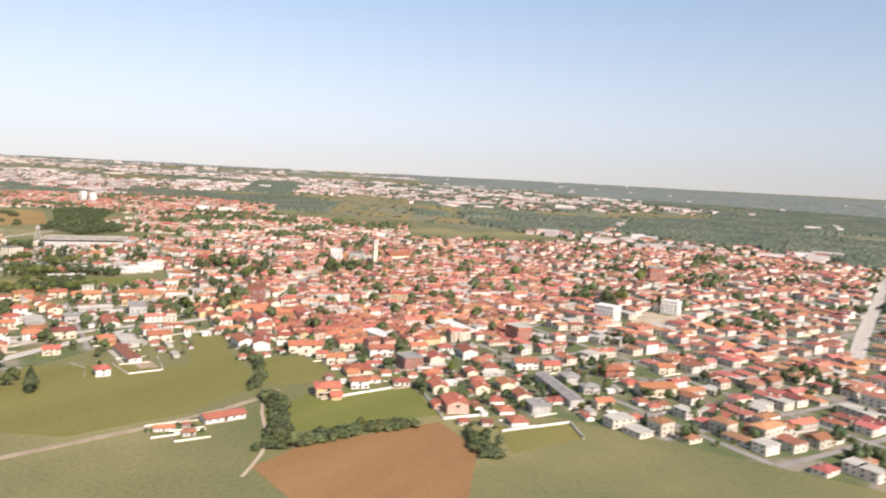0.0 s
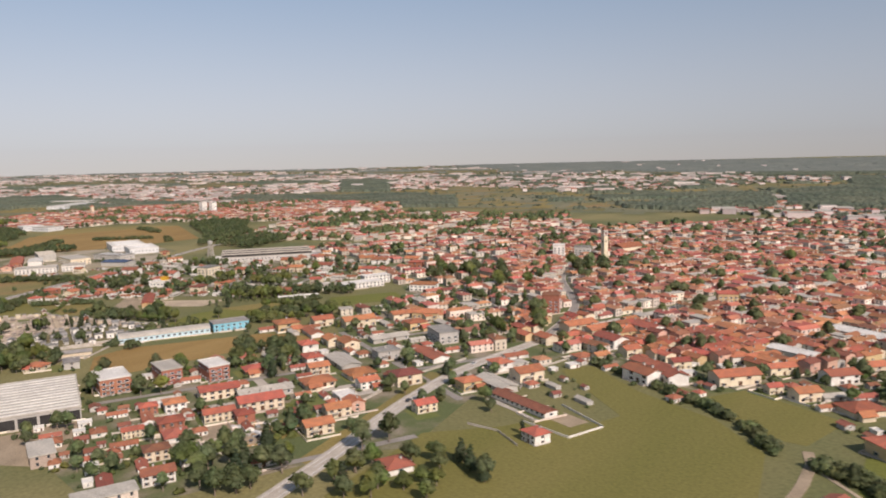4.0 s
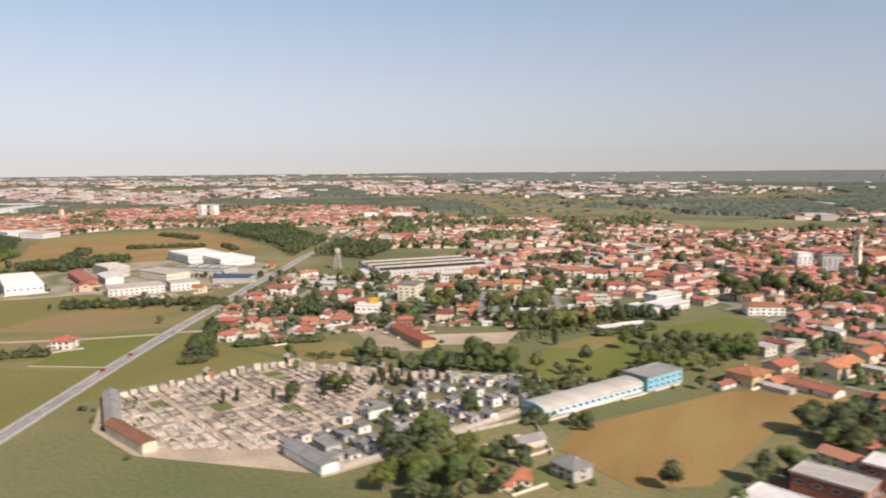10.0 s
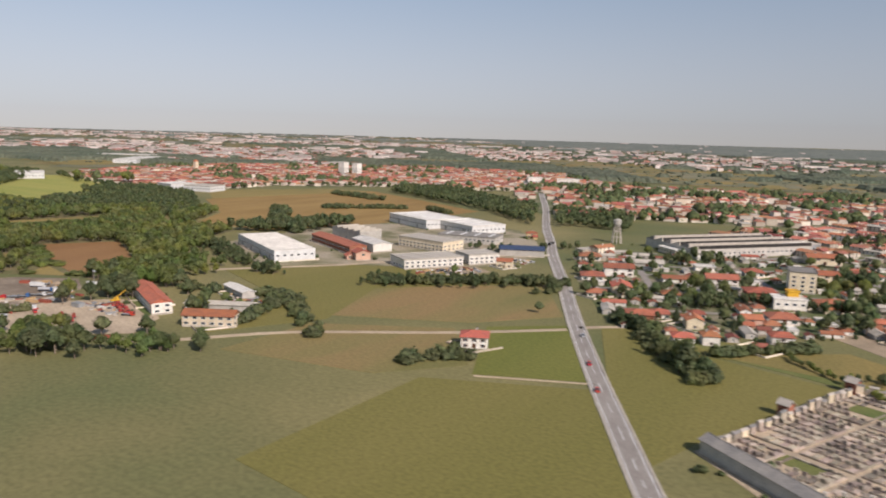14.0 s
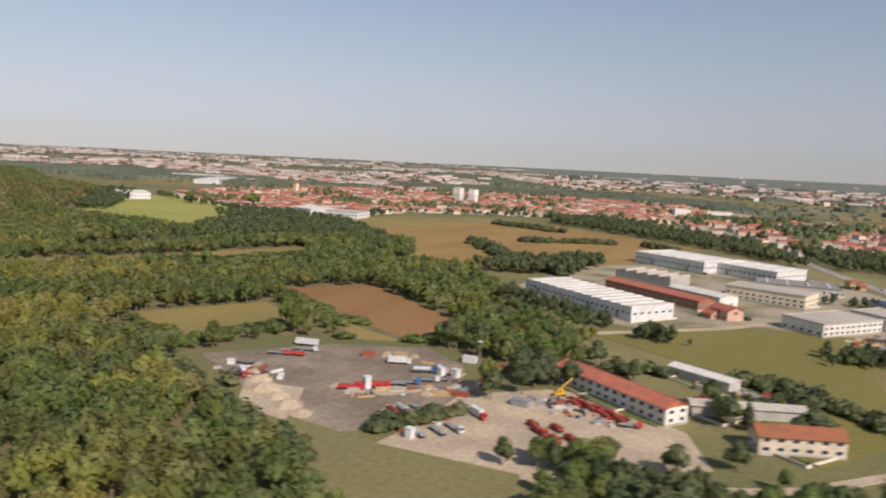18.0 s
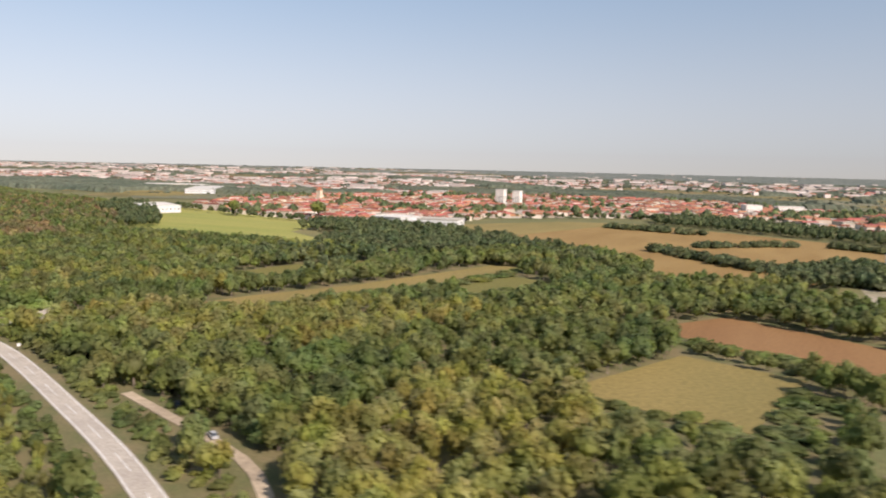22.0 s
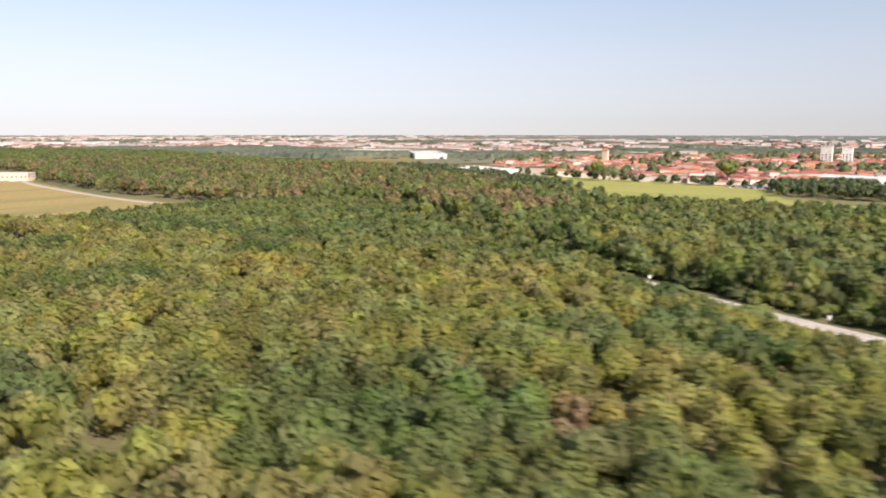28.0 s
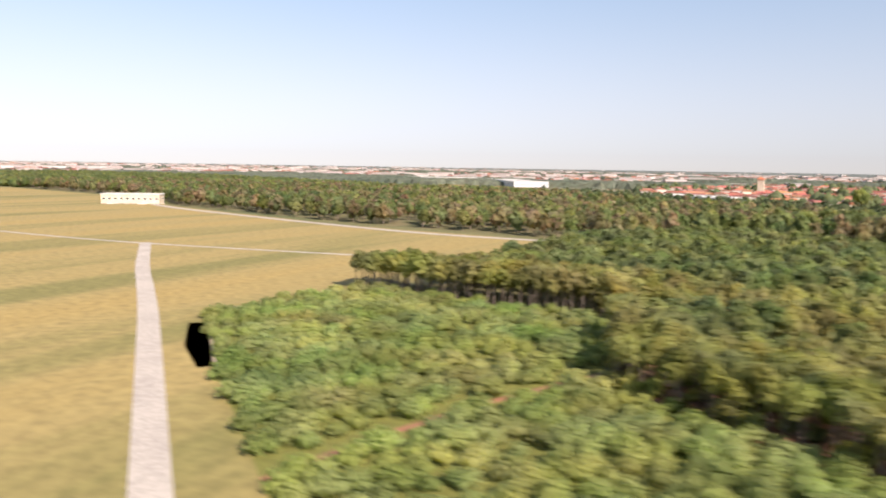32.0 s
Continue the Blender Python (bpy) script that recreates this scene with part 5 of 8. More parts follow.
part("bell", Geo().tube((0, 0, 15.4), (0, 0, 16.8), 0.7, 0.3, 8).mesh("bell", "rail_steel"), r)
part("spire", Geo().add([(-1.4, -1.4, 18), (1.4, -1.4, 18), (1.4, 1.4, 18), (-1.4, 1.4, 18), (0, 0, 20.6)], ((3, 2, 1, 0), (0, 1, 4), (1, 2, 4), (2, 3, 4), (3, 0, 4))).mesh("spire", "tile_brown"), r)
# belfry slits are dark panels, their shade painted on
for k in range(4):
    part("opening", Geo().box(-0.3, 0.3, -1.31, -1.25, 10.2, 11.8).mesh("opening", "dark_opening"), r, pose(0, 0, 0, 0, 0, 90 * k))
BUILT.append((-357, 478, 7))
hall("church", (-352, 500), (-344, 518), 12, 6.5, "plaster_cream", "tile_orange", "large cream parish church with orange roof", shape="gable", rise=2.4)
r = root("water_tower", turn(-631, 363, 20), "pale concrete water tower on slender legs", "tower")
BUILT.append((-631, 363, 6))
for k in range(8):
    a = 0.7854 * k
    part("leg", Geo().tube((2.6 * math.cos(a), 2.6 * math.sin(a), 0), (1.5 * math.cos(a), 1.5 * math.sin(a), 8.5), 0.28, 0.22).mesh("leg", "concrete"), r)
for z in (3.0, 6.0):
    g = Geo()
    for k in range(16):
        a, b, q = 0.3927 * k, 0.3927 * (k + 1), 2.6 - z * 0.13
        g.tube((q * math.cos(a), q * math.sin(a), z), (q * math.cos(b), q * math.sin(b), z), 0.14, 0.14, 4)
    part("ring_beam", g.mesh("ring_beam", "concrete"), r)
part("tank", Geo().tube((0, 0, 8.5), (0, 0, 9.6), 1.2, 1.9, 16).tube((0, 0, 9.6), (0, 0, 11.6), 1.9, 1.9, 16).tube((0, 0, 11.6), (0, 0, 12.3), 1.9, 0.4, 16).mesh("tank", "plaster_grey"), r)

# ---- the towns' other houses ----
WAYS = [(MAIN_ROAD, 6.5), (WEST_ROAD, 6.5), (HIGH_STREET, 5.0), (NORTH_AVENUE, 7.0), (LANE_FIELDS, 4.5), (LANE_WEST, 4.5), (WORKS_ROAD, 5.0)]
FIELD_POLYS = list(FIELDS.values())
CEMETERY = [(-530, 128), (-511, 182), (-476, 186), (-434, 200), (-425, 180), (-438, 138), (-446, 118), (-490, 106), (-512, 112)]
KEEP_OFF = FIELD_POLYS + [CEMETERY, [(-130, 460), (-98, 478), (-98, 432), (-122, 412)], [(-525, 232), (-494, 236), (-466, 255), (-462, 232), (-486, 214)]]


def streets(poly, angle, gap, cross, avoid):
    """Straight side streets through a district, cut off at its edge and at fields."""
    xs, ys = [p[0] for p in poly], [p[1] for p in poly]
    cx, cy = (min(xs) + max(xs)) / 2, (min(ys) + max(ys)) / 2
    r = math.hypot(max(xs) - min(xs), max(ys) - min(ys)) / 2
    out = []
    for deg, step in ((angle, gap), (angle + 90, cross)):
        d = Vector((math.cos(radians(deg)), math.sin(radians(deg))))
        n = Vector((-d.y, d.x))
        for k in range(int(-r / step), int(r / step) + 1):
            run = []
            for j in range(int(-r / 5), int(r / 5) + 2):
                p = Vector((cx, cy)) + n * (k * step + 4 * math.sin(k * 2.3)) + d * (j * 5.0)
                if j < int(r / 5) + 1 and inside(p.x, p.y, poly) and not any(inside(p.x, p.y, q) for q in avoid) and free(p.x, p.y, 2.0):
                    run.append((p.x, p.y))
                else:
                    if len(run) > 6:
                        out.append([run[0], run[-1]])
                    run = []
    return out


STREETS = streets(TOWN_A, GRID, 26.0, 41.0, KEEP_OFF + [[(-290, 262), (-240, 262), (-190, 262), (-150, 330), (-170, 430), (-240, 560), (-330, 600), (-420, 560), (-430, 470), (-390, 400), (-330, 340)]]) + streets(TOWN_W, 25, 28.0, 40.0, KEEP_OFF)
g = Geo()
for k, line in enumerate(STREETS):
    strip(g, line, -1.3, 1.3, 0.08 + 0.0004 * k)
side = tagged(new("side_streets", g.mesh("side_streets", "asphalt")), "narrow grey side streets between gardens", "road", kind="structure")
WAYS += [(line, 3.9) for line in STREETS]
near_spots = []
PLACED = [(-392, 214), (-372, 250), (-345, 278), (-322, 262), (-296, 236), (-284, 205), (-262, 232), (-238, 262), (-204, 262), (-204, 234), (-250, 130), (-285, 88), (-345, 95), (-372, 150), (-345, 178)]
PLACED_EAST = [(-224, 234), (-222, 262), (-178, 290), (-70, 325), (-50, 282), (-56, 255), (-66, 254), (-76, 241), (-88, 218), (-108, 215), (-137, 240), (-148, 212), (-163, 208), (-168, 230), (-201, 230)]
PLACED_WEST = [(-593, 234), (-634, 320), (-560, 375), (-455, 405), (-445, 300), (-452, 278), (-499, 236), (-562, 192)]
for x, y in [p for p in scatter(TOWN_A, 9.0, 0.95, KEEP_OFF + [PLACED, PLACED_EAST, PLACED_WEST], WAYS, 0.24, GRID) if p[1] < 330] + [p for p in scatter(TOWN_A, 7.4, 0.97, KEEP_OFF + [PLACED_WEST], WAYS, 0.26, GRID) if p[1] >= 330] + scatter(TOWN_W, 9.0, 0.9, KEEP_OFF + [PLACED_WEST], WAYS, 0.2, 25):
    if free(x, y, 3.0):
        near_spots.append((x, y))
for area, deg, step in ((PLACED, GRID, 5.6), (PLACED_EAST, 48, 6.4), (PLACED_WEST, 25, 7.0)):
    for x, y in scatter(area, step, 0.7, KEEP_OFF + [[(-311, 129), (-307, 136), (-288, 133), (-287, 125), (-296, 120)], [(-286, 80), (-286, 205), (-225, 205), (-225, 80)]], WAYS, 0.4, deg):
        if free(x, y, 2.2) and clear(x, y, 1.8):
            put_house(int(rng.choice([11, 11, 12, 16, 2, 9])), x, y, deg + 90 * int(rng.integers(0, 2)), rng.uniform(0.5, 0.85))
near_spots.sort(key=lambda p: p[1] + (60 if -420 < p[0] < -200 and p[1] > 330 else 0))
weights = np.array([8, 8, 6, 6, 4, 5, 3, 4, 6, 2, 3, 2, 3, 8, 8, 3, 3], float)
rest = []
for x, y in near_spots:
    if len(BUILT) < 660 and y < 285 and not (x < -540 and y > 330):
        k = int(rng.choice(len(HOUSES), p=weights / weights.sum()))
        put_house(k, x, y, GRID - 90 * int(rng.integers(0, 2)) + rng.uniform(-5, 5), rng.uniform(0.9, 1.25))
    else:
        rest.append((x, y))


def far_houses(name, rows, label, windows=True, wall="plaster_mixed"):
    """Uncounted houses as one object; rows: x, y, angle, length, depth, eaves height, rise, flat or not."""
    v, f, m = [], [], []
    pane = ((0, 1, 2, 3),)
    for x, y, a, w, d, h, rise, kind in rows:
        c, s = math.cos(a), math.sin(a)

        def put(pts, faces, mi):
            k = len(v)
            v.extend((x + p * c - q * s, y + p * s + q * c, z) for p, q, z in pts)
            f.extend(tuple(i + k for i in face) for face in faces)
            m.extend([mi] * len(faces))

        w2, d2, o = w / 2, d / 2, 0.3
        if kind == 2:
            put([(p, q, z) for z in (0, h) for p, q in ((-w2, -d2), (w2, -d2), (w2, d2), (-w2, d2))], ((0, 1, 5, 4), (1, 2, 6, 5), (2, 3, 7, 6), (3, 0, 4, 7)), 0)
            put([(p, q, z) for z in (h, h + 0.3) for p, q in ((-w2 - o, -d2 - o), (w2 + o, -d2 - o), (w2 + o, d2 + o), (-w2 - o, d2 + o))], ((0, 3, 2, 1), (4, 5, 6, 7), (0, 1, 5, 4), (1, 2, 6, 5), (2, 3, 7, 6), (3, 0, 4, 7)), 2)
        else:
            ridge = w2 if kind == 0 else max(w2 - d2, 0.05)
            put([(-w2, -d2, 0), (w2, -d2, 0), (w2, d2, 0), (-w2, d2, 0), (-w2, -d2, h), (w2, -d2, h), (w2, d2, h), (-w2, d2, h)] + [(-ridge, 0, h + rise - 0.12), (ridge, 0, h + rise - 0.12)], ((0, 1, 5, 4), (1, 2, 6, 5), (2, 3, 7, 6), (3, 0, 4, 7)) + (((5, 6, 9), (7, 4, 8)) if kind == 0 else ()), 0)
            drop = rise * o / d2 if kind == 0 else 0
            rr = ridge + (o if kind == 0 else 0)
            put([(-w2 - o, -d2 - o, h - drop), (w2 + o, -d2 - o, h - drop), (w2 + o, d2 + o, h - drop), (-w2 - o, d2 + o, h - drop), (-rr, 0, h + rise), (rr, 0, h + rise)], ((0, 1, 5, 4), (2, 3, 4, 5), (1, 2, 5), (3, 0, 4), (3, 2, 1, 0)), 1)
            if windows and rng.random() < 0.7:
                p = rng.uniform(-0.3, 0.3) * w
                put([(p + i * 0.25, q + 0.9, z) for z in (h, h + rise + 0.5) for i, q in ((-1, -0.25), (1, -0.25), (1, 0.25), (-1, 0.25))], ((4, 5, 6, 7), (0, 1, 5, 4), (1, 2, 6, 5), (2, 3, 7, 6), (3, 0, 4, 7)), 0)
        if windows:
            for fl in range(max(1, int(h / STOREY))):
                z = fl * STOREY + 0.65
                n = max(2, int(w / 2.3))
                for i in range(n):
                    p = (i + 0.5) * w / n - w2
                    put([(p - 0.33, -d2 - 0.03, z), (p + 0.33, -d2 - 0.03, z), (p + 0.33, -d2 - 0.03, z + 0.85), (p - 0.33, -d2 - 0.03, z + 0.85)], pane, 3)
                    put([(p + 0.33, d2 + 0.03, z), (p - 0.33, d2 + 0.03, z), (p - 0.33, d2 + 0.03, z + 0.85), (p + 0.33, d2 + 0.03, z + 0.85)], pane, 3)
                for q in (-d2 * 0.45, d2 * 0.45):
                    put([(w2 + 0.03, q - 0.3, z), (w2 + 0.03, q + 0.3, z), (w2 + 0.03, q + 0.3, z + 0.85), (w2 + 0.03, q - 0.3, z + 0.85)], pane, 3)
                    put([(-w2 - 0.03, q + 0.3, z), (-w2 - 0.03, q - 0.3, z), (-w2 - 0.03, q - 0.3, z + 0.85), (-w2 - 0.03, q + 0.3, z + 0.85)], pane, 3)
    me = bpy.data.meshes.new(name)
    me.from_pydata(v, [], f)
    for mm in (wall, "tile_mixed", "roof_sheet", "glass"):
        me.materials.append(MATS[mm])
    me.polygons.foreach_set("material_index", m)
    me.update()
    return tagged(new(name, me), label, "houses", kind="stuff")


def house_row(x, y, deg, core=False):
    u = rng.random()
    w, d = (rng.uniform(4.4, 10.5), rng.uniform(3.6, 5.0)) if core else (rng.uniform(5.2, 8.4) if rng.random() < 0.7 else rng.uniform(8, 13), rng.uniform(4.4, 6.2))
    return (x, y, radians(deg + 90 * int(rng.integers(0, 4)) + rng.uniform(-6, 6)), w, d, (STOREY * (2 if u < 0.55 else 3 if u < 0.62 else 1) + 0.4) * (rng.uniform(0.75, 1.15) if core else 0.9), rng.uniform(0.75, 1.1), 2 if u < 0.1 else 0 if u < 0.55 or core else 1 if u < 0.93 else 2)


OLD_TOWN = [(-290, 262), (-240, 262), (-190, 262), (-150, 330), (-170, 430), (-240, 560), (-330, 600), (-420, 560), (-430, 470), (-390, 400), (-330, 340)]
rows = [house_row(x, y, GRID) for x, y in rest if not inside(x, y, OLD_TOWN)]
far_houses("town_houses", rows, "many small houses with orange tiled roofs")
CORE_HOUSES = []
for w, d, floors, roof, wall, tile, shutter, label in ((9.0, 6.2, 2, "gable", "plaster_cream", "tile_orange", "shutter_brown", "old cream town house with orange roof"), (8.0, 6.4, 2, "hip", "plaster_white", "tile_red", "shutter_green", "old white town house with red roof"), (11.0, 6.0, 2, "gable", "plaster_yellow", "tile_orange", "shutter_brown", "long ochre town house with orange roof"), (7.6, 6.0, 3, "gable", "plaster_pink", "tile_brown", "shutter_brown", "narrow pink town house with brown roof"), (9.6, 6.6, 2, "gable", "plaster_grey", "tile_red", "", "grey town house with worn red roof")):
    h = House(w, d, floors, roof, wall, tile, shutter, label, rise=1.1, name="town_house")
    h.parts = [q for k, q in enumerate(h.parts) if q[0] != "window" or k % 2]
    CORE_HOUSES.append(h)
old = sorted([(x, y) for x, y in scatter(OLD_TOWN, 5.8, 0.97, KEEP_OFF, WAYS, 0.22, GRID) if free(x, y, 2.0)], key=lambda p: p[1])
for x, y in old[:110]:
    CORE_HOUSES[int(rng.integers(0, 5))].put(x, y, GRID + 90 * int(rng.integers(0, 4)) + rng.uniform(-6, 6), "houses of the old town")
rows = [house_row(x, y, GRID, True) for x, y in old[110:]]
far_houses("old_town_houses", rows, "closely packed old houses with orange-red roofs")
rows = [house_row(x, y, 20) for x, y in scatter(TOWN_B, 8.4, 0.9, KEEP_OFF, WAYS, 0.32, 20) if free(x, y, 2.6)]
rows += [house_row(x, y, 30) for x, y in scatter(TOWN_C, 10.5, 0.85, KEEP_OFF, WAYS, 0.35, 30) if free(x, y, 2.6)]
edge = smooth_line([(-1232, 430), (-1130, 393), (-1040, 385), (-1000, 430), (-1000, 492), (-930, 552), (-860, 582), (-800, 632)], 3.0)
TOWN_EDGE = [(p[0] + rng.normal(0, 3), p[1] + rng.normal(0, 2.5)) for p in edge if rng.random() < 0.75]
far_houses("further_town_houses", rows, "many houses of a further town with orange roofs", False)
FAR_OPEN = [(-679, 736), (-508, 793), (-436, 898), (-379, 1012), (-490, 1399), (-732, 1456), (-942, 1331), (-1191, 1439), (-999, 1094)]
FAR_STRIPS = [[(-689, 1118), (-534, 918), (-436, 898), (-367, 973), (-451, 1290), (-572, 1248)], [(-1296, 1166), (-1177, 1191), (-1681, 1761), (-1879, 1747)], [(-819, 795), (-746, 839), (-886, 1029), (-1009, 1019)], [(-366, 1010), (-237, 971), (-112, 977), (200, 1000), (600, 1300), (900, 5000), (-1692, 5200), (-3738, 4900), (-3226, 4092), (-1636, 2541), (-1305, 2583), (-822, 2267), (-486, 2087), (-385, 1555), (-455, 1333)]]
FAR_VILLAGE = [(-892, 1253), (-762, 1272), (-628, 1391), (-539, 1571), (-415, 1645), (-483, 1986), (-772, 2111), (-1231, 2353), (-1502, 2321), (-1243, 1752)]


def far_cover(x, y):
    """What covers the plain beyond the towns: 'wood', 'built' or 'open'."""
    if inside(x, y, TOWN_A) or inside(x, y, TOWN_B) or inside(x, y, TOWN_C) or (x < -1000 and y < 560):
        return "near"
    wood = noise.noise((x * 0.0011, y * 0.0018, 5)) + 0.5 * noise.noise((x * 0.004, y * 0.007, 2))
    built = noise.noise((x * 0.0016, y * 0.0024, 21)) + 0.4 * noise.noise((x * 0.012, y * 0.015, 8))
    if any(inside(x, y, f) for f in FAR_STRIPS):
        return "wood" if noise.noise((x * 0.006, y * 0.004, 31)) < 0.42 else "open"
    if inside(x, y, FAR_VILLAGE):
        return "built" if noise.noise((x * 0.012, y * 0.012, 40)) < 0.25 else "wood"
    if inside(x, y, FAR_OPEN):
        return "wood" if noise.noise((x * 0.018, y * 0.010, 50)) > 0.42 else "open"
    if x < -750 and 800 < y < 2400:
        built += 0.22
    if built > 0.14:
        return "built"
    return "wood" if wood > 0.02 else "open"


rows, far, plots = [], [], []
for i in range(42000):
    q, a = math.exp(rng.uniform(math.log(880), math.log(4700))), radians(rng.uniform(12, 172))
    x, y = -560 + math.cos(a) * q * 1.1, math.sin(a) * q
    cover, u = far_cover(x, y), rng.random()
    if cover == "built" and u < 0.36:
        row = house_row(x, y, 20)
        s = 1 + q / 3500
        if u < 0.05 + 0.06 * (q > 1800):
            row = (x, y, row[2], rng.uniform(12, 28), rng.uniform(8, 14), rng.uniform(3.0, 5.5), 1.2, 2)
        rows.append((*row[:3], row[3] * s, row[4] * s, row[5] * (1.0 + 0.35 * rng.random()), row[6], row[7]))
    elif cover == "built" and u < 0.97:
        far.append((x, y, rng.uniform(2.6, 4.6), rng.uniform(1.2, 2.2) * (1 + q / 3000)))
    elif cover == "open" and u < 0.11:
        far.append((x, y, rng.uniform(1.2, 3.2), rng.uniform(1.2, 2.4) * (1 + q / 3000)))
    elif cover == "open" and u < 0.25:
        plots.append((x, y, q))
    elif cover == "wood" and q > 1500 and u < 0.005:
        rows.append((x, y, radians(20 + 90 * int(rng.integers(0, 2))), rng.uniform(12, 40), rng.uniform(10, 16), rng.uniform(6.5, 8.0), 1.0, 2))
far_houses("distant_houses", rows, "distant suburbs with orange and white roofs", False, "plaster_hazed")
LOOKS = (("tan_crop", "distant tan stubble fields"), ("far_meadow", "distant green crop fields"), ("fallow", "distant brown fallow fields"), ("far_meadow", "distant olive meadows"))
sheets = [Geo() for look_of in LOOKS]
for k, (x, y, q) in enumerate(plots):
    w, d, a = rng.uniform(25, 70) * (1 + q / 4000), rng.uniform(8, 24) * (1 + q / 4000), radians(rng.choice([20, 110, 40]))
    c, sn = math.cos(a), math.sin(a)
    sheets[int(rng.integers(0, 4))].add([(x + p * c - r * sn, y + p * sn + r * c, 0.05 + 0.0004 * k) for p, r in ((-w, -d), (w, -d), (w, d), (-w, d))], ((0, 1, 2, 3),))
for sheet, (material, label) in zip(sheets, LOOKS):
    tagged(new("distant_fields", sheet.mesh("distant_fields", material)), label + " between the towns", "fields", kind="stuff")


def canopy(name, r0, r1, ratio, step, material, label):
    """The closed, uneven top of far woods as one sheet that comes down to the ground at its rims."""
    n, m = int(math.log(r1 / r0) / math.log(ratio)) + 1, int(160 / step) + 1
    v, keep = np.zeros((n, m, 3)), np.zeros((n, m), bool)
    for i in range(n):
        q = r0 * ratio**i
        for j in range(m):
            a = radians(12 + step * (j + rng.uniform(-0.3, 0.3)))
            x, y = -560 + math.cos(a) * q * 1.1, math.sin(a) * q * (1 + rng.uniform(-0.3, 0.3) * (ratio - 1))
            keep[i, j] = i > 0 and far_cover(x, y) == "wood"
            v[i, j] = x, y, (rng.uniform(3.2, 5.6) + 1.2 * noise.noise((x * 0.02, y * 0.02, 6))) if keep[i, j] else -0.4
    k = np.arange(n * m).reshape(n, m)
    quads = np.stack([k[:-1, :-1], k[:-1, 1:], k[1:, 1:], k[1:, :-1]], -1)
    some = keep[:-1, :-1] | keep[:-1, 1:] | keep[1:, 1:] | keep[1:, :-1]
    me = soup(name, v.reshape(-1, 3), quads[some], [material])
    me.polygons.foreach_set("use_smooth", np.zeros(len(me.polygons), dtype=bool))
    return tagged(new(name, me), label, "woods", kind="stuff")


canopy("far_woodland", 880, 2300, 1.005, 0.22, "far_wood", "distant dark green woods on the plain")
canopy("far_woodland", 2300, 4900, 1.008, 0.22, "far_wood_hazed", "far woods near the horizon, haze in their colour")

# ---- woods ----
ROADS_OFF = [(WOOD_ROAD[:5], 4.6), (WOOD_ROAD[3:], 6.4), (WOOD_LANE, 2.9), (AIR_ROAD, 4.0), (TAXI, 5.0), (LANE_WEST, 3.0)]
RAIL_CUT = [(-952.8, 0), (-942.8, 0), (-942.8, 123), (-952.8, 123)]
RAIL_CLEAR = [(-955, 0), (-938, 0), (-938, 100), (-942.5, 110), (-944, 122.5), (-953, 122.5), (-954.5, 112)]
YOUNG = [(-1200, 76), (-1196, 103), (-1162, 101), (-1153, 90), (-1153, 77), (-1130, 66), (-1096, 52), (-1070, 20), (-1190, 20)]
WOOD_TRACK = [(-1163, 36), (-1161, 50), (-1158.4, 61.8), (-1156, 69), (-1152.6, 78), (-1150.6, 82)]
ROW_STRIP = [(-1156, 92), (-1150, 74), (-1128, 62), (-1090, 46), (-1086, 52), (-1126, 70), (-1146, 82), (-1150, 94)]
YARD = [(-776, 108), (-760, 135), (-742, 148), (-726, 140), (-712, 134), (-700, 138), (-676, 130), (-664, 112), (-690, 92), (-716, 88), (-734, 90), (-756, 98)]
SCRUB = [(-1090, 44), (-1128, 62), (-1150, 90), (-1164, 106), (-1190, 112), (-1192, 180), (-1160, 222), (-1112, 184), (-1053, 142), (-1017, 120), (-960, 97), (-900, 78), (-860, 58), (-845, 48)]
off = FIELD_POLYS + [RAIL_CLEAR, YOUNG, ROW_STRIP, YARD]
spots = scatter(WOODS["south"], 4.0, 0.97, off + [SCRUB], ROADS_OFF)


def sized(spots, low, high, wide=(0.85, 1.2), by=None):
    """Heights and widths for a wood's trees; beside a way named by `by` they stay low and slim."""
    out = []
    for x, y in spots:
        h, w = rng.uniform(low, high), rng.uniform(*wide)
        if by:
            near_way = off_line(x, y, by)
            if near_way < 11:
                w *= 0.72
            if x > -1035:
                h = min(h, 0.5 + 0.2 * near_way)
        out.append((x, y, h, w))
    return out



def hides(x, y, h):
    """Whether a tree of this height would block the camera's view of an open field; such spots stay low."""
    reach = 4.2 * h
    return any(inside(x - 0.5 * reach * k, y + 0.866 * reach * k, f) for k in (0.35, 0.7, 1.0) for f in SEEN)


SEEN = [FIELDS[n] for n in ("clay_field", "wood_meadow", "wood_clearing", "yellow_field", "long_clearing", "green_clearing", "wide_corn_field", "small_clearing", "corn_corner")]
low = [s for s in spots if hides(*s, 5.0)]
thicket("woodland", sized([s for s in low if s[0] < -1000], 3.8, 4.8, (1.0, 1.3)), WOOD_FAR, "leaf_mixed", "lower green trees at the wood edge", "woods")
taken = set(low)
spots = [s for s in spots if s not in taken]
verge = [q for q in scatter([(-1160, 240), (-1120, 208), (-1053, 158), (-1017, 135), (-974, 114), (-938, 104), (-905, 96), (-850, 70), (-850, 48), (-905, 72), (-938, 85), (-974, 94), (-1017, 113), (-1053, 136), (-1112, 180), (-1150, 208)], 2.0, 0.9, [RAIL_CUT], [(WOOD_ROAD, 3.8), (WOOD_LANE, 1.8)]) if off_line(*q, WOOD_ROAD) < 7.5]
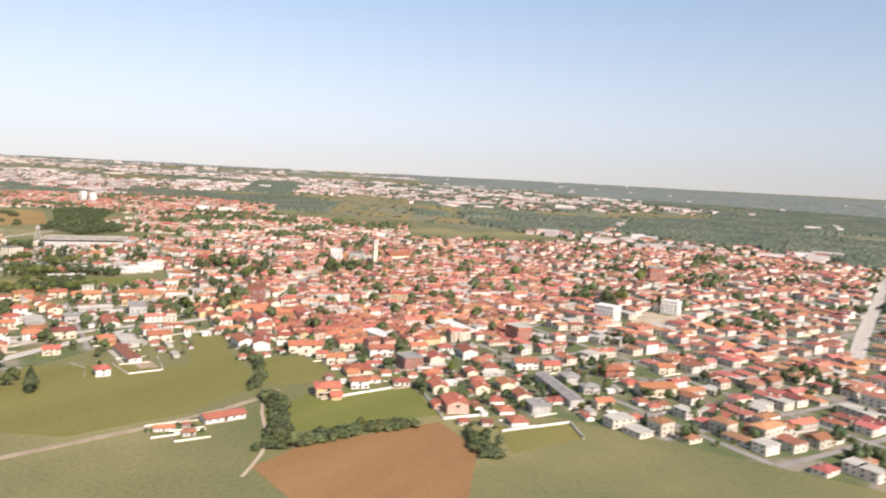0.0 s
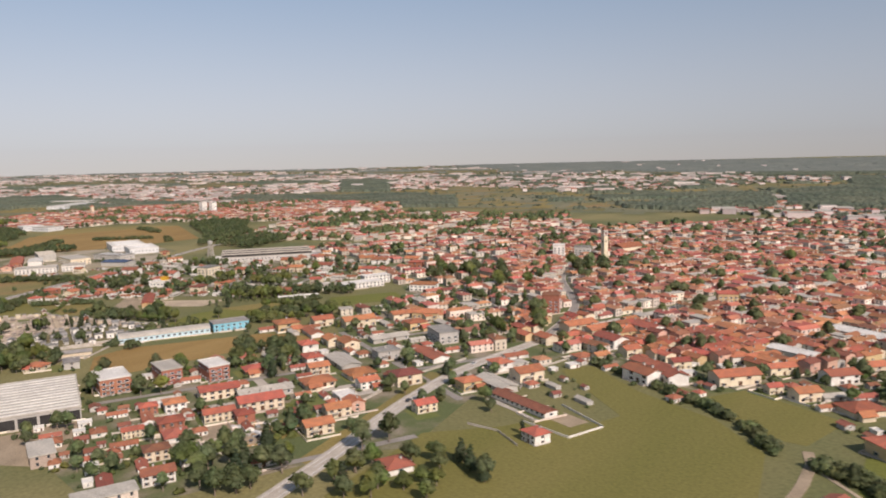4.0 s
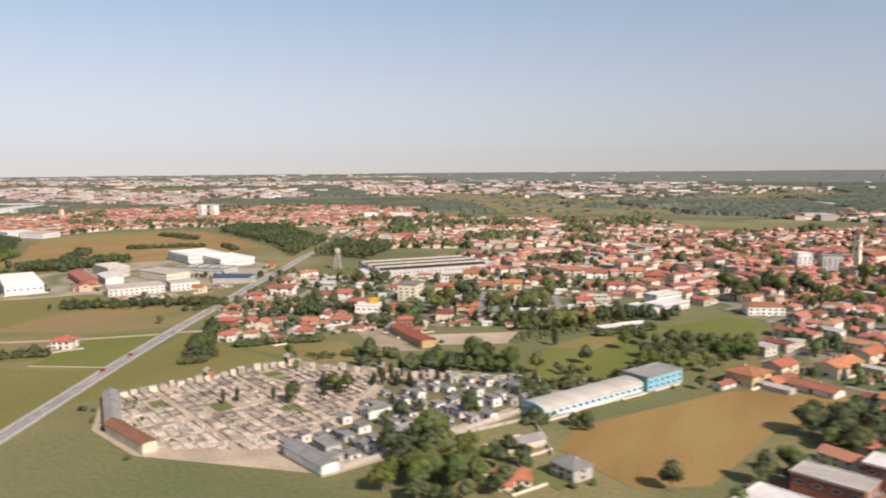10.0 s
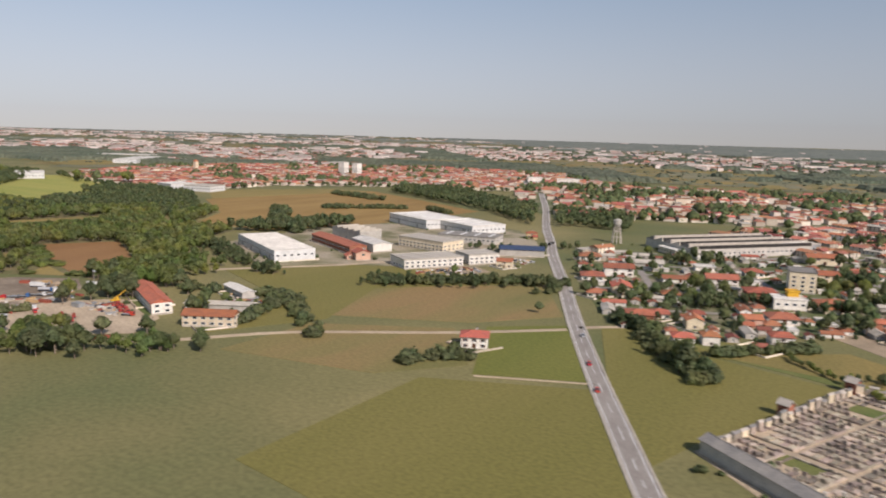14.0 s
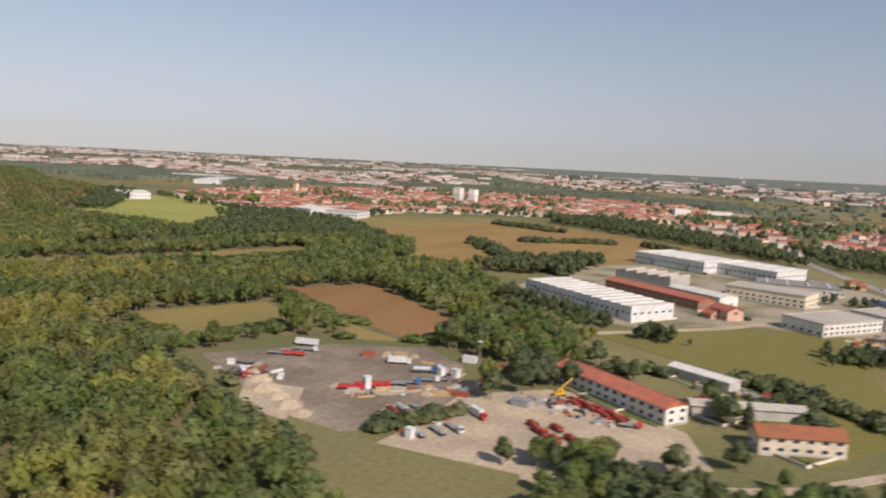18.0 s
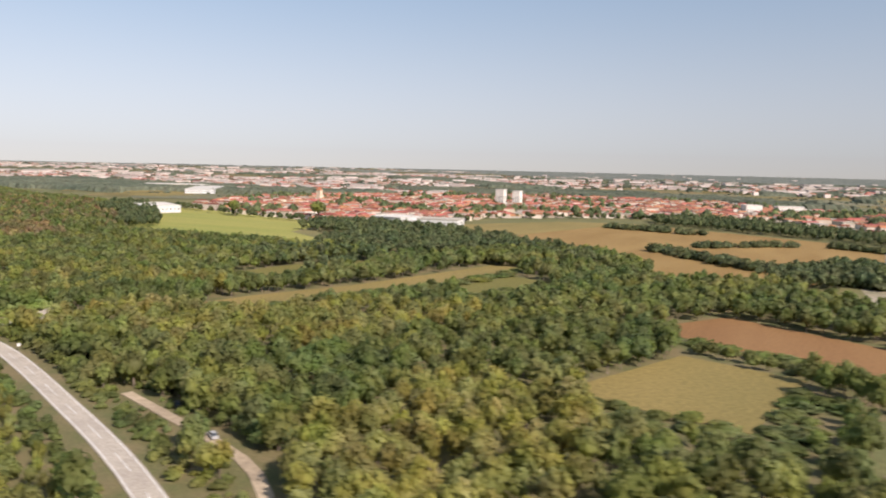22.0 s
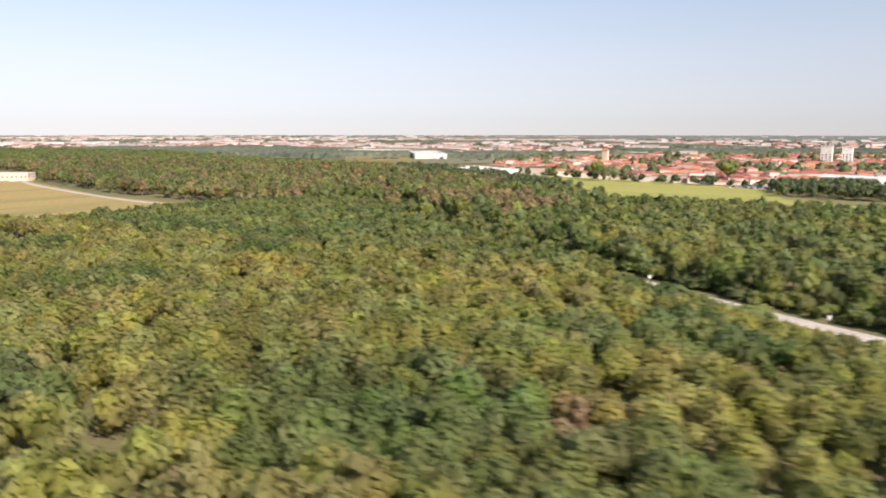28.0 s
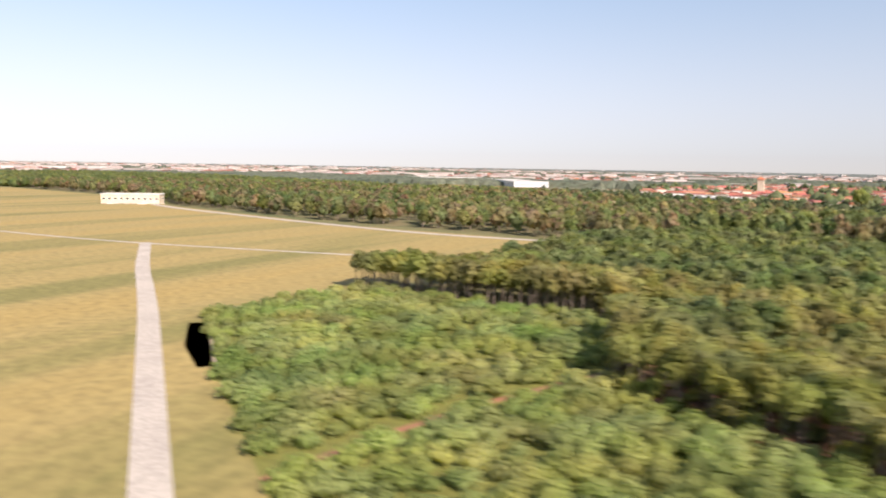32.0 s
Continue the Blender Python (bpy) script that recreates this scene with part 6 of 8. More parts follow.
verge += scatter([(-925, 94), (-905, 104), (-872, 90), (-838, 66), (-820, 40), (-850, 58), (-890, 76), (-925, 90)], 2.6, 0.9, [], [(WOOD_ROAD, 3.8), (WOOD_LANE, 1.8)])
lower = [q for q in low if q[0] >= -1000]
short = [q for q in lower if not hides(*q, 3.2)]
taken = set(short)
thicket("woodland", sized(short, 2.2, 3.3, (1.1, 1.5)), WOOD_FAR, "leaf_mixed", "low trees kept below the view of open fields", "woods", 0.015)
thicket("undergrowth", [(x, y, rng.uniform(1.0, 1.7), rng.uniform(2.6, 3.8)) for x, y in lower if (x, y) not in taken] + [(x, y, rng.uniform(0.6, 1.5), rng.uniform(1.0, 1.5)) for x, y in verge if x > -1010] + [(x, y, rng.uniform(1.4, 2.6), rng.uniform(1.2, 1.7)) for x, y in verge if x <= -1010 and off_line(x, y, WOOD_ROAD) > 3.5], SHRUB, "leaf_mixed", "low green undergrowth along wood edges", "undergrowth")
edge = []
for p, q in zip(smooth_line(WOOD_ROAD[2:10], 1.6), smooth_line(WOOD_ROAD[2:10], 1.6)[1:]):
    d = (Vector(q) - Vector(p)).normalized()
    for off_way in (4.4, 5.6, 6.8, 8.2):
        u = off_way + rng.uniform(-0.6, 0.6)
        e = (p[0] - d.y * u, p[1] + d.x * u)
        if not inside(*e, RAIL_CLEAR) and not inside(*e, [(-960, 100), (-936, 96), (-930, 124), (-962, 128)]) and off_line(*e, WOOD_LANE) > 1.9 and rng.random() < 0.6:
            edge.append((*e, min(rng.uniform(1.4, 3.6), 0.6 + 0.42 * u), rng.uniform(1.0, 1.35)))
edge += [(x, y, rng.uniform(2.4, 4.0), rng.uniform(1.0, 1.3)) for x, y in scatter([(-905, 97), (-882, 87.5), (-858, 79.5), (-846, 74), (-842, 80), (-862, 88), (-884, 96), (-900, 104)], 2.4, 0.9, [], [(WOOD_LANE, 1.6), (WOOD_ROAD, 3.8)])]
thicket("woodland", edge, WOOD_FAR, "leaf_mixed", "low green trees along the road through the woods", "woods")
near, mid = [s for s in spots if s[1] < 165 and math.hypot(s[0] + 938, s[1] - 111) > 9], [s for s in spots if s[1] >= 165]
warm = [s for s in near if noise.noise((s[0] * 0.02, s[1] * 0.02, 3)) > 0.12]
cool = [s for s in near if s not in warm]
thicket("woodland", sized(warm, 4.0, 6.3, (0.85, 1.15)), WOOD, "leaf_yellowish", "broadleaf wood turning yellow-green", "woods", 0.018)
thicket("woodland", sized(cool, 4.0, 6.6, (0.85, 1.15)), WOOD, "leaf_mixed", "dense green broadleaf wood", "woods", 0.018)
west = [s for s in mid if s[0] < -1085]
mid = [s for s in mid if s[0] >= -1085]
autumn = [s for s in west if noise.noise((s[0] * 0.03, s[1] * 0.03, 14)) + 0.5 * noise.noise((s[0] * 0.15, s[1] * 0.15, 4)) > 0.0]
west = [s for s in west if s not in autumn]
thicket("woodland", sized(mid, 3.9, 6.0, (0.95, 1.25)), WOOD_FAR, "leaf_mixed", "green broadleaf wood further off", "woods", 0.015)
thicket("woodland", sized(autumn, 5.0, 7.4, (0.8, 1.05)), WOOD_FAR, "leaf_brown", "tall trees turning brown beyond the road", "woods", 0.015)
thicket("woodland", sized(west, 5.0, 7.6, (0.8, 1.05)), WOOD_FAR, "leaf_mixed", "tall green trees beyond the road", "woods", 0.015)
spots = scatter(SCRUB, 2.8, 0.97, [RAIL_CLEAR, YOUNG, ROW_STRIP, FIELDS["airfield_grass"]], ROADS_OFF)
near = [s for s in spots if s[1] < 86]
rusty = [s for s in near if noise.noise((s[0] * 0.09, s[1] * 0.09, 11)) > 0.5]
thicket("scrub_wood", sized(rusty, 2.8, 4.0, (0.95, 1.2), WOOD_ROAD), WOOD, "leaf_brown", "low reddish-brown trees below the road", "woods")
near = [s for s in near if s not in rusty]
warm = [s for s in near if noise.noise((s[0] * 0.025, s[1] * 0.025, 7)) > -0.3]
cool = [s for s in near if s not in warm]
thicket("scrub_wood", sized(warm, 2.5, 4.6, (0.95, 1.25), WOOD_ROAD), WOOD_NEAR, "leaf_yellowish", "low yellow-green wood below the road", "woods")
thicket("scrub_wood", sized(cool, 2.6, 5.0, (0.9, 1.2), WOOD_ROAD), WOOD_NEAR, "leaf_mixed", "low green wood below the road", "woods")
middle = [s for s in spots if 86 <= s[1] < 125]
warm = [s for s in middle if noise.noise((s[0] * 0.03, s[1] * 0.03, 9)) > -0.3]
thicket("scrub_wood", sized(warm, 2.6, 4.6, (1.0, 1.3), WOOD_ROAD), WOOD, "leaf_yellowish", "low yellow-green wood near the airfield", "woods")
thicket("scrub_wood", sized([s for s in middle if s not in warm], 2.6, 4.8, (1.0, 1.3), WOOD_ROAD), WOOD, "leaf_mixed", "low green wood near the airfield", "woods")
thicket("scrub_wood", sized([s for s in spots if s[1] >= 125], 2.6, 4.6, (1.1, 1.4), WOOD_ROAD), WOOD_FAR, "leaf_mixed", "low green wood up to the road", "woods")
spots = scatter(WOODS["airfield"], 5.0, 0.95, off, ROADS_OFF)
deep = [s for s in spots if s[1] > 400 or s[0] < -1600]
thicket("woodland", sized(deep, 4.5, 6.5, (1.2, 1.6)), COARSE, "leaf_mixed", "deep green wood behind the airfield", "woods")
spots = [s for s in spots if not (s[1] > 400 or s[0] < -1600)]
thicket("woodland", sized([s for s in spots if rng.random() < 0.5], 4.2, 6.6, (0.95, 1.25)), WOOD_FAR, "leaf_brown", "wood of brownish late-summer trees", "woods", 0.015)
thicket("woodland", sized([s for s in spots if rng.random() < 0.62], 4.2, 6.6, (0.95, 1.25)), WOOD_FAR, "leaf_mixed", "green wood behind the airfield", "woods", 0.015)
banks = [(x, y) for x, y in scatter([(-966, 44), (-932, 44), (-932, 122), (-966, 130)], 1.7, 0.95, [RAIL_CUT], [(WOOD_ROAD, 3.4)])]
thicket("scrub", [(x, y, min(rng.uniform(1.5, 2.7) if x < -952 else rng.uniform(0.5, 1.0), 0.3 + 0.22 * off_line(x, y, WOOD_ROAD)), rng.uniform(0.9, 1.3)) for x, y in banks], SHRUB, "leaf_bright", "bright green scrub beside the railway cutting", "scrub")
side = thicket("scrub", [(-951.5 + rng.normal(0, 0.15), rng.uniform(20, 119), rng.uniform(1.0, 1.8), rng.uniform(0.6, 0.9)) for i in range(170)], SHRUB, "leaf_bright", "green scrub on the banks of the cutting", "scrub")
side.location.z = -1.6
side = thicket("scrub", [(rng.choice([-952.0, -951.5, -944.4, -943.7]) + rng.normal(0, 0.15), rng.uniform(40, 87), rng.uniform(0.9, 2.0), rng.uniform(0.8, 1.15)) for i in range(420)], SHRUB, "leaf_mixed", "green bushes on both banks of the cutting", "scrub")
side.location.z = -1.3
spots = scatter(YOUNG, 1.95, 0.97, [ROW_STRIP, FIELDS["airfield_grass"]], [(WOOD_TRACK, 1.25)], 0.3)
g = Geo()
strip(g, smooth_line(WOOD_TRACK, 2.0), -0.32, 0.32, 0.06, thick=0.06)
tagged(new("track", g.mesh("track", "leaf_litter")), "narrow reddish track between young trees", "track", kind="structure")
flat("gravel_edge", [(-1197.5, 73.2), (-1189.8, 65.8), (-1182.6, 60.8), (-1181.6, 62.2), (-1188.3, 68), (-1196, 74.9)], 0.1, "gravel", "pale gravel edge beside young trees", "ground")
flat("plantation_ground", YOUNG, 0.03, "lush_crop", "green undergrowth between young trees", "ground")
thicket("plantation", sized(spots, 0.9, 1.5, (0.9, 1.3)), BUSHY, "leaf_bright", "plantation of young bright green trees", "plantation")
spots = [(x, y) for i in range(5) for x, y in ((-1197 + 37 * k / 34 + rng.normal(0, 0.15), 103.5 + i * 1.6 - 1.5 * math.sin(k / 10) + rng.normal(0, 0.2)) for k in range(35))]
thicket("tree_row", sized(spots, 4.2, 5.6, (1.0, 1.3)), SLIM, "leaf_yellowish", "dense row of slim bare-stemmed trees", "tree row", 0.014)
flat("row_floor", ROW_STRIP, 0.06, "leaf_litter", "reddish leaf litter under slim trees", "ground")
spots = scatter(ROW_STRIP, 1.45, 0.95)
thicket("undergrowth", [(x, y, rng.uniform(0.7, 1.7), rng.uniform(0.9, 1.4)) for x, y in spots if x < -1122 and rng.random() < 0.55], SHRUB, "leaf_yellowish", "low bushes among slim trees", "undergrowth")
thicket("tree_row", sized([s for s in spots if s[0] < -1122 or rng.random() < 0.6], 3.6, 5.0, (1.0, 1.4)), SLIM, "leaf_yellowish", "row of slim bare-stemmed trees", "tree row", 0.014)
hedges = []
for line, width, n, high in (([(-856, 352), (-846, 346), (-807, 308), (-769, 283)], 5.0, 120, 4.2), ([(-840, 382), (-815, 406), (-800, 416)], 4.0, 60, 3.4), ([(-905, 470), (-856, 457)], 5.0, 60, 4.0), ([(-782, 423), (-761, 410)], 4.0, 30, 3.6)):
    line = smooth_line(line, 2.0)
    for i in range(n):
        p = line[int(rng.integers(0, len(line)))]
        hedges.append((p[0] + rng.normal(0, width * 0.4), p[1] + rng.normal(0, width * 0.4), high * rng.uniform(0.6, 1.1), rng.uniform(1.0, 1.4)))
for line, width, n in (([(-247, 246), (-216, 229), (-194, 216), (-176, 197)], 1.6, 70), ([(-164, 194), (-149, 183), (-134.6, 168.6)], 3.0, 100), ([(-133, 161), (-128, 169), (-123.5, 181), (-119, 193), (-112.6, 204)], 2.6, 120), ([(-572, 210), (-566, 204), (-553, 186), (-537, 167)], 3.4, 150), ([(-541, 190), (-522, 208)], 1.2, 40), ([(-658, 208), (-612, 246), (-604, 228)], 4.0, 90), ([(-668, 170), (-640, 150), (-630, 144)], 3.0, 40), ([(-600, 138), (-591, 150)], 2.5, 25), ([(-700, 160), (-668, 168), (-655, 140)], 3.5, 50), ([(-420, 165), (-440, 195)], 3.0, 40), ([(-432, 188), (-412, 218), (-412, 255)], 4.0, 70), ([(-437, 261), (-424, 280)], 1.2, 44), ([(-776, 100), (-750, 88), (-720, 80)], 4.0, 60), ([(-716.5, 96), (-711, 112)], 0.8, 40), ([(-92, 208), (-86, 202), (-80, 199)], 2.5, 44), ([(-500, 196), (-488, 202)], 3.0, 14)):
    line = smooth_line(line, 2.0)
    for i in range(n):
        p = line[int(rng.integers(0, len(line)))]
        hedges.append((p[0] + rng.normal(0, width * 0.5), p[1] + rng.normal(0, width * 0.5), rng.uniform(1.6, 3.4), rng.uniform(0.9, 1.3)))
belt = []
for line, width, n, low, high in (([(-662, 206), (-640, 222), (-612, 244)], 6.0, 170, 1.8, 3.8), ([(-770, 226), (-720, 202), (-700, 196)], 5.0, 120, 2.0, 4.6), ([(-572, 210), (-560, 196), (-540, 170)], 3.5, 70, 2.4, 4.4), ([(-566, 238), (-540, 262), (-520, 262)], 6.0, 60, 3.0, 5.2), ([(-470, 262), (-440, 290), (-420, 300)], 6.0, 60, 3.5, 6.0), ([(-690, 290), (-660, 304), (-640, 330)], 4.0, 50, 2.0, 4.0)):
    line = smooth_line(line, 2.0)
    for i in range(n):
        p = line[int(rng.integers(0, len(line)))]
        q = (p[0] + rng.normal(0, width * 0.5), p[1] + rng.normal(0, width * 0.5))
        if clear(*q, 0.8) and all(off_line(*q, l) > 3.2 for l in (WEST_ROAD, WORKS_ROAD, LANE_WEST)):
            belt.append((*q, rng.uniform(low, high), rng.uniform(0.85, 1.15)))
thicket("tree_belt", belt, WOOD_FAR, "leaf_green", "belts of green trees between fields and works", "trees", 0.02)
copse = scatter([(-777, 214), (-752, 204), (-719, 193), (-713, 182), (-726, 156), (-745, 154), (-752, 172), (-766, 198)], 4.2, 0.95, FIELD_POLYS + [YARD], [(WORKS_ROAD, 4.0)])
thicket("woodland", sized(copse, 2.8, 4.6, (1.0, 1.3)), WOOD_FAR, "leaf_mixed", "young green wood below the warehouses", "woods", 0.015)
copse = scatter([(-916, 262), (-902, 300), (-868, 315), (-839, 274), (-842, 258), (-866, 290), (-890, 262)], 3.4, 0.95, [], [])
thicket("woodland", sized(copse, 4.0, 5.8, (0.95, 1.25)), WOOD_FAR, "leaf_mixed", "belt of green trees before the maize field", "woods")
thicket("hedge", hedges, SHRUB, "leaf_green", "green hedges and bushes along field edges", "hedge")
belts = scatter([(-985, 228), (-962, 262), (-936, 252), (-932, 205), (-962, 208)], 4.6, 0.95, [FIELDS["wood_meadow"]])
for poly, step in (([(-860, 268), (-868, 300), (-945, 362), (-1000, 330), (-985, 270), (-930, 262), (-900, 300)], 6.5), ([(-1000, 330), (-1040, 330), (-1055, 372), (-1030, 388), (-960, 372)], 7.0), ([(-775, 460), (-700, 400), (-640, 410), (-660, 470), (-760, 500), (-860, 580), (-900, 560), (-890, 520)], 7.5), ([(-800, 262), (-765, 282), (-768, 330), (-780, 330), (-800, 292)], 6.0), ([(-1290, 420), (-1240, 365), (-1180, 335), (-1130, 290), (-1110, 300), (-1200, 380), (-1260, 425)], 6.5)):
    belts += scatter(poly, step * 0.66, 0.95, [], WAYS)
thicket("woodland", sized(belts, 4.4, 6.4, (0.95, 1.25)), WOOD_FAR, "leaf_green", "dark green copses between the fields", "woods")
thicket("far_trees", far, COARSE, "far_wood", "scattered distant trees and hedges", "trees")
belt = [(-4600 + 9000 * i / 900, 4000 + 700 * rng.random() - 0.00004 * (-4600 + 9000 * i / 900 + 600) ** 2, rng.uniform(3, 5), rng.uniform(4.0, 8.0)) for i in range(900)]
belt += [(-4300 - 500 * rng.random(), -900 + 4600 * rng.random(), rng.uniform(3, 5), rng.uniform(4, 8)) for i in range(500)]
thicket("far_woodland", belt, COARSE, "far_wood_hazed", "woods along the horizon", "woods")

# ---- trees that can be told apart ----
TREES = {}
for i in range(4):
    v, q = FINE[i]
    TREES["round", i] = soup("crown", v, q, ["leaf_green" if i < 3 else "leaf_mixed"])
for i in range(3):
    TREES["cone", i] = soup("crown", *FINE_CONE[i], ["leaf_dark"])
    TREES["column", i] = soup("crown", *FINE_COLUMN[i], ["leaf_dark"])
g = Geo().tube((0, 0, 0), (0.01, 0, 0.42), 0.028, 0.018, 6)
for a in range(4):
    g.tube((0, 0, 0.32), (0.2 * math.cos(a * 1.6), 0.2 * math.sin(a * 1.6), 0.6), 0.014, 0.006, 4)
TRUNK = g.mesh("trunk", "bark")
TREE_LABEL = {"round": "broadleaf tree with dense green crown", "cone": "dark green conifer with pointed crown", "column": "slender dark green columnar tree"}


def tree(kind, x, y, h, wide=1.0):
    m = turn(x, y, rng.uniform(0, 360)) @ Matrix.Diagonal((h * wide, h * wide, h, 1))
    r = root("tree", m, TREE_LABEL[kind], "tree", "garden and street trees")
    part("trunk", TRUNK, r)
    part("crown", TREES[kind, int(rng.integers(0, 3 if kind != "round" else 4))], r)


for kind, x, y, h in (("round", -261, 142, 8), ("round", -259, 150, 8), ("cone", -283, 130, 8), ("round", -267, 121, 7), ("cone", -272, 112, 9), ("cone", -236, 150, 7), ("cone", -231, 147, 7.5), ("cone", -225, 144, 6), ("round", -241, 147, 5), ("round", -253, 131, 6), ("cone", -250, 124, 7), ("round", -243, 128, 6), ("round", -283, 112, 7), ("cone", -277, 118, 9), ("round", -290, 122, 6.5), ("round", -297, 116, 6), ("round", -335, 174, 7), ("cone", -331, 172, 8), ("round", -364, 187, 8), ("round", -358, 184, 8), ("round", -352, 194, 7), ("cone", -346, 190, 7), ("round", -370, 153, 7), ("round", -366, 160, 6), ("round", -385, 142, 6), ("round", -365, 127, 7.5), ("round", -372, 133, 7), ("round", -352, 136, 6.5), ("round", -347, 140, 6), ("round", -293, 283, 8), ("round", -288, 276, 8), ("round", -293, 248, 7), ("column", -233.5, 174, 4.6), ("round", -340, 186, 7), ("cone", -283, 206, 6), ("round", -288, 184, 5.5), ("round", -256, 190, 5), ("round", -250, 184, 4), ("round", -404, 352, 10), ("round", -395, 382, 11), ("round", -400, 366, 10), ("round", -390, 370, 11), ("round", -412, 372, 10), ("round", -384, 395, 10), ("round", -304, 300, 9), ("round", -299, 262, 8), ("round", -340, 444, 9), ("round", -356, 434, 10), ("round", -348, 438, 9), ("round", -275, 485, 9), ("round", -247, 517, 9), ("round", -167, 560, 12), ("round", -143, 446, 10), ("round", -150, 455, 11), ("round", -146, 470, 10), ("round", -169, 272, 7), ("round", -544, 173, 7.5), ("round", -546, 176, 6), ("round", -492, 197, 6), ("round", -494, 200, 6), ("column", -474, 187, 5.5), ("column", -470, 188, 6), ("column", -479, 184, 5), ("column", -499, 141, 4.6), ("column", -497, 144, 4.4), ("column", -484, 163, 5), ("column", -481, 165, 5.4), ("cone", -486, 166, 5), ("round", -463, 212, 7), ("round", -456, 208, 7), ("round", -446, 205, 7), ("round", -438, 205, 6.5), ("round", -451, 152, 5), ("round", -435, 138, 9), ("round", -430, 132, 8), ("round", -440, 130, 8), ("round", -437, 161, 6), ("round", -424, 246, 6), ("round", -429, 222, 6), ("column", -446, 240, 7), ("round", -517, 234, 6), ("round", -512, 236, 6), ("round", -647, 237, 4), ("round", -596, 203, 3.5), ("round", -592, 149, 4), ("round", -711, 123, 6), ("round", -714, 127, 6.5), ("round", -708, 130, 6), ("round", -713, 162, 7), ("round", -705, 160, 6), ("round", -694, 154, 5), ("round", -738, 150, 7), ("round", -732, 154, 7), ("round", -681, 106, 5), ("round", -694, 97, 4.5), ("round", -687, 100, 4.6), ("round", -672, 110, 5), ("round", -665, 118, 5), ("round", -671, 137, 6), ("cone", -668, 139, 6.5), ("round", -676, 146, 6), ("round", -595, 236, 5), ("round", -566, 262, 7), ("round", -560, 256, 7), ("round", -556, 262, 6), ("round", -551, 272, 7), ("round", -508, 268, 8), ("round", -498, 276, 8), ("round", -690, 286, 4), ("cone", -688, 290, 4.5), ("round", -484, 151, 5.5), ("round", -480, 163, 5), ("round", -477, 165, 5.5), ("column", -472, 179, 6), ("round", -470, 186, 6), ("round", -466, 191, 6.5), ("round", -461, 194, 6.5), ("round", -457, 204, 7), ("column", -490, 150, 4), ("round", -452, 147, 4), ("round", -449, 157, 4.2), ("cone", -459, 160, 4), ("round", -442, 170, 4.4), ("round", -401, 356, 9), ("round", -395, 371, 9), ("round", -383, 366, 8), ("round", -380, 390, 9), ("round", -368, 366, 8), ("round", -358, 354, 8), ("round", -349, 368, 8), ("round", -344, 316, 7), ("round", -342, 416, 10), ("round", -337, 420, 9), ("round", -330, 424, 11), ("round", -324, 438, 10), ("round", -158, 189, 4.5), ("round", -138, 170, 5), ("round", -133, 167, 4.5), ("round", -126, 166, 5), ("round", -122, 191, 4), ("round", -87, 207, 4.5), ("round", -82, 206, 4), ("round", -1076, 398, 12), ("round", -1140, 392, 10)):
    tree(kind, x, y, h, rng.uniform(0.9, 1.15))
town_trees = [(x, y) for x, y in scatter(TOWN_A, 8.0, 0.5, FIELD_POLYS + [OLD_TOWN, PLACED], WAYS, 0.45, 40) + scatter(TOWN_W, 9.0, 0.6, FIELD_POLYS, WAYS, 0.45) if clear(x, y, 1.0)]
town_trees.sort(key=lambda p: p[1])
for x, y in town_trees[:200]:
    u = rng.random()
    tree("round" if u < 0.72 else "cone" if u < 0.9 else "column", x, y, rng.uniform(2.6, 5.2))
HOMES = {}
for x, y in near_spots:
    HOMES.setdefault((int(x // 12), int(y // 12)), []).append((x, y))


def between(x, y, r):
    i, j = int(x // 12), int(y // 12)
    return all((x - a) ** 2 + (y - b) ** 2 > r * r for p in (i - 1, i, i + 1) for q in (j - 1, j, j + 1) for a, b in HOMES.get((p, q), ()))


gardens = [(x, y) for x, y in scatter(TOWN_A, 3.7, 0.85, KEEP_OFF + [OLD_TOWN], [(l, 2.6) for l, w in WAYS], 0.45, 20) + scatter(TOWN_W, 3.7, 0.85, KEEP_OFF, [(l, 2.6) for l, w in WAYS], 0.45, 20) if y < 300 and clear(x, y, 0.8) and noise.noise((x * 0.045, y * 0.045, 4)) > 0.08]
near = [p for p in gardens if not any(inside(*p, q) for q in (PLACED, PLACED_EAST, PLACED_WEST)) or noise.noise((p[0] * 0.05, p[1] * 0.05, 23)) > -0.08]
gardens = [(x, y) for x, y in scatter(TOWN_A, 4.6, 0.8, KEEP_OFF + [OLD_TOWN], [(l, w * 0.45) for l, w in WAYS], 0.45, 20) + scatter(TOWN_W, 4.6, 0.8, KEEP_OFF, [(l, w * 0.45) for l, w in WAYS], 0.45, 20) if y >= 300 and between(x, y, 3.2) and free(x, y, 0.6) and noise.noise((x * 0.026, y * 0.026, 4)) > 0.27]
thicket("garden_trees", [(x, y, rng.uniform(2.2, 5.6), rng.uniform(0.85, 1.15)) for x, y in near if rng.random() < 0.55], MIDDLE, "leaf_green", "green garden trees and shrubs between houses", "trees", 0.02)
thicket("garden_trees", [(x, y, rng.uniform(0.9, 2.2), rng.uniform(0.9, 1.3)) for x, y in near if rng.random() < 0.4], SHRUB, "leaf_mixed", "lighter garden shrubs between houses", "trees")
thicket("garden_trees", [(x, y, rng.uniform(3.0, 6.5), rng.uniform(0.8, 1.1)) for x, y in gardens if y >= 300 and rng.random() < 0.8], WOOD_FAR, "leaf_green", "green garden trees among suburban houses", "trees")
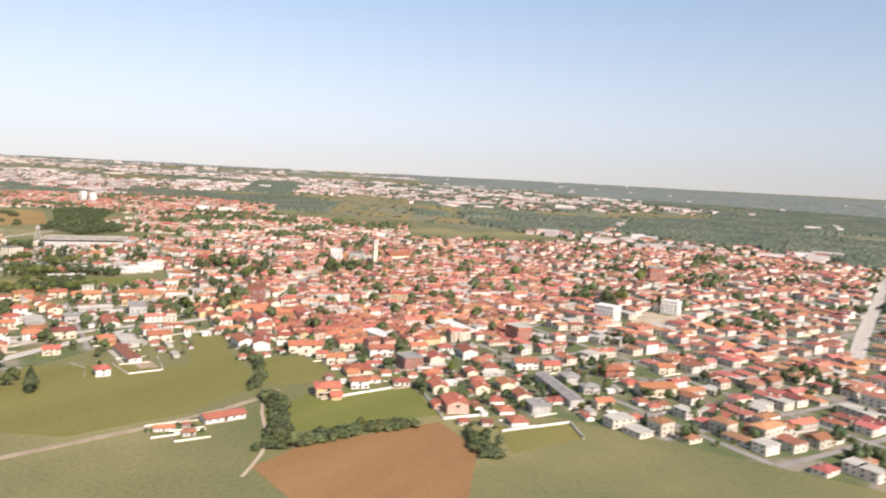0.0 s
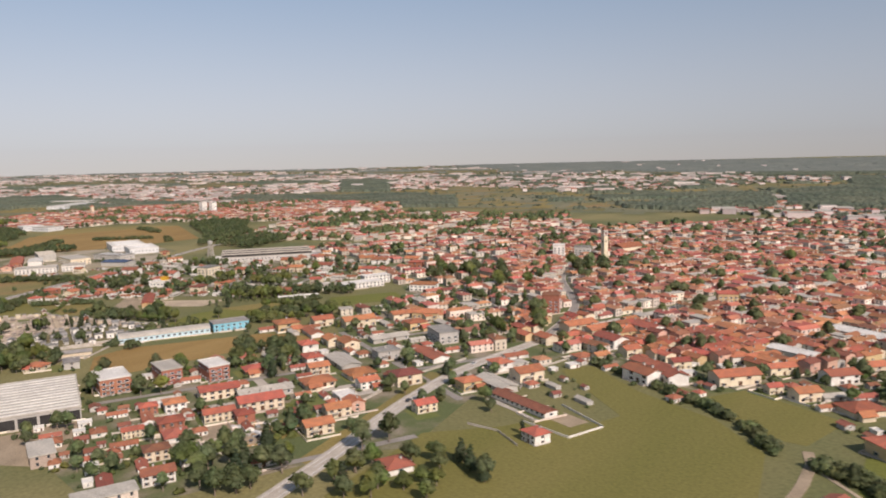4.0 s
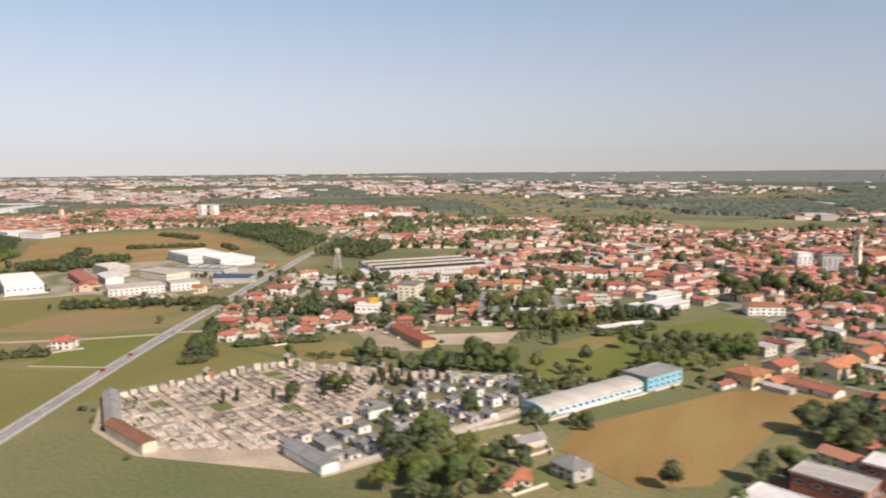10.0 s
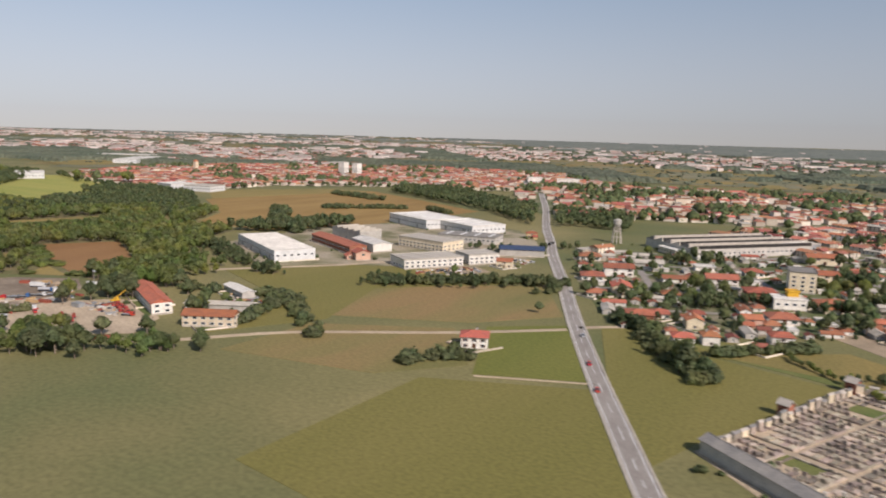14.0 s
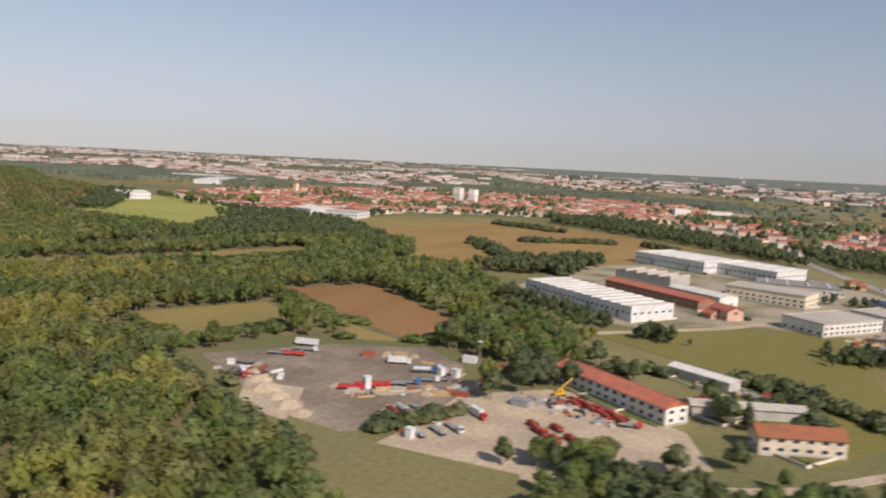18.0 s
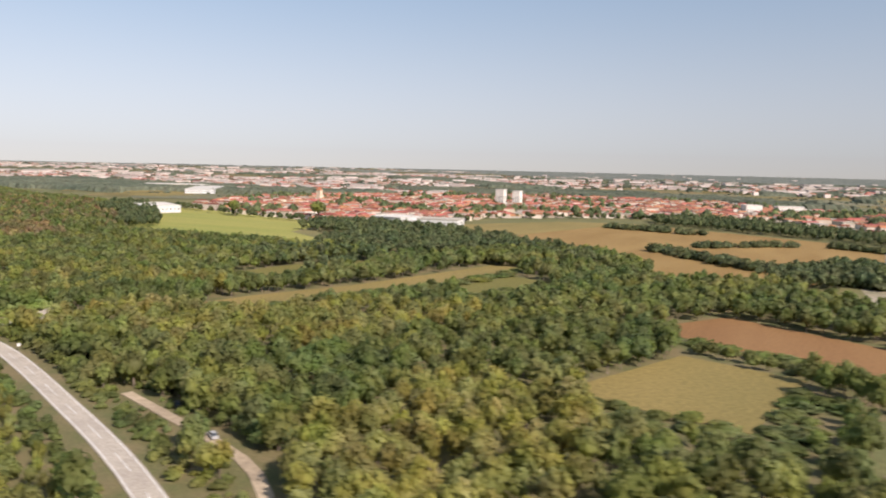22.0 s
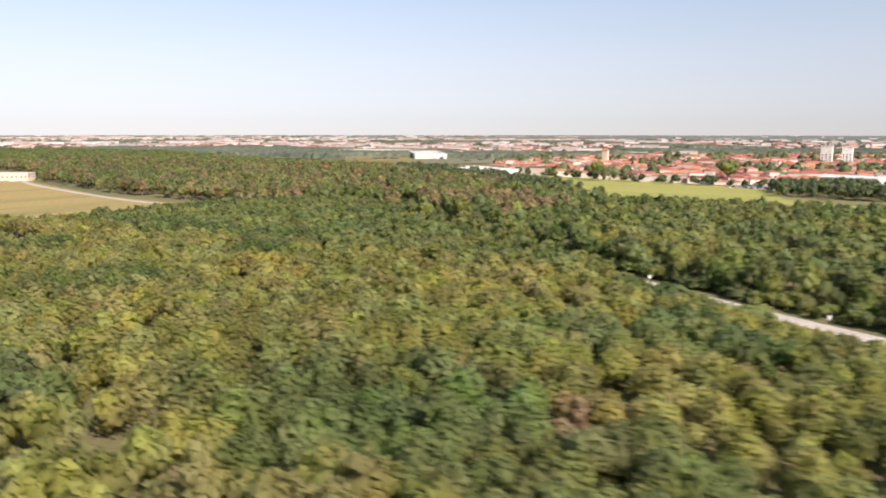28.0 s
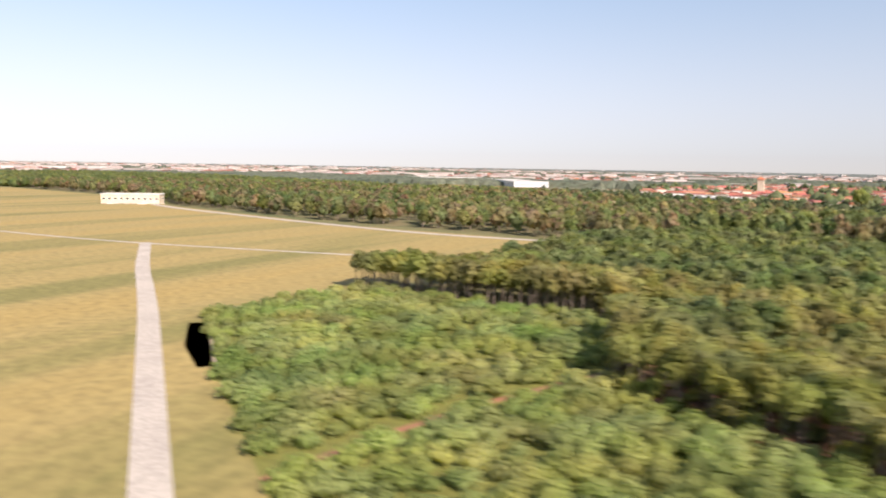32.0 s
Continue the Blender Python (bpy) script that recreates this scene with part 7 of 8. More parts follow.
later = [p for p in town_trees[200:] if noise.noise((p[0] * 0.026, p[1] * 0.026, 4)) > 0.16] + [p for p in scatter(OLD_TOWN, 9, 0.3, KEEP_OFF, WAYS, 0.45) if free(*p, 0.5)] + [p for p in scatter(TOWN_B, 8, 0.7, FIELD_POLYS, WAYS, 0.45) if noise.noise((p[0] * 0.02, p[1] * 0.02, 12)) > 0.2] + [p for p in scatter(TOWN_C, 6.5, 0.8, FIELD_POLYS, WAYS, 0.45) if noise.noise((p[0] * 0.02, p[1] * 0.02, 12)) > 0.12]
thicket("town_trees", sized(TOWN_EDGE, 2.6, 5.0, (1.0, 1.5)), MIDDLE, "leaf_green", "trees along the edge of the further town", "trees")
thicket("town_trees", sized([q for q in later if q[1] > 440 or q[0] < -700], 3.5, 8.0), COARSE, "leaf_green", "many green trees further in the towns", "trees")
thicket("town_trees", sized([q for q in later if q[1] <= 440 and q[0] >= -700], 3.5, 8.0), MIDDLE, "leaf_green", "many green garden trees between houses", "trees")

# ---- cemetery ----
flat("cemetery_ground", CEMETERY, 0.06, "gravel", "pale gravel ground of the cemetery", "ground")
C_U, C_V = Vector((0.379, 0.925)), Vector((0.925, -0.379))
C_DEG = math.degrees(math.atan2(C_V.y, C_V.x))
PLOTS = [(-529, 131), (-510, 179), (-478, 181), (-467, 150), (-467, 122), (-492, 110), (-512, 115)]


def wall_run(parent_name, line, h, t, material, label, posts=0.0):
    """A free-standing wall along a line, each straight stretch a panel, with capped posts."""
    r = root(parent_name, turn(0, 0, 0), label, "wall", kind="structure")
    for (ax, ay), (bx, by) in zip(line, line[1:]):
        a, b = Vector((ax, ay)), Vector((bx, by))
        n = max(1, int((b - a).length / 8))
        for i in range(n):
            p, q = a.lerp(b, i / n), a.lerp(b, (i + 1) / n)
            w, deg = (q - p).length, math.degrees(math.atan2(q.y - p.y, q.x - p.x))
            part("wall_panel", Geo().box(0.15, w - 0.15, -t / 2, t / 2, 0, h).mesh("wall_panel", material), r, turn(p.x, p.y, deg))
            if posts:
                part("wall_post", Geo().box(-0.15, 0.15, -0.2, 0.2, 0, h + posts).mesh("wall_post", material), r, turn(p.x, p.y, deg))
    return r


wall_run("cemetery_wall", [(-529, 130), (-511, 181), (-477, 185), (-435, 199), (-426, 180), (-439, 139), (-447, 119)], 1.0, 0.3, "concrete", "weathered cemetery wall with posts", 0.3)
RIM = [(-528, 131.5), (-510.4, 179.6), (-477.2, 183.4), (-436, 197)]
for p, q in zip(RIM, RIM[1:]):
    p, q = Vector(p), Vector(q)
    for i in range(int((q - p).length / 2.6)):
        m = p.lerp(q, (i + 0.5) * 2.6 / (q - p).length)
        r = root("wall_tomb", turn(m.x, m.y, math.degrees(math.atan2(q.y - p.y, q.x - p.x))), "small stone tomb against the cemetery wall", "tomb", "tombs along the cemetery wall")
        w, h = rng.uniform(0.6, 1.1), rng.uniform(0.9, 2.2)
        part("body", Geo().box(-w, w, -0.9, -0.1, 0, h).mesh("body", "grave_stone" if i % 3 else "plaster_cream"), r)
        part("cap", Geo().prism([(-1.0, h), (0.0, h), (-0.5, h + 0.35)], -w - 0.1, w + 0.1).mesh("cap", "concrete" if i % 2 else "chapel_roof"), r)
wall_run("cemetery_wall", [(-477, 184), (-465, 150), (-463, 122)], 1.0, 0.3, "concrete", "low inner wall of the cemetery")
hall("burial_gallery", (-529, 128), (-508, 113), 3.2, 2.6, "plaster_grey", "roof_grey", "long burial gallery with grey pitched roof", shape="gable", rise=0.8)
hall("burial_gallery", (-507, 112), (-488, 107), 3.2, 2.6, "plaster_cream", "tile_brown", "long burial gallery with brown roof", shape="gable", rise=0.8)
for x, y in ((-510.5, 180), (-478, 184), (-520, 156)):
    r = root("shrine", turn(x, y, C_DEG), "small stone shrine at the cemetery wall", "shrine")
    part("body", Geo().box(-1.2, 1.2, -1.0, 1.0, 0, 2.6).mesh("body", "brick"), r)
    part("roof", gable_roof(2.4, 2.0, 2.6, 0.8, 0.25).mesh("roof", "concrete"), r)
    # dark panel painted as the shade of a niche
    part("opening", Geo().box(-0.45, 0.45, -1.05, -1.0, 0, 1.7).mesh("opening", "dark_opening"), r)
SLAB = Geo().box(-0.5, 0.5, -1.0, 1.0, 0, 0.32).box(-0.4, 0.4, -0.9, 0.9, 0.32, 0.4).mesh("slab", "grave_stone")
STONES = [Geo().box(-0.45, 0.45, 0.85, 1.05, 0.3, 1.15).mesh("headstone", "grave_stone"), Geo().prism([(0.85, 0.3), (1.05, 0.3), (1.05, 1.5), (0.85, 1.3)], -0.3, 0.3).mesh("headstone", "plaster_white"), Geo().box(-0.08, 0.08, 0.9, 1.02, 0.3, 1.7).box(-0.4, 0.4, 0.9, 1.02, 1.15, 1.3).mesh("headstone", "concrete")]
graves = []
for i in range(-3, 60):
    for j in range(0, 42):
        u, v = 2.6 * i + 0.5, 1.5 * j + 1.0
        if j % 7 == 6 or i % 9 == 4:
            continue
        p = Vector((-529, 131)) + C_U * u * 0.98 + C_V * v
        if inside(p.x, p.y, PLOTS) and off_line(p.x, p.y, [(-500, 112), (-484, 180)]) > 1.8 and rng.random() < 0.93:
            graves.append((p.x, p.y))
LAWNS = [(-505, 168, 5, 2.6), (-497, 139, 5, 2.4), (-480, 146, 4, 2.4), (-514, 133, 4, 2)]
for x, y, a, b in LAWNS:
    me = Geo().box(-a, a, -b, b, 0, 0.12).mesh("grass_plot", "lawn")
    ob = new("grass_plot", me)
    ob.matrix_world = turn(x, y, C_DEG)
    tagged(ob, "small lawn plot between graves", "lawn", kind="structure")
graves = [p for p in graves if all(math.hypot(p[0] - x, p[1] - y) > a for x, y, a, b in LAWNS)]
graves.sort(key=lambda p: p[1])
for x, y in graves[:110]:
    r = root("grave", turn(x, y, C_DEG + rng.uniform(-3, 3)), "stone grave slab with upright headstone", "grave", "graves in rows")
    part("slab", SLAB, r)
    part("headstone", STONES[int(rng.integers(0, 3))], r)
g = Geo()
for x, y in graves[110:]:
    a = radians(C_DEG)
    h = rng.uniform(0.25, 0.45)
    g.box(-0.5, 0.5, -1.0, 1.0, 0, h, 0, a, (x, y))
    g.box(-0.42, 0.42, 0.8, 1.05, h, h + rng.uniform(0.3, 0.8), 0, a, (x, y))
tagged(new("graves", g.mesh("graves", "grave_mixed")), "rows of many grey and pale stone graves", "graves", kind="stuff")
g = Geo()
for bi in range(-1, 7):
    for bj in range(0, 6):
        u0, u1, v0, v1 = 2.6 * (9 * bi + 4.6), 2.6 * (9 * bi + 12.6), 1.5 * (7 * bj - 0.4) + 1.0, 1.5 * (7 * bj + 5.6) + 1.0
        for a0, a1, b0, b1 in ((u0, u1, v0, v0), (u0, u1, v1, v1), (u0, u0, v0, v1), (u1, u1, v0, v1)):
            n = 6
            for k in range(n):
                p = Vector((-529, 131)) + C_U * (a0 + (a1 - a0) * (k + 0.5) / n) * 0.98 + C_V * (b0 + (b1 - b0) * (k + 0.5) / n)
                if inside(p.x, p.y, PLOTS):
                    along = a1 - a0 > 0.1
                    q = ((a1 - a0) if along else (b1 - b0)) / n / 2
                    d = C_U if along else C_V
                    g.box(-q, q, -0.14, 0.14, 0, 0.42, 0, math.atan2(d.y, d.x), (p.x, p.y))
tagged(new("plot_kerbs", g.mesh("plot_kerbs", "grave_mixed")), "pale stone kerbs round the grave plots", "kerbs", kind="stuff")
flat("chapel_ground", [(-462, 126), (-461, 150), (-474, 181), (-438, 195), (-430, 180), (-442, 141), (-450, 123)], 0.09, "forest_floor", "dark ground between burial chapels", "ground")
chapels = [(-455, 128, 4.5, 7), (-447, 132, 3.2, 3.2), (-463, 130, 3, 2.6), (-446, 143, 4, 3.4), (-455, 141, 3, 4), (-462, 144, 2.6, 3), (-437, 148, 4.5, 3.4), (-444, 153, 3, 3), (-458, 152, 2.4, 8), (-451, 160, 3.6, 3), (-440, 161, 4.2, 3.6), (-433, 163, 4, 3), (-446, 168, 3.4, 3.2), (-456, 168, 3, 3), (-437, 173, 4.4, 3.6), (-430, 178, 4, 3), (-444, 178, 3.6, 3), (-452, 177, 3, 3), (-461, 176, 2.6, 2.6), (-437, 187, 4, 3), (-446, 188, 3.6, 3), (-456, 186, 3, 2.6)]
for k, (x, y, w, d) in enumerate(chapels):
    w, d = w * 0.82, d * 0.82
    r = root("burial_chapel", turn(x, y, C_DEG + (90 if k % 3 == 0 else 0)), "small white burial chapel with dark grey roof", "chapel", "chapels of the cemetery")
    h = rng.uniform(1.7, 2.4)
    part("wall", Geo().box(-w / 2, w / 2, -d / 2, d / 2, 0, h).mesh("wall", "plaster_white" if k % 3 else "plaster_grey"), r)
    me = (gable_roof(w, d, h, 0.7, 0.25) if k % 2 else flat_roof(w, d, h, 0.2)).mesh("roof", "chapel_roof")
    part("roof", me, r)
    part("door", Geo().box(-0.4, 0.4, -d / 2 - 0.05, -d / 2, 0, 1.3).mesh("door", "dark_opening"), r)
    part("window", WINDOWS[""], r, pose(w / 2, 0, 0.6, 0, 0, 90))
for i in range(18):
    for j in range(16):
        p = Vector((-480, 131)) + C_U * (i * 4.2 + 0.5) + C_V * (j * 4.4 + rng.uniform(-0.5, 0.5))
        if inside(p.x, p.y, [(-464, 124), (-462, 150), (-475, 182), (-436, 197), (-428, 180), (-441, 140), (-449, 122)]) and all(math.hypot(p.x - c[0], p.y - c[1]) > 3.4 for c in chapels) and rng.random() < 0.68:
            w, d, h = rng.uniform(1.8, 3.2), rng.uniform(1.6, 2.4), rng.uniform(1.0, 1.9)
            r = root("tomb", turn(p.x, p.y, C_DEG + 90 * int(rng.integers(0, 2))), "low stone family tomb with flat grey roof", "tomb", "tombs of the cemetery")
            part("wall", Geo().box(-w / 2, w / 2, -d / 2, d / 2, 0, h).mesh("wall", "plaster_grey" if rng.random() < 0.5 else "plaster_white"), r)
            part("roof", flat_roof(w, d, h, 0.18).mesh("roof", "chapel_roof"), r)
            part("door", Geo().box(-0.4, 0.4, -d / 2 - 0.05, -d / 2, 0, h * 0.7).mesh("door", "dark_opening"), r)
            part("step", Geo().box(-0.7, 0.7, -d / 2 - 0.6, -d / 2 - 0.06, 0, 0.18).mesh("step", "grave_stone"), r)
hall("burial_gallery", (-461, 121), (-447, 116), 4, 2.4, "plaster_white", "chapel_roof", "white burial gallery with grey roof and vents", shape="gable", rise=0.8)

# ---- open ground in the town ----
flat("riding_ground", [(-494, 234), (-466, 254), (-462, 236), (-484, 222)], 0.07, "gravel", "pale sandy riding ground", "ground")
flat("yard_ground", [(-524, 232), (-508, 238), (-482, 214), (-496, 206)], 0.065, "dirt", "pale dirt yard beside the stable", "ground")
flat("town_square", [(-130, 458), (-99, 476), (-100, 436), (-120, 414)], 0.07, "gravel", "pale gravel square", "ground")
flat("works_ground", [(-770, 232), (-716, 206), (-690, 226), (-650, 240), (-640, 300), (-664, 340), (-690, 372), (-770, 384), (-776, 300)], 0.06, "works_dust", "dusty half-grown ground between warehouses", "ground")
flat("works_ground", [(-672, 226), (-652, 228), (-640, 252), (-650, 258)], 0.064, "dirt", "dusty storage ground beside an office", "ground")
flat("house_yard", [(-311, 129), (-307, 136), (-300, 136), (-288, 133), (-287, 125), (-296, 120)], 0.064, "dirt", "dusty builders' yard behind houses", "ground")
flat("kitchen_garden", [(-307, 159), (-306, 170), (-293, 166), (-289, 152), (-297, 148)], 0.066, "lawn", "dark green kitchen garden between houses", "ground")
flat("tilled_garden", [(-296, 146), (-290, 151), (-284, 136), (-294, 135)], 0.068, "tan_crop", "tan strip of tilled garden between hedges", "ground")
for x, y, deg, w, d, tone in ((-316, 145, GRID, 9, 3, "pale_asphalt"), (-322, 141, GRID, 7, 2.2, "concrete"), (-301, 182, GRID, 14, 1.6, "pale_asphalt"), (-330, 166, GRID - 90, 16, 1.6, "pale_asphalt"), (-296, 176, GRID, 7, 4, "concrete"), (-262, 212, GRID, 8, 5, "concrete"), (-271, 208, GRID, 6, 4, "dirt"), (-330, 196, GRID, 9, 4, "concrete"), (-346, 228, GRID, 12, 2.2, "pale_asphalt"), (-246, 190, 341, 12, 1.6, "concrete"), (-229, 190, 341, 5, 3.4, "dirt")):
    ob = new("paved_yard", Geo().box(-w, w, -d, d, 0, 0.07).mesh("paved_yard", tone))
    ob.matrix_world = turn(x, y, deg)
    tagged(ob, "pale paved yard or drive beside houses", "ground", kind="structure")
flat("hall_yard", [(-345, 114), (-338, 108), (-316, 92), (-330, 84), (-352, 88)], 0.064, "dirt", "bare sandy ground before the hall", "ground")
flat("car_park", [(-1078, 378), (-1040, 366), (-1024, 386), (-1040, 398), (-1070, 398)], 0.07, "asphalt", "large car park at the town edge", "ground")
flat("worn_pitch", [(-448, 236), (-441, 258), (-428, 262), (-433, 240)], 0.13, "tan_crop", "dry worn patch of a sports pitch", "ground")
flat("hall_yard", [(-430, 178), (-417, 207), (-423, 210), (-436, 182)], 0.066, "dirt", "bare pale ground behind the sports hall", "ground")
flat("road_verge", [(-270, 128), (-264, 128), (-275, 172), (-284, 208), (-290, 206), (-281, 172)], 0.055, "tan_crop", "dry grass verge beside the road", "ground")
for line in ([(-148.1, 211.1), (-141.2, 231.1)], [(-136.3, 239.9), (-108.2, 215.9), (-99.8, 229.4)], [(-88.2, 218.5), (-75.4, 241), (-65.6, 230.1)]):
    wall_run("garden_wall", line, 0.8, 0.2, "plaster_white", "low white garden wall along meadows")
wall_run("garden_wall", [(-258, 246), (-262, 226), (-254, 206)], 0.7, 0.2, "concrete", "low pale wall along a drive")
wall_run("garden_wall", [(-286, 152), (-288, 172), (-292, 200), (-289, 226)], 0.8, 0.2, "concrete", "low pale wall along the road")
wall_run("garden_wall", [(-238, 182), (-222, 178), (-218, 190), (-236, 200)], 0.6, 0.15, "plaster_white", "low white wall round a garden")
wall_run("garden_wall", [(-250, 172), (-240, 172), (-230, 166)], 0.6, 0.15, "concrete", "low pale wall at a meadow")
wall_run("garden_wall", [(-411, 148), (-424, 168), (-440, 140)], 0.7, 0.2, "concrete", "low pale wall near the cemetery")
g, gl = Geo(), Geo()
for x, y, r0 in BUILT[:420]:
    if rng.random() < 0.75 and y < 330:
        a = radians(GRID)
        w, d = rng.uniform(4.4, 5.6), rng.uniform(4.2, 5.4)
        for x0, x1, y0, y1 in ((-w, w, -d, -d + 0.12), (-w, -w + 0.12, -d, d), (-w, w, d - 0.12, d)):
            g.box(x0, x1, y0, y1, 0, 0.55, 0, a, (x, y))
    if rng.random() < 0.8:
        a = radians(GRID + rng.uniform(-4, 4))
        w = rng.uniform(3.2, 5.2)
        gl.box(-w, w, -4.8, 4.8, 0, 0.04 + 0.0001 * len(gl.f), 0, a, (x + rng.normal(0, 1), y + rng.normal(0, 1)))
tagged(new("garden_walls", g.mesh("garden_walls", "plaster_mixed")), "many low garden walls round house plots", "walls", kind="stuff")
tagged(new("garden_lawns", gl.mesh("garden_lawns", "lawn")), "many small green garden lawns", "lawns", kind="stuff")
bushes = []
for x, y, r0 in BUILT:
    for i in range(2):
        a, q = rng.uniform(0, 6.2832), r0 + rng.uniform(0.8, 2.6)
        p = (x + math.cos(a) * q, y + math.sin(a) * q)
        if y < 420 and clear(p[0], p[1], 0.4) and not any(inside(*p, f) for f in FIELD_POLYS) and all(off_line(*p, l) > w - 2.2 for l, w in WAYS[:7]):
            bushes.append((*p, rng.uniform(0.6, 1.7), rng.uniform(0.8, 1.3)))
thicket("garden_bushes", bushes, SHRUB, "leaf_green", "garden bushes round the houses", "bushes")
# park trees west of the golden field and by the sports lawn
park = []
for poly, step, low, high in (([(-476, 189), (-450, 199), (-440, 204), (-446, 211), (-470, 203)], 3.4, 3.4, 5.6), ([(-414, 220), (-396, 222), (-384, 250), (-386, 268), (-408, 262), (-416, 254)], 5.0, 4.0, 6.5), ([(-462, 246), (-446, 276), (-438, 288), (-444, 292), (-464, 262)], 4.4, 2.6, 4.4), ([(-360, 176), (-346, 178), (-342, 198), (-356, 206), (-368, 190)], 4.6, 4.5, 7.0), ([(-296, 108), (-262, 92), (-258, 132), (-272, 134)], 6.2, 4.5, 7.0), ([(-254, 112), (-226, 132), (-222, 146), (-244, 146), (-254, 138)], 7.0, 4.0, 6.0), ([(-441, 141), (-424, 143), (-411, 140), (-412, 126), (-416, 114), (-434, 114)], 4.0, 3.4, 6.2), ([(-388, 98), (-356, 92), (-350, 84), (-390, 84)], 5.0, 4.0, 6.0), ([(-690, 92), (-664, 110), (-656, 104), (-680, 82)], 4.4, 3.5, 5.0), ([(-660, 108), (-652, 124), (-640, 118), (-650, 100)], 4.4, 3.0, 5.0), ([(-718, 138), (-708, 150), (-698, 142), (-708, 132)], 4.0, 4.5, 6.5), ([(-782, 96), (-756, 88), (-742, 78), (-770, 80)], 3.4, 1.5, 3.0)):
    park += [(x, y, rng.uniform(low, high), rng.uniform(0.95, 1.25)) for x, y in scatter(poly, step, 0.92, [], WAYS[:7]) if clear(x, y, 1.0)]
for cx, cy, rx, ry, n, low, high in ((-570, 252, 17, 6, 44, 2.6, 4.6), (-508, 282, 6, 9, 22, 3.5, 5.5), (-479, 296, 6, 8, 20, 4.5, 7.5), (-456, 268, 8, 10, 20, 4.0, 6.5), (-488, 189, 4, 2.5, 12, 2.0, 3.6), (-507, 190, 5, 2, 10, 1.4, 2.4), (-428, 210, 6, 3, 12, 2.0, 3.2), (-412, 168, 4, 4, 9, 2.4, 4.0), (-419, 256, 4, 4, 6, 4.0, 5.6), (-494, 300, 14, 6, 24, 3.0, 5.0), (-528, 296, 8, 6, 16, 3.0, 5.0), (-676, 98, 15, 8, 40, 3.6, 6.2), (-673, 142, 5, 4, 14, 3.0, 5.0), (-650, 112, 10, 5, 16, 2.5, 4.0), (-667, 152, 12, 6, 16, 1.6, 2.8)):
    for i in range(n):
        p = (cx + rng.normal(0, rx * 0.5), cy + rng.normal(0, ry * 0.5))
        if clear(*p, 0.9):
            park.append((*p, rng.uniform(low, high), rng.uniform(0.85, 1.15)))
for i in range(26):
    park.append((-526 + 22 * i / 25 + rng.normal(0, 0.4), 198 - 22 * i / 25 + rng.normal(0, 0.4), rng.uniform(1.2, 2.2), rng.uniform(0.9, 1.2)))
for i in range(13):
    for a, b in ((-457.5, 238), (-461, 240)):
        park.append((a + 20 * i / 12 + rng.normal(0, 0.3), b + 40 * i / 12 + rng.normal(0, 0.3), rng.uniform(2.2, 3.2), rng.uniform(0.55, 0.75)))
for kind, x, y, h in (("cone", -474, 173, 5.0), ("column", -471.5, 174, 6.0), ("cone", -468, 176, 5.4), ("cone", -465, 178, 5.0), ("cone", -462.5, 180, 4.6), ("cone", -459, 183, 5.0), ("cone", -480, 158.5, 4.4), ("cone", -477.5, 162, 4.6), ("column", -484, 149, 4.6), ("cone", -440, 198.5, 4.6), ("cone", -435.5, 197.5, 4.4), ("round", -393, 211, 4.0), ("round", -489, 340, 7.5), ("round", -481, 325, 6.5), ("round", -516, 309, 7.0), ("round", -517, 296, 6.0), ("cone", -519, 452, 8.0), ("round", -512, 450, 7.5), ("round", -444, 408, 7.5), ("round", -442, 297, 6.5), ("round", -477, 268, 6.5), ("round", -558, 249, 6.5), ("round", -499, 238, 6.0)):
    tree(kind, x, y, h)
light = [q for q in park if noise.noise((q[0] * 0.05, q[1] * 0.05, 9)) > 0.0]
thicket("park_trees", [q for q in park if q not in light], FINE, "leaf_green", "groups of green trees in parks and gardens", "trees", 0.02)
thicket("park_trees", light, FINE, "leaf_mixed", "lighter green trees in parks and gardens", "trees", 0.02)

# ---- railway under the road ----
r = root("railway", turn(0, 0, 0), "two-track railway in a pale cutting", "railway", kind="structure")
part("track_bed", Geo().box(-950.8, -946.2, 8, 150, -3.2, -2.6).mesh("track_bed", "gravel"), r)
for x in (-950.0, -949.25, -947.8, -947.05):
    part("rail", Geo().box(x - 0.07, x + 0.07, 10, 150, -2.6, -2.46).mesh("rail", "rail_steel"), r)
g = Geo()
for i in range(180):
    y = 11 + i * 0.75
    g.box(-950.3, -948.95, y, y + 0.16, -2.6, -2.53)
    g.box(-948.1, -946.75, y, y + 0.16, -2.6, -2.53)
tagged(part("sleepers", g.mesh("sleepers", "concrete"), r), kind="stuff")
for s, x0, x1 in ((1, tx0, -950.75), (-1, tx1, -946.25)):
    part("bank", Geo().add([(x0, ty0, 0.02), (x0, ty1, 0.02), (x1, ty1, -2.9), (x1, ty0, -2.9)], ((0, 1, 2, 3)[::s],)).mesh("bank", "lawn"), r)
part("bank", Geo().add([(tx0, ty0, 0), (tx1, ty0, 0), (tx1, ty0, -3.3), (tx0, ty0, -3.3)], ((0, 1, 2, 3),)).mesh("bank", "concrete"), r)
r = root("tunnel_portal", turn(-949.0, 121, 0), "concrete tunnel portal with dark opening", "tunnel")
part("lintel", Geo().box(-2.8, 2.8, -0.4, 0.6, -0.2, 0.5).mesh("lintel", "concrete"), r)
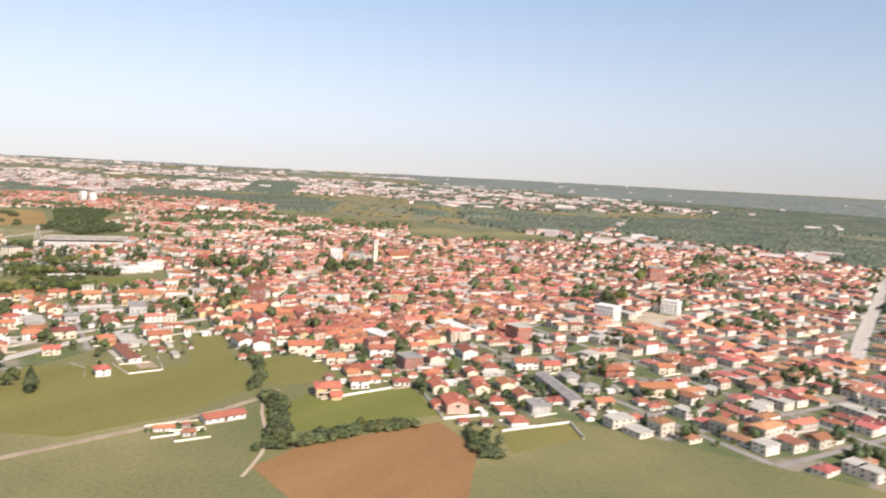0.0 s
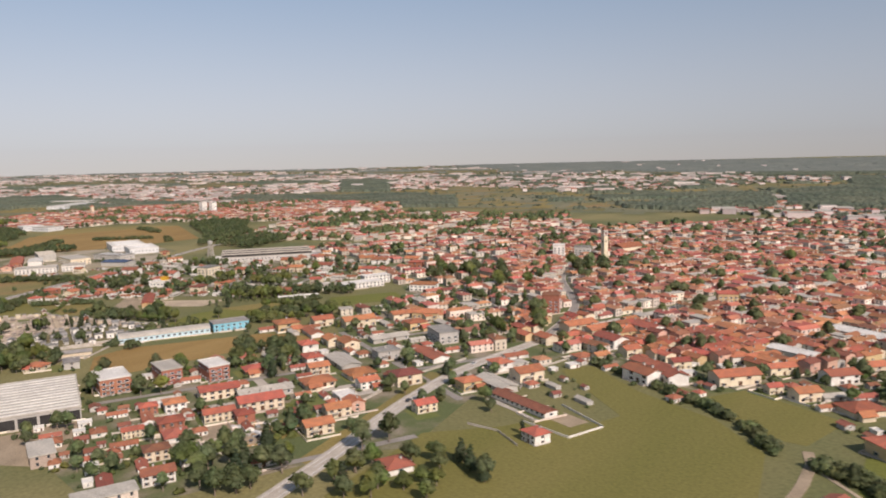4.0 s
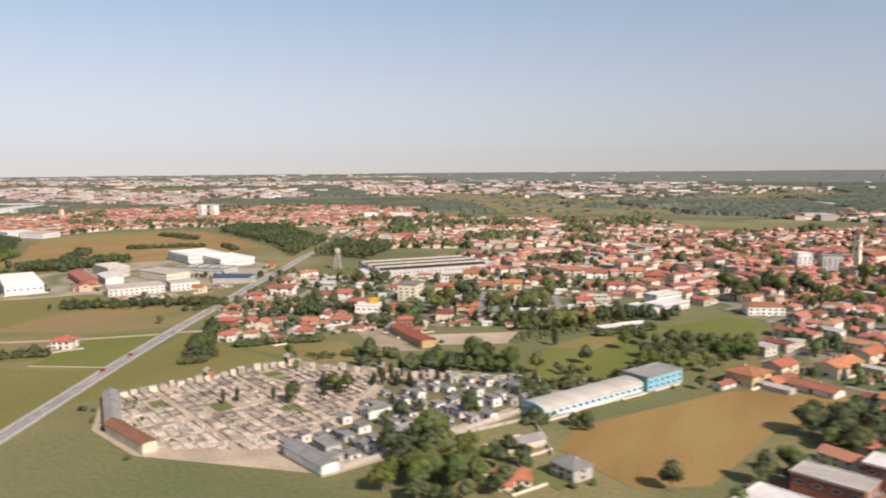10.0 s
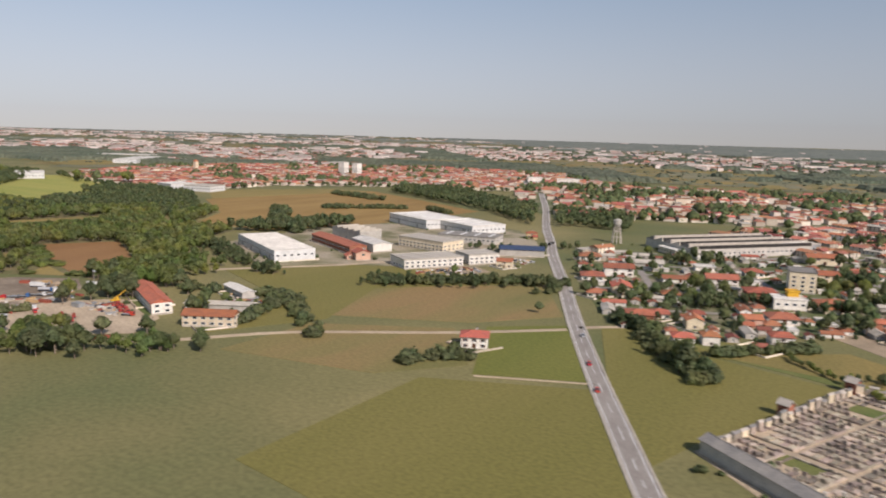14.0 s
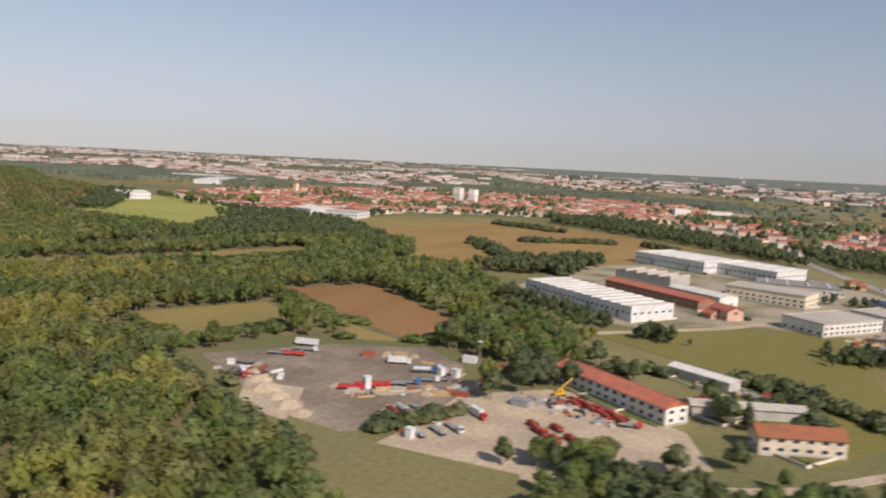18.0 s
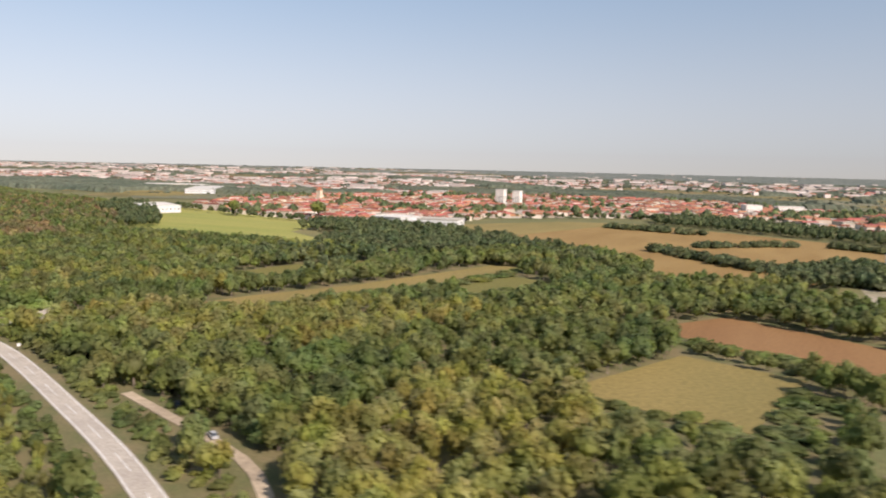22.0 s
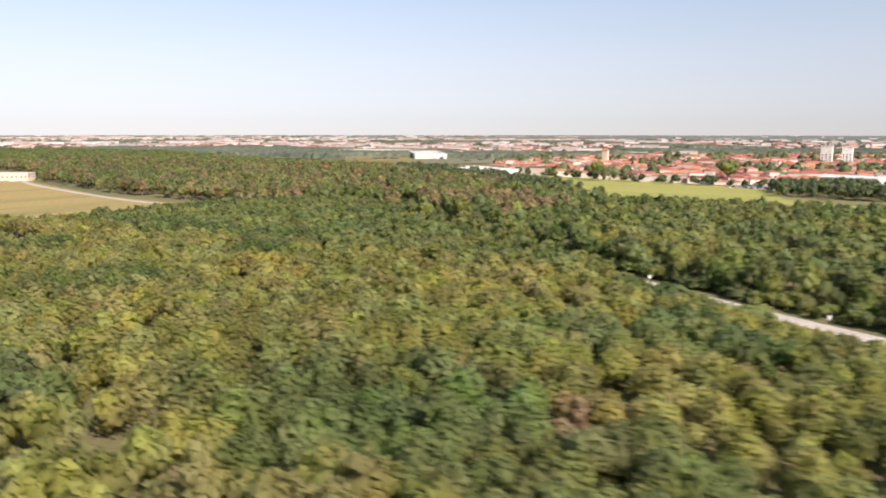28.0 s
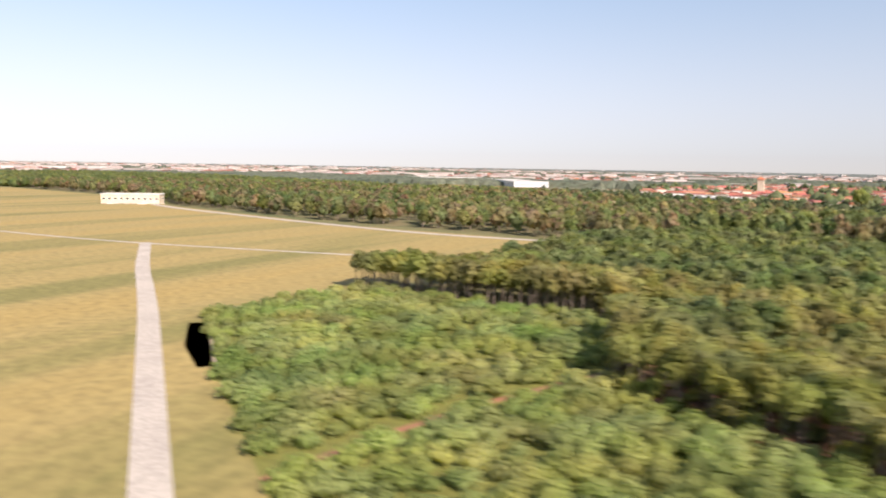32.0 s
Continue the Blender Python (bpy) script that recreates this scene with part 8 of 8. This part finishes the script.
for s in (-1, 1):
    part("pier", Geo().box(min(s * 2.1, s * 2.8), max(s * 2.1, s * 2.8), -0.4, 0.6, -3.3, -0.2).mesh("pier", "concrete"), r)
    part("wing_wall", Geo().add([(s * 2.25, -0.4, -3.3), (s * 2.25, -12, -3.3), (s * 2.25, -12, -1.2), (s * 2.25, -0.4, 0.5), (s * 2.65, -0.4, -3.3), (s * 2.65, -12, -3.3), (s * 2.65, -12, -1.2), (s * 2.65, -0.4, 0.5)], ((0, 1, 2, 3), (7, 6, 5, 4), (3, 2, 6, 7), (1, 5, 6, 2), (0, 3, 7, 4))).mesh("wing_wall", "concrete"), r)
# the lining is coloured near-black for the tunnel's inner shade
part("tunnel_lining", Geo().add([(-1.9, 0.5, -3.3), (-1.9, 30, -3.3), (-1.9, 30, -0.5), (-1.9, 0.5, -0.5), (1.9, 0.5, -3.3), (1.9, 30, -3.3), (1.9, 30, -0.5), (1.9, 0.5, -0.5)], ((0, 1, 2, 3), (7, 6, 5, 4), (3, 2, 6, 7), (1, 5, 6, 2))).mesh("tunnel_lining", "dark_opening"), r)
B_DEG = math.degrees(math.atan2(95 - 104.5, -938 + 974))
r = root("road_bridge", turn(-948.2, 96.9, B_DEG), "concrete road bridge over a railway cutting", "bridge")
part("deck", Geo().box(-7.5, 7.5, -3.5, 3.2, -0.8, 0.1).mesh("deck", "concrete"), r)
for s in (-1, 1):
    part("parapet", Geo().box(-10, 10, s * 3.2 - 0.14, s * 3.2 + 0.14, 0.1, 0.42).mesh("parapet", "concrete"), r)
    part("edge_beam", Geo().box(-9.5, 9.5, s * 3.55 - 0.2, s * 3.55 + 0.2, -0.75, 0.06).mesh("edge_beam", "plaster_grey"), r)
    part("abutment", Geo().box(min(s * 2.35, s * 3.7), max(s * 2.35, s * 3.7), -7.6, 4.8, -3.3, -0.8).mesh("abutment", "concrete"), r, turn(0, 0, -B_DEG))
    part("wing_wall", Geo().prism([(-11.5, -3.3), (-7.6, -3.3), (-7.6, -0.6), (-11.5, -2.4)], min(s * 2.6, s * 3.1), max(s * 2.6, s * 3.1)).mesh("wing_wall", "concrete"), r, turn(0, 0, -B_DEG))
    rail = part("guard_rail", Geo().box(-10, 10, s * 2.0 - 0.04, s * 2.0 + 0.04, 0.95, 1.05).mesh("guard_rail", "steel_grey"), r)
    for i in range(9):
        part("guard_post", Geo().box(-0.05, 0.05, -0.05, 0.05, 0, 0.96).mesh("guard_post", "steel_grey"), r, pose(-9.8 + i * 2.45, s * 2.0, 0.1))
for x, y in ((-1003, 119.5), (-1032, 135), (-921, 92.6), (-1075, 163)):
    r = root("road_sign", turn(x, y, 60), "small pale road sign on a post", "sign")
    part("post", Geo().tube((0, 0, 0), (0, 0, 1.4), 0.04, 0.04, 6).mesh("post", "steel_grey"), r)
    part("plate", Geo().box(-0.3, 0.3, -0.05, -0.02, 0.9, 1.5).mesh("plate", "white_steel"), r)

# ---- vehicles ----
def wheel_mesh(rad, wide):
    return Geo().tube((0, -wide / 2, 0), (0, wide / 2, 0), rad, rad, 10).mesh("wheel", "tyre")


CAR_WHEEL, TRUCK_WHEEL = wheel_mesh(0.19, 0.13), wheel_mesh(0.27, 0.2)


def car(x, y, deg, paint, label, z=0.15):
    r = root("car", turn(x, y, deg, z), label, "car", "cars on the roads")
    me = Geo().prism([(-0.45, 0.14), (0.45, 0.14), (0.46, 0.5), (-0.46, 0.5)], -1.2, 1.2).mesh("body", paint)
    part("body", me, r)
    cab = Geo().add([(-0.95, -0.42, 0.5), (0.6, -0.42, 0.5), (0.6, 0.42, 0.5), (-0.95, 0.42, 0.5), (-0.7, -0.34, 0.82), (0.2, -0.34, 0.82), (0.2, 0.34, 0.82), (-0.7, 0.34, 0.82)], ((0, 1, 5, 4), (1, 2, 6, 5), (2, 3, 7, 6), (3, 0, 4, 7))).mesh("window", "glass")
    part("window", cab, r)
    part("roof", Geo().box(-0.7, 0.2, -0.34, 0.34, 0.82, 0.86).mesh("roof", paint), r)
    for a in (-0.75, 0.75):
        for b in (-0.42, 0.42):
            part("wheel", CAR_WHEEL, r, pose(a, b, 0.19))


for x, y, deg, paint, label in ((-278.8, 187, 100, "white_steel", "white car driving on the town road"), (-276, 178, 102, "dark_paint", "dark car driving on the town road"), (-283, 222, 92, "white_steel", "white van-like car on the town road"), (-563.6, 163.5, 118, "red_paint", "red car on the straight road"), (-555, 147, 116, "red_paint", "red car on the straight road near meadows"), (-574.6, 186, 118, "silver_paint", "silver car on the straight road"), (-661, 353, 118, "white_steel", "white car on the straight road"), (-296, 131, 30, "white_steel", "white car parked in a yard"), (-290, 135, 70, "silver_paint", "silver car parked in a yard"), (-293, 127, 30, "dark_paint", "dark car parked in a yard"), (-338, 160, 65, "white_steel", "white van parked beside flats"), (-856, 76.5, 150, "silver_paint", "silver car parked on a dirt track"), (-870, 83.5, 150, "dark_paint", "dark car parked on a dirt track"), (-1199, 183, 10, "rust_red", "dark red car beside the airfield")):
    car(x, y, deg, paint, label)
g = Geo()
for i in range(9):
    for j in range(12):
        if rng.random() < 0.85:
            x, y = -1072 + j * 3.6 + i * 0.8, 372 + i * 2.9 - j * 0.4
            if inside(x, y, [(-1078, 378), (-1040, 366), (-1024, 386), (-1040, 398), (-1070, 398)]):
                g.box(-1.2, 1.2, -0.45, 0.45, 0.2, 0.6, int(rng.integers(0, 3)), 1.9, (x, y))
                g.box(-0.8, 0.5, -0.4, 0.4, 0.6, 0.9, 2, 1.9, (x, y))
tagged(new("parked_cars", g.mesh("parked_cars", "white_steel", "silver_paint", "dark_paint")), "many cars parked in rows", "cars", kind="stuff")


def lorry(x, y, deg, cab_paint, load, label, length=6.6):
    """A lorry: load is 'box', 'flat', 'tank' or 'frame'."""
    r = root("lorry", turn(x, y, deg, 0.14) @ Matrix.Scale(0.72, 4), label, "lorry", "lorries in the yard")
    part("chassis", Geo().box(-length / 2, length / 2, -0.45, 0.45, 0.4, 0.6).mesh("chassis", "dark_paint"), r)
    if cab_paint:
        c = part("cab", Geo().prism([(-0.68, 0.35), (0.68, 0.35), (0.66, 1.75), (-0.66, 1.75)], length / 2 - 0.2, length / 2 + 1.0).mesh("cab", cab_paint), r)
        part("windscreen", Geo().box(length / 2 + 1.0, length / 2 + 1.03, -0.55, 0.55, 1.0, 1.6).mesh("windscreen", "glass"), c)
    x1 = length / 2 - 0.4
    if load == "box":
        part("box_body", Geo().box(-length / 2, x1, -0.7, 0.7, 0.6, 2.2).box(-length / 2 - 0.02, x1 + 0.02, -0.72, 0.72, 2.1, 2.24).mesh("box_body", "white_steel"), r)
    elif load == "tank":
        part("tank", Geo().tube((-length / 2, 0, 1.25), (x1, 0, 1.25), 0.66, 0.66, 12).mesh("tank", "silver_paint"), r)
    elif load == "flat":
        part("platform", Geo().box(-length / 2, x1, -0.7, 0.7, 0.6, 0.75).mesh("platform", "steel_grey"), r)
        part("headboard", Geo().box(x1 - 0.08, x1, -0.7, 0.7, 0.75, 1.5).mesh("headboard", cab_paint or "steel_grey"), r)
    else:
        part("platform", Geo().box(-length / 2, x1, -0.7, 0.7, 0.6, 0.78).mesh("platform", "red_paint"), r)
        for s in (-1, 1):
            part("side_board", Geo().box(-length / 2, x1, s * 0.68 - 0.03, s * 0.68 + 0.03, 0.78, 1.3).mesh("side_board", "red_paint"), r)
        part("load", Geo().box(-length * 0.35, length * 0.1, -0.5, 0.5, 0.78, 1.5).box(-length * 0.1, length * 0.3, -0.35, 0.4, 0.78, 1.25).mesh("load", "rust_red"), r)
    for a in (-length * 0.38, -length * 0.24, length * 0.4):
        for b in (-0.55, 0.55):
            part("wheel", TRUCK_WHEEL, r, pose(a, b, 0.27))


flat("lorry_yard", [(-776, 108), (-760, 135), (-742, 147), (-727, 139), (-717, 122), (-714, 100), (-722, 92), (-736, 92), (-756, 100)], 0.075, "yard_asphalt", "worn grey asphalt lorry yard", "ground")
flat("machine_yard", [(-717, 122), (-706, 136), (-698, 140), (-676, 130), (-668, 116), (-690, 96), (-714, 92), (-714, 100)], 0.08, "gravel", "pale gravel yard for red machines", "ground")
flat("sand_patch", [(-754, 101), (-742, 105), (-736, 97), (-732, 90), (-744, 90)], 0.085, "gravel", "pale spread of sand at the yard edge", "ground")
flat("sand_patch", [(-737, 108), (-728, 116), (-721, 124), (-727, 112)], 0.085, "gravel", "pale gravel strip between parked trailers", "ground")
flat("sand_patch", [(-722, 101), (-724, 108), (-716, 113), (-718, 104)], 0.085, "gravel", "pale gravel island in the yard", "ground")
for x, y, deg, cab_paint, load, label, n in (
    (-763, 119, 25, "", "flat", "grey flat trailer with red end", 7.5), (-762, 122, 25, "", "flat", "grey flat trailer in a row", 7.5), (-761.5, 125, 25, "white_steel", "flat", "pale flatbed lorry in a row", 7.5), (-764, 129, 20, "", "box", "long dark trailer with white roof", 8.0),
    (-757, 103, 330, "red_paint", "box", "small lorry with white box body", 4.2), (-735, 110, 35, "red_paint", "frame", "red open trailer", 6.0), (-732, 115, 35, "red_paint", "frame", "red loaded trailer", 5.0), (-729, 120, 35, "blue_paint", "flat", "blue flat trailer", 6.5), (-727, 124, 35, "white_steel", "flat", "pale flat trailer", 6.5), (-739, 131, 30, "white_steel", "box", "lorry with white roof", 6.0), (-731, 129, 35, "blue_paint", "tank", "silver tank trailer", 5.5),
    (-719, 103, 335, "", "flat", "grey flat trailer", 6.5), (-719, 106, 335, "", "tank", "grey tank trailer", 6.0), (-718, 109, 335, "red_paint", "flat", "red and grey trailer", 6.5), (-716, 112, 335, "", "flat", "grey trailer by a hedge", 6.0),
    (-711, 99, 335, "", "flat", "grey flat trailer", 6.2), (-709, 102, 335, "", "flat", "dark grey flat trailer", 6.2), (-708, 105, 335, "white_steel", "flat", "grey lorry with white cab", 6.2), (-708, 113, 335, "red_paint", "box", "red lorry with white-roofed body", 4.8),
    (-722, 143, 350, "red_paint", "frame", "bright red machine trailer", 4.0), (-698, 132, 335, "red_paint", "frame", "red machine trailer in a row", 4.2), (-695, 131, 335, "red_paint", "frame", "red machine trailer in a row", 4.6), (-691.5, 130, 335, "red_paint", "frame", "red machine trailer in a row", 4.6), (-688.5, 128.5, 335, "red_paint", "frame", "red machine trailer in a row", 4.6), (-685, 126, 20, "red_paint", "flat", "red and grey trailer at the wall", 4.6), (-696, 113, 330, "red_paint", "frame", "dark red trailer in the open yard", 4.6), (-692, 111, 330, "", "frame", "red trailer in the open yard", 4.2), (-694, 116, 330, "", "frame", "red trailer beside another", 4.2), (-676, 104, 330, "red_paint", "frame", "red trailer under trees", 4.0)):
    lorry(x, y, deg, cab_paint, load, label if len(label.split()) > 3 else label + " in the yard", n)
r = root("mobile_crane", turn(-702, 134, 60, 0.12) @ Matrix.Scale(0.85, 4), "yellow mobile crane with raised boom", "crane")
part("carrier", Geo().box(-1.6, 1.6, -0.7, 0.7, 0.45, 0.9).mesh("carrier", "yellow_paint"), r)
c = part("cab", Geo().box(0.3, 1.1, -0.4, 0.4, 0.9, 1.7).mesh("cab", "yellow_paint"), r)
part("window", Geo().box(1.1, 1.13, -0.3, 0.3, 1.2, 1.6).mesh("window", "glass"), c)
part("boom", Geo().tube((-0.6, 0, 1.0), (3.6, 0, 4.0), 0.24, 0.14, 4).mesh("boom", "yellow_paint"), r)
for a in (-1.1, 1.1):
    for b in (-0.65, 0.65):
        part("wheel", TRUCK_WHEEL, r, pose(a, b, 0.27))
r = root("lamp_mast", turn(-725, 142, 0), "tall pale lamp mast in the yard", "lamp")
part("mast", Geo().tube((0, 0, 0), (0, 0, 5.4), 0.1, 0.06, 8).mesh("mast", "steel_grey"), r)
part("lamp_head", Geo().box(-0.5, 0.5, -0.2, 0.2, 5.4, 5.7).mesh("lamp_head", "white_steel"), r)
for k, (x, y, w, d, h, m, label) in enumerate(((-733, 113, 1.2, 1.2, 2.4, "white_steel", "white upright silo box"), (-727, 130, 1.4, 1.2, 1.8, "white_steel", "white plastic-covered load"), (-724, 131, 1.4, 1.2, 1.8, "white_steel", "white plastic-covered stack"), (-711, 97, 1.2, 1.2, 1.8, "white_steel", "white wrapped load on the yard"), (-705, 124, 3.5, 2.0, 1.2, "steel_grey", "grey shelter with pale roof"), (-728, 143, 3.0, 1.6, 1.4, "white_steel", "small white cabin"), (-717, 121, 4.0, 1.4, 0.8, "rust_red", "stack of rusty beams"), (-720, 119, 4.0, 1.2, 0.7, "timber", "stack of sawn timber"), (-742, 136, 3.0, 1.4, 1.0, "timber", "stack of timber boards"), (-748, 132, 3.0, 1.4, 0.9, "rust_red", "heap of rusty steel"), (-765, 107, 1.6, 1.2, 1.0, "white_steel", "pale heap of sacks"), (-670, 108, 5.0, 1.2, 0.7, "rust_red", "stack of red steel beams"))):
    r = root("stack" if k > 4 else "cabin", turn(x, y, 335 + 7 * k), label if len(label.split()) > 3 else label + " in the yard", "storage")
    part("body", Geo().box(-w / 2, w / 2, -d / 2, d / 2, 0.08, h).mesh("body", m), r)
    part("cover", Geo().box(-w / 2 - 0.08, w / 2 + 0.08, -d / 2 - 0.08, d / 2 + 0.08, h, h + 0.1).mesh("cover", m), r)

# ---- heaps and clutter of the yards ----
def heap(x, y, r0, h, material, label):
    """A loose heap: rings of uneven points up to a blunt top."""
    n = 14
    v = [(0, 0, h)]
    for q, z in ((0.3, 0.86), (0.65, 0.45), (1.0, 0.0)):
        for k in range(n):
            a = 6.2832 * k / n
            e = q * r0 * rng.uniform(0.82, 1.15)
            v.append((math.cos(a) * e, math.sin(a) * e, max(z * h + rng.normal(0, 0.06) * (z > 0), 0)))
    f = [(0, 1 + k, 1 + (k + 1) % n) for k in range(n)]
    for q in (1, 1 + n):
        f += [(q + k, q + n + k, q + n + (k + 1) % n, q + (k + 1) % n) for k in range(n)]
    ob = new("mound", Geo().add(v, f).mesh("mound", material))
    ob.matrix_world = pose(x, y, 0.08)
    tagged(ob, label, "mound")


for x, y, r0, h in ((-752, 103, 2.6, 1.0), (-747, 100, 3.2, 1.3), (-742, 98, 2.4, 1.0), (-737, 96, 3.0, 1.2), (-732, 94, 2.2, 0.9), (-757, 106, 1.8, 0.7), (-738, 110, 1.6, 0.6), (-722, 118, 1.5, 0.6)):
    heap(x, y, r0, h, "gravel", "pale heap of sand at the yard edge")
for x, y, r0, h in ((-745, 135, 2.0, 0.9), (-740, 138, 1.6, 0.7), (-716, 126, 2.2, 1.1), (-719, 129, 1.8, 0.9), (-650, 240, 2.2, 0.9), (-646, 246, 1.8, 0.8), (-655, 236, 1.5, 0.6)):
    heap(x, y, r0, h, "dirt", "brown heap of rubble and scrap")
for x, y, deg, cab_paint, load, label, n in ((-760, 120.5, 25, "", "frame", "rusty red trailer in a row", 7.0), (-730, 118, 35, "", "flat", "long grey trailer in a close row", 7.0), (-725.5, 126, 35, "", "flat", "long pale trailer in a close row", 7.0), (-733.5, 113, 35, "", "frame", "red side-boarded trailer in a row", 6.0), (-741, 134, 30, "", "flat", "grey flat trailer beside bushes", 7.0), (-720, 104.5, 335, "", "frame", "red trailer between grey ones", 6.4), (-713, 100, 335, "", "flat", "long grey trailer in a row", 6.6), (-697, 130, 335, "", "frame", "red machine frame in a row", 4.4), (-693, 129, 335, "red_paint", "frame", "red machine beside the house", 4.4), (-690, 127.5, 335, "", "frame", "red machine frame by the wall", 4.4), (-687, 127, 335, "", "frame", "red machine frame near the wall", 4.4), (-690, 113, 330, "", "frame", "dark red machine on gravel", 4.2), (-698, 115, 330, "", "frame", "dark red machine frame on gravel", 4.0), (-719, 142, 345, "", "frame", "bright red machine near the mast", 4.0)):
    lorry(x, y, deg, cab_paint, load, label, n)
g = Geo()
for poly, n in (([(-742, 139), (-716, 132), (-712, 122), (-726, 130)], 60), ([(-736, 108), (-720, 128), (-716, 122), (-732, 106)], 46), ([(-724, 98), (-714, 112), (-706, 118), (-714, 98)], 40), ([(-708, 124), (-684, 124), (-688, 130), (-704, 134)], 40), ([(-766, 102), (-752, 100), (-748, 108), (-762, 112)], 26), ([(-668, 228), (-648, 232), (-640, 250), (-650, 256)], 80), ([(-640, 262), (-636, 290), (-648, 284)], 24), ([(-306, 137), (-295, 146), (-283, 132), (-292, 122)], 40), ([(-680, 150), (-660, 150), (-664, 164), (-684, 166)], 50)):
    xs, ys = [q[0] for q in poly], [q[1] for q in poly]
    for i in range(n * 2):
        x, y = rng.uniform(min(xs), max(xs)), rng.uniform(min(ys), max(ys))
        if inside(x, y, poly):
            w, d, h = rng.uniform(0.2, 1.7), rng.uniform(0.15, 0.6), rng.uniform(0.15, 0.7)
            g.box(-w, w, -d, d, 0.07, h, int(rng.integers(0, 6)), rng.uniform(0, 3.1), (x, y))
tagged(new("yard_clutter", g.mesh("yard_clutter", "timber", "rust_red", "white_steel", "steel_grey", "concrete", "dark_paint")), "scattered planks, crates, pipes and scrap", "clutter", kind="stuff")
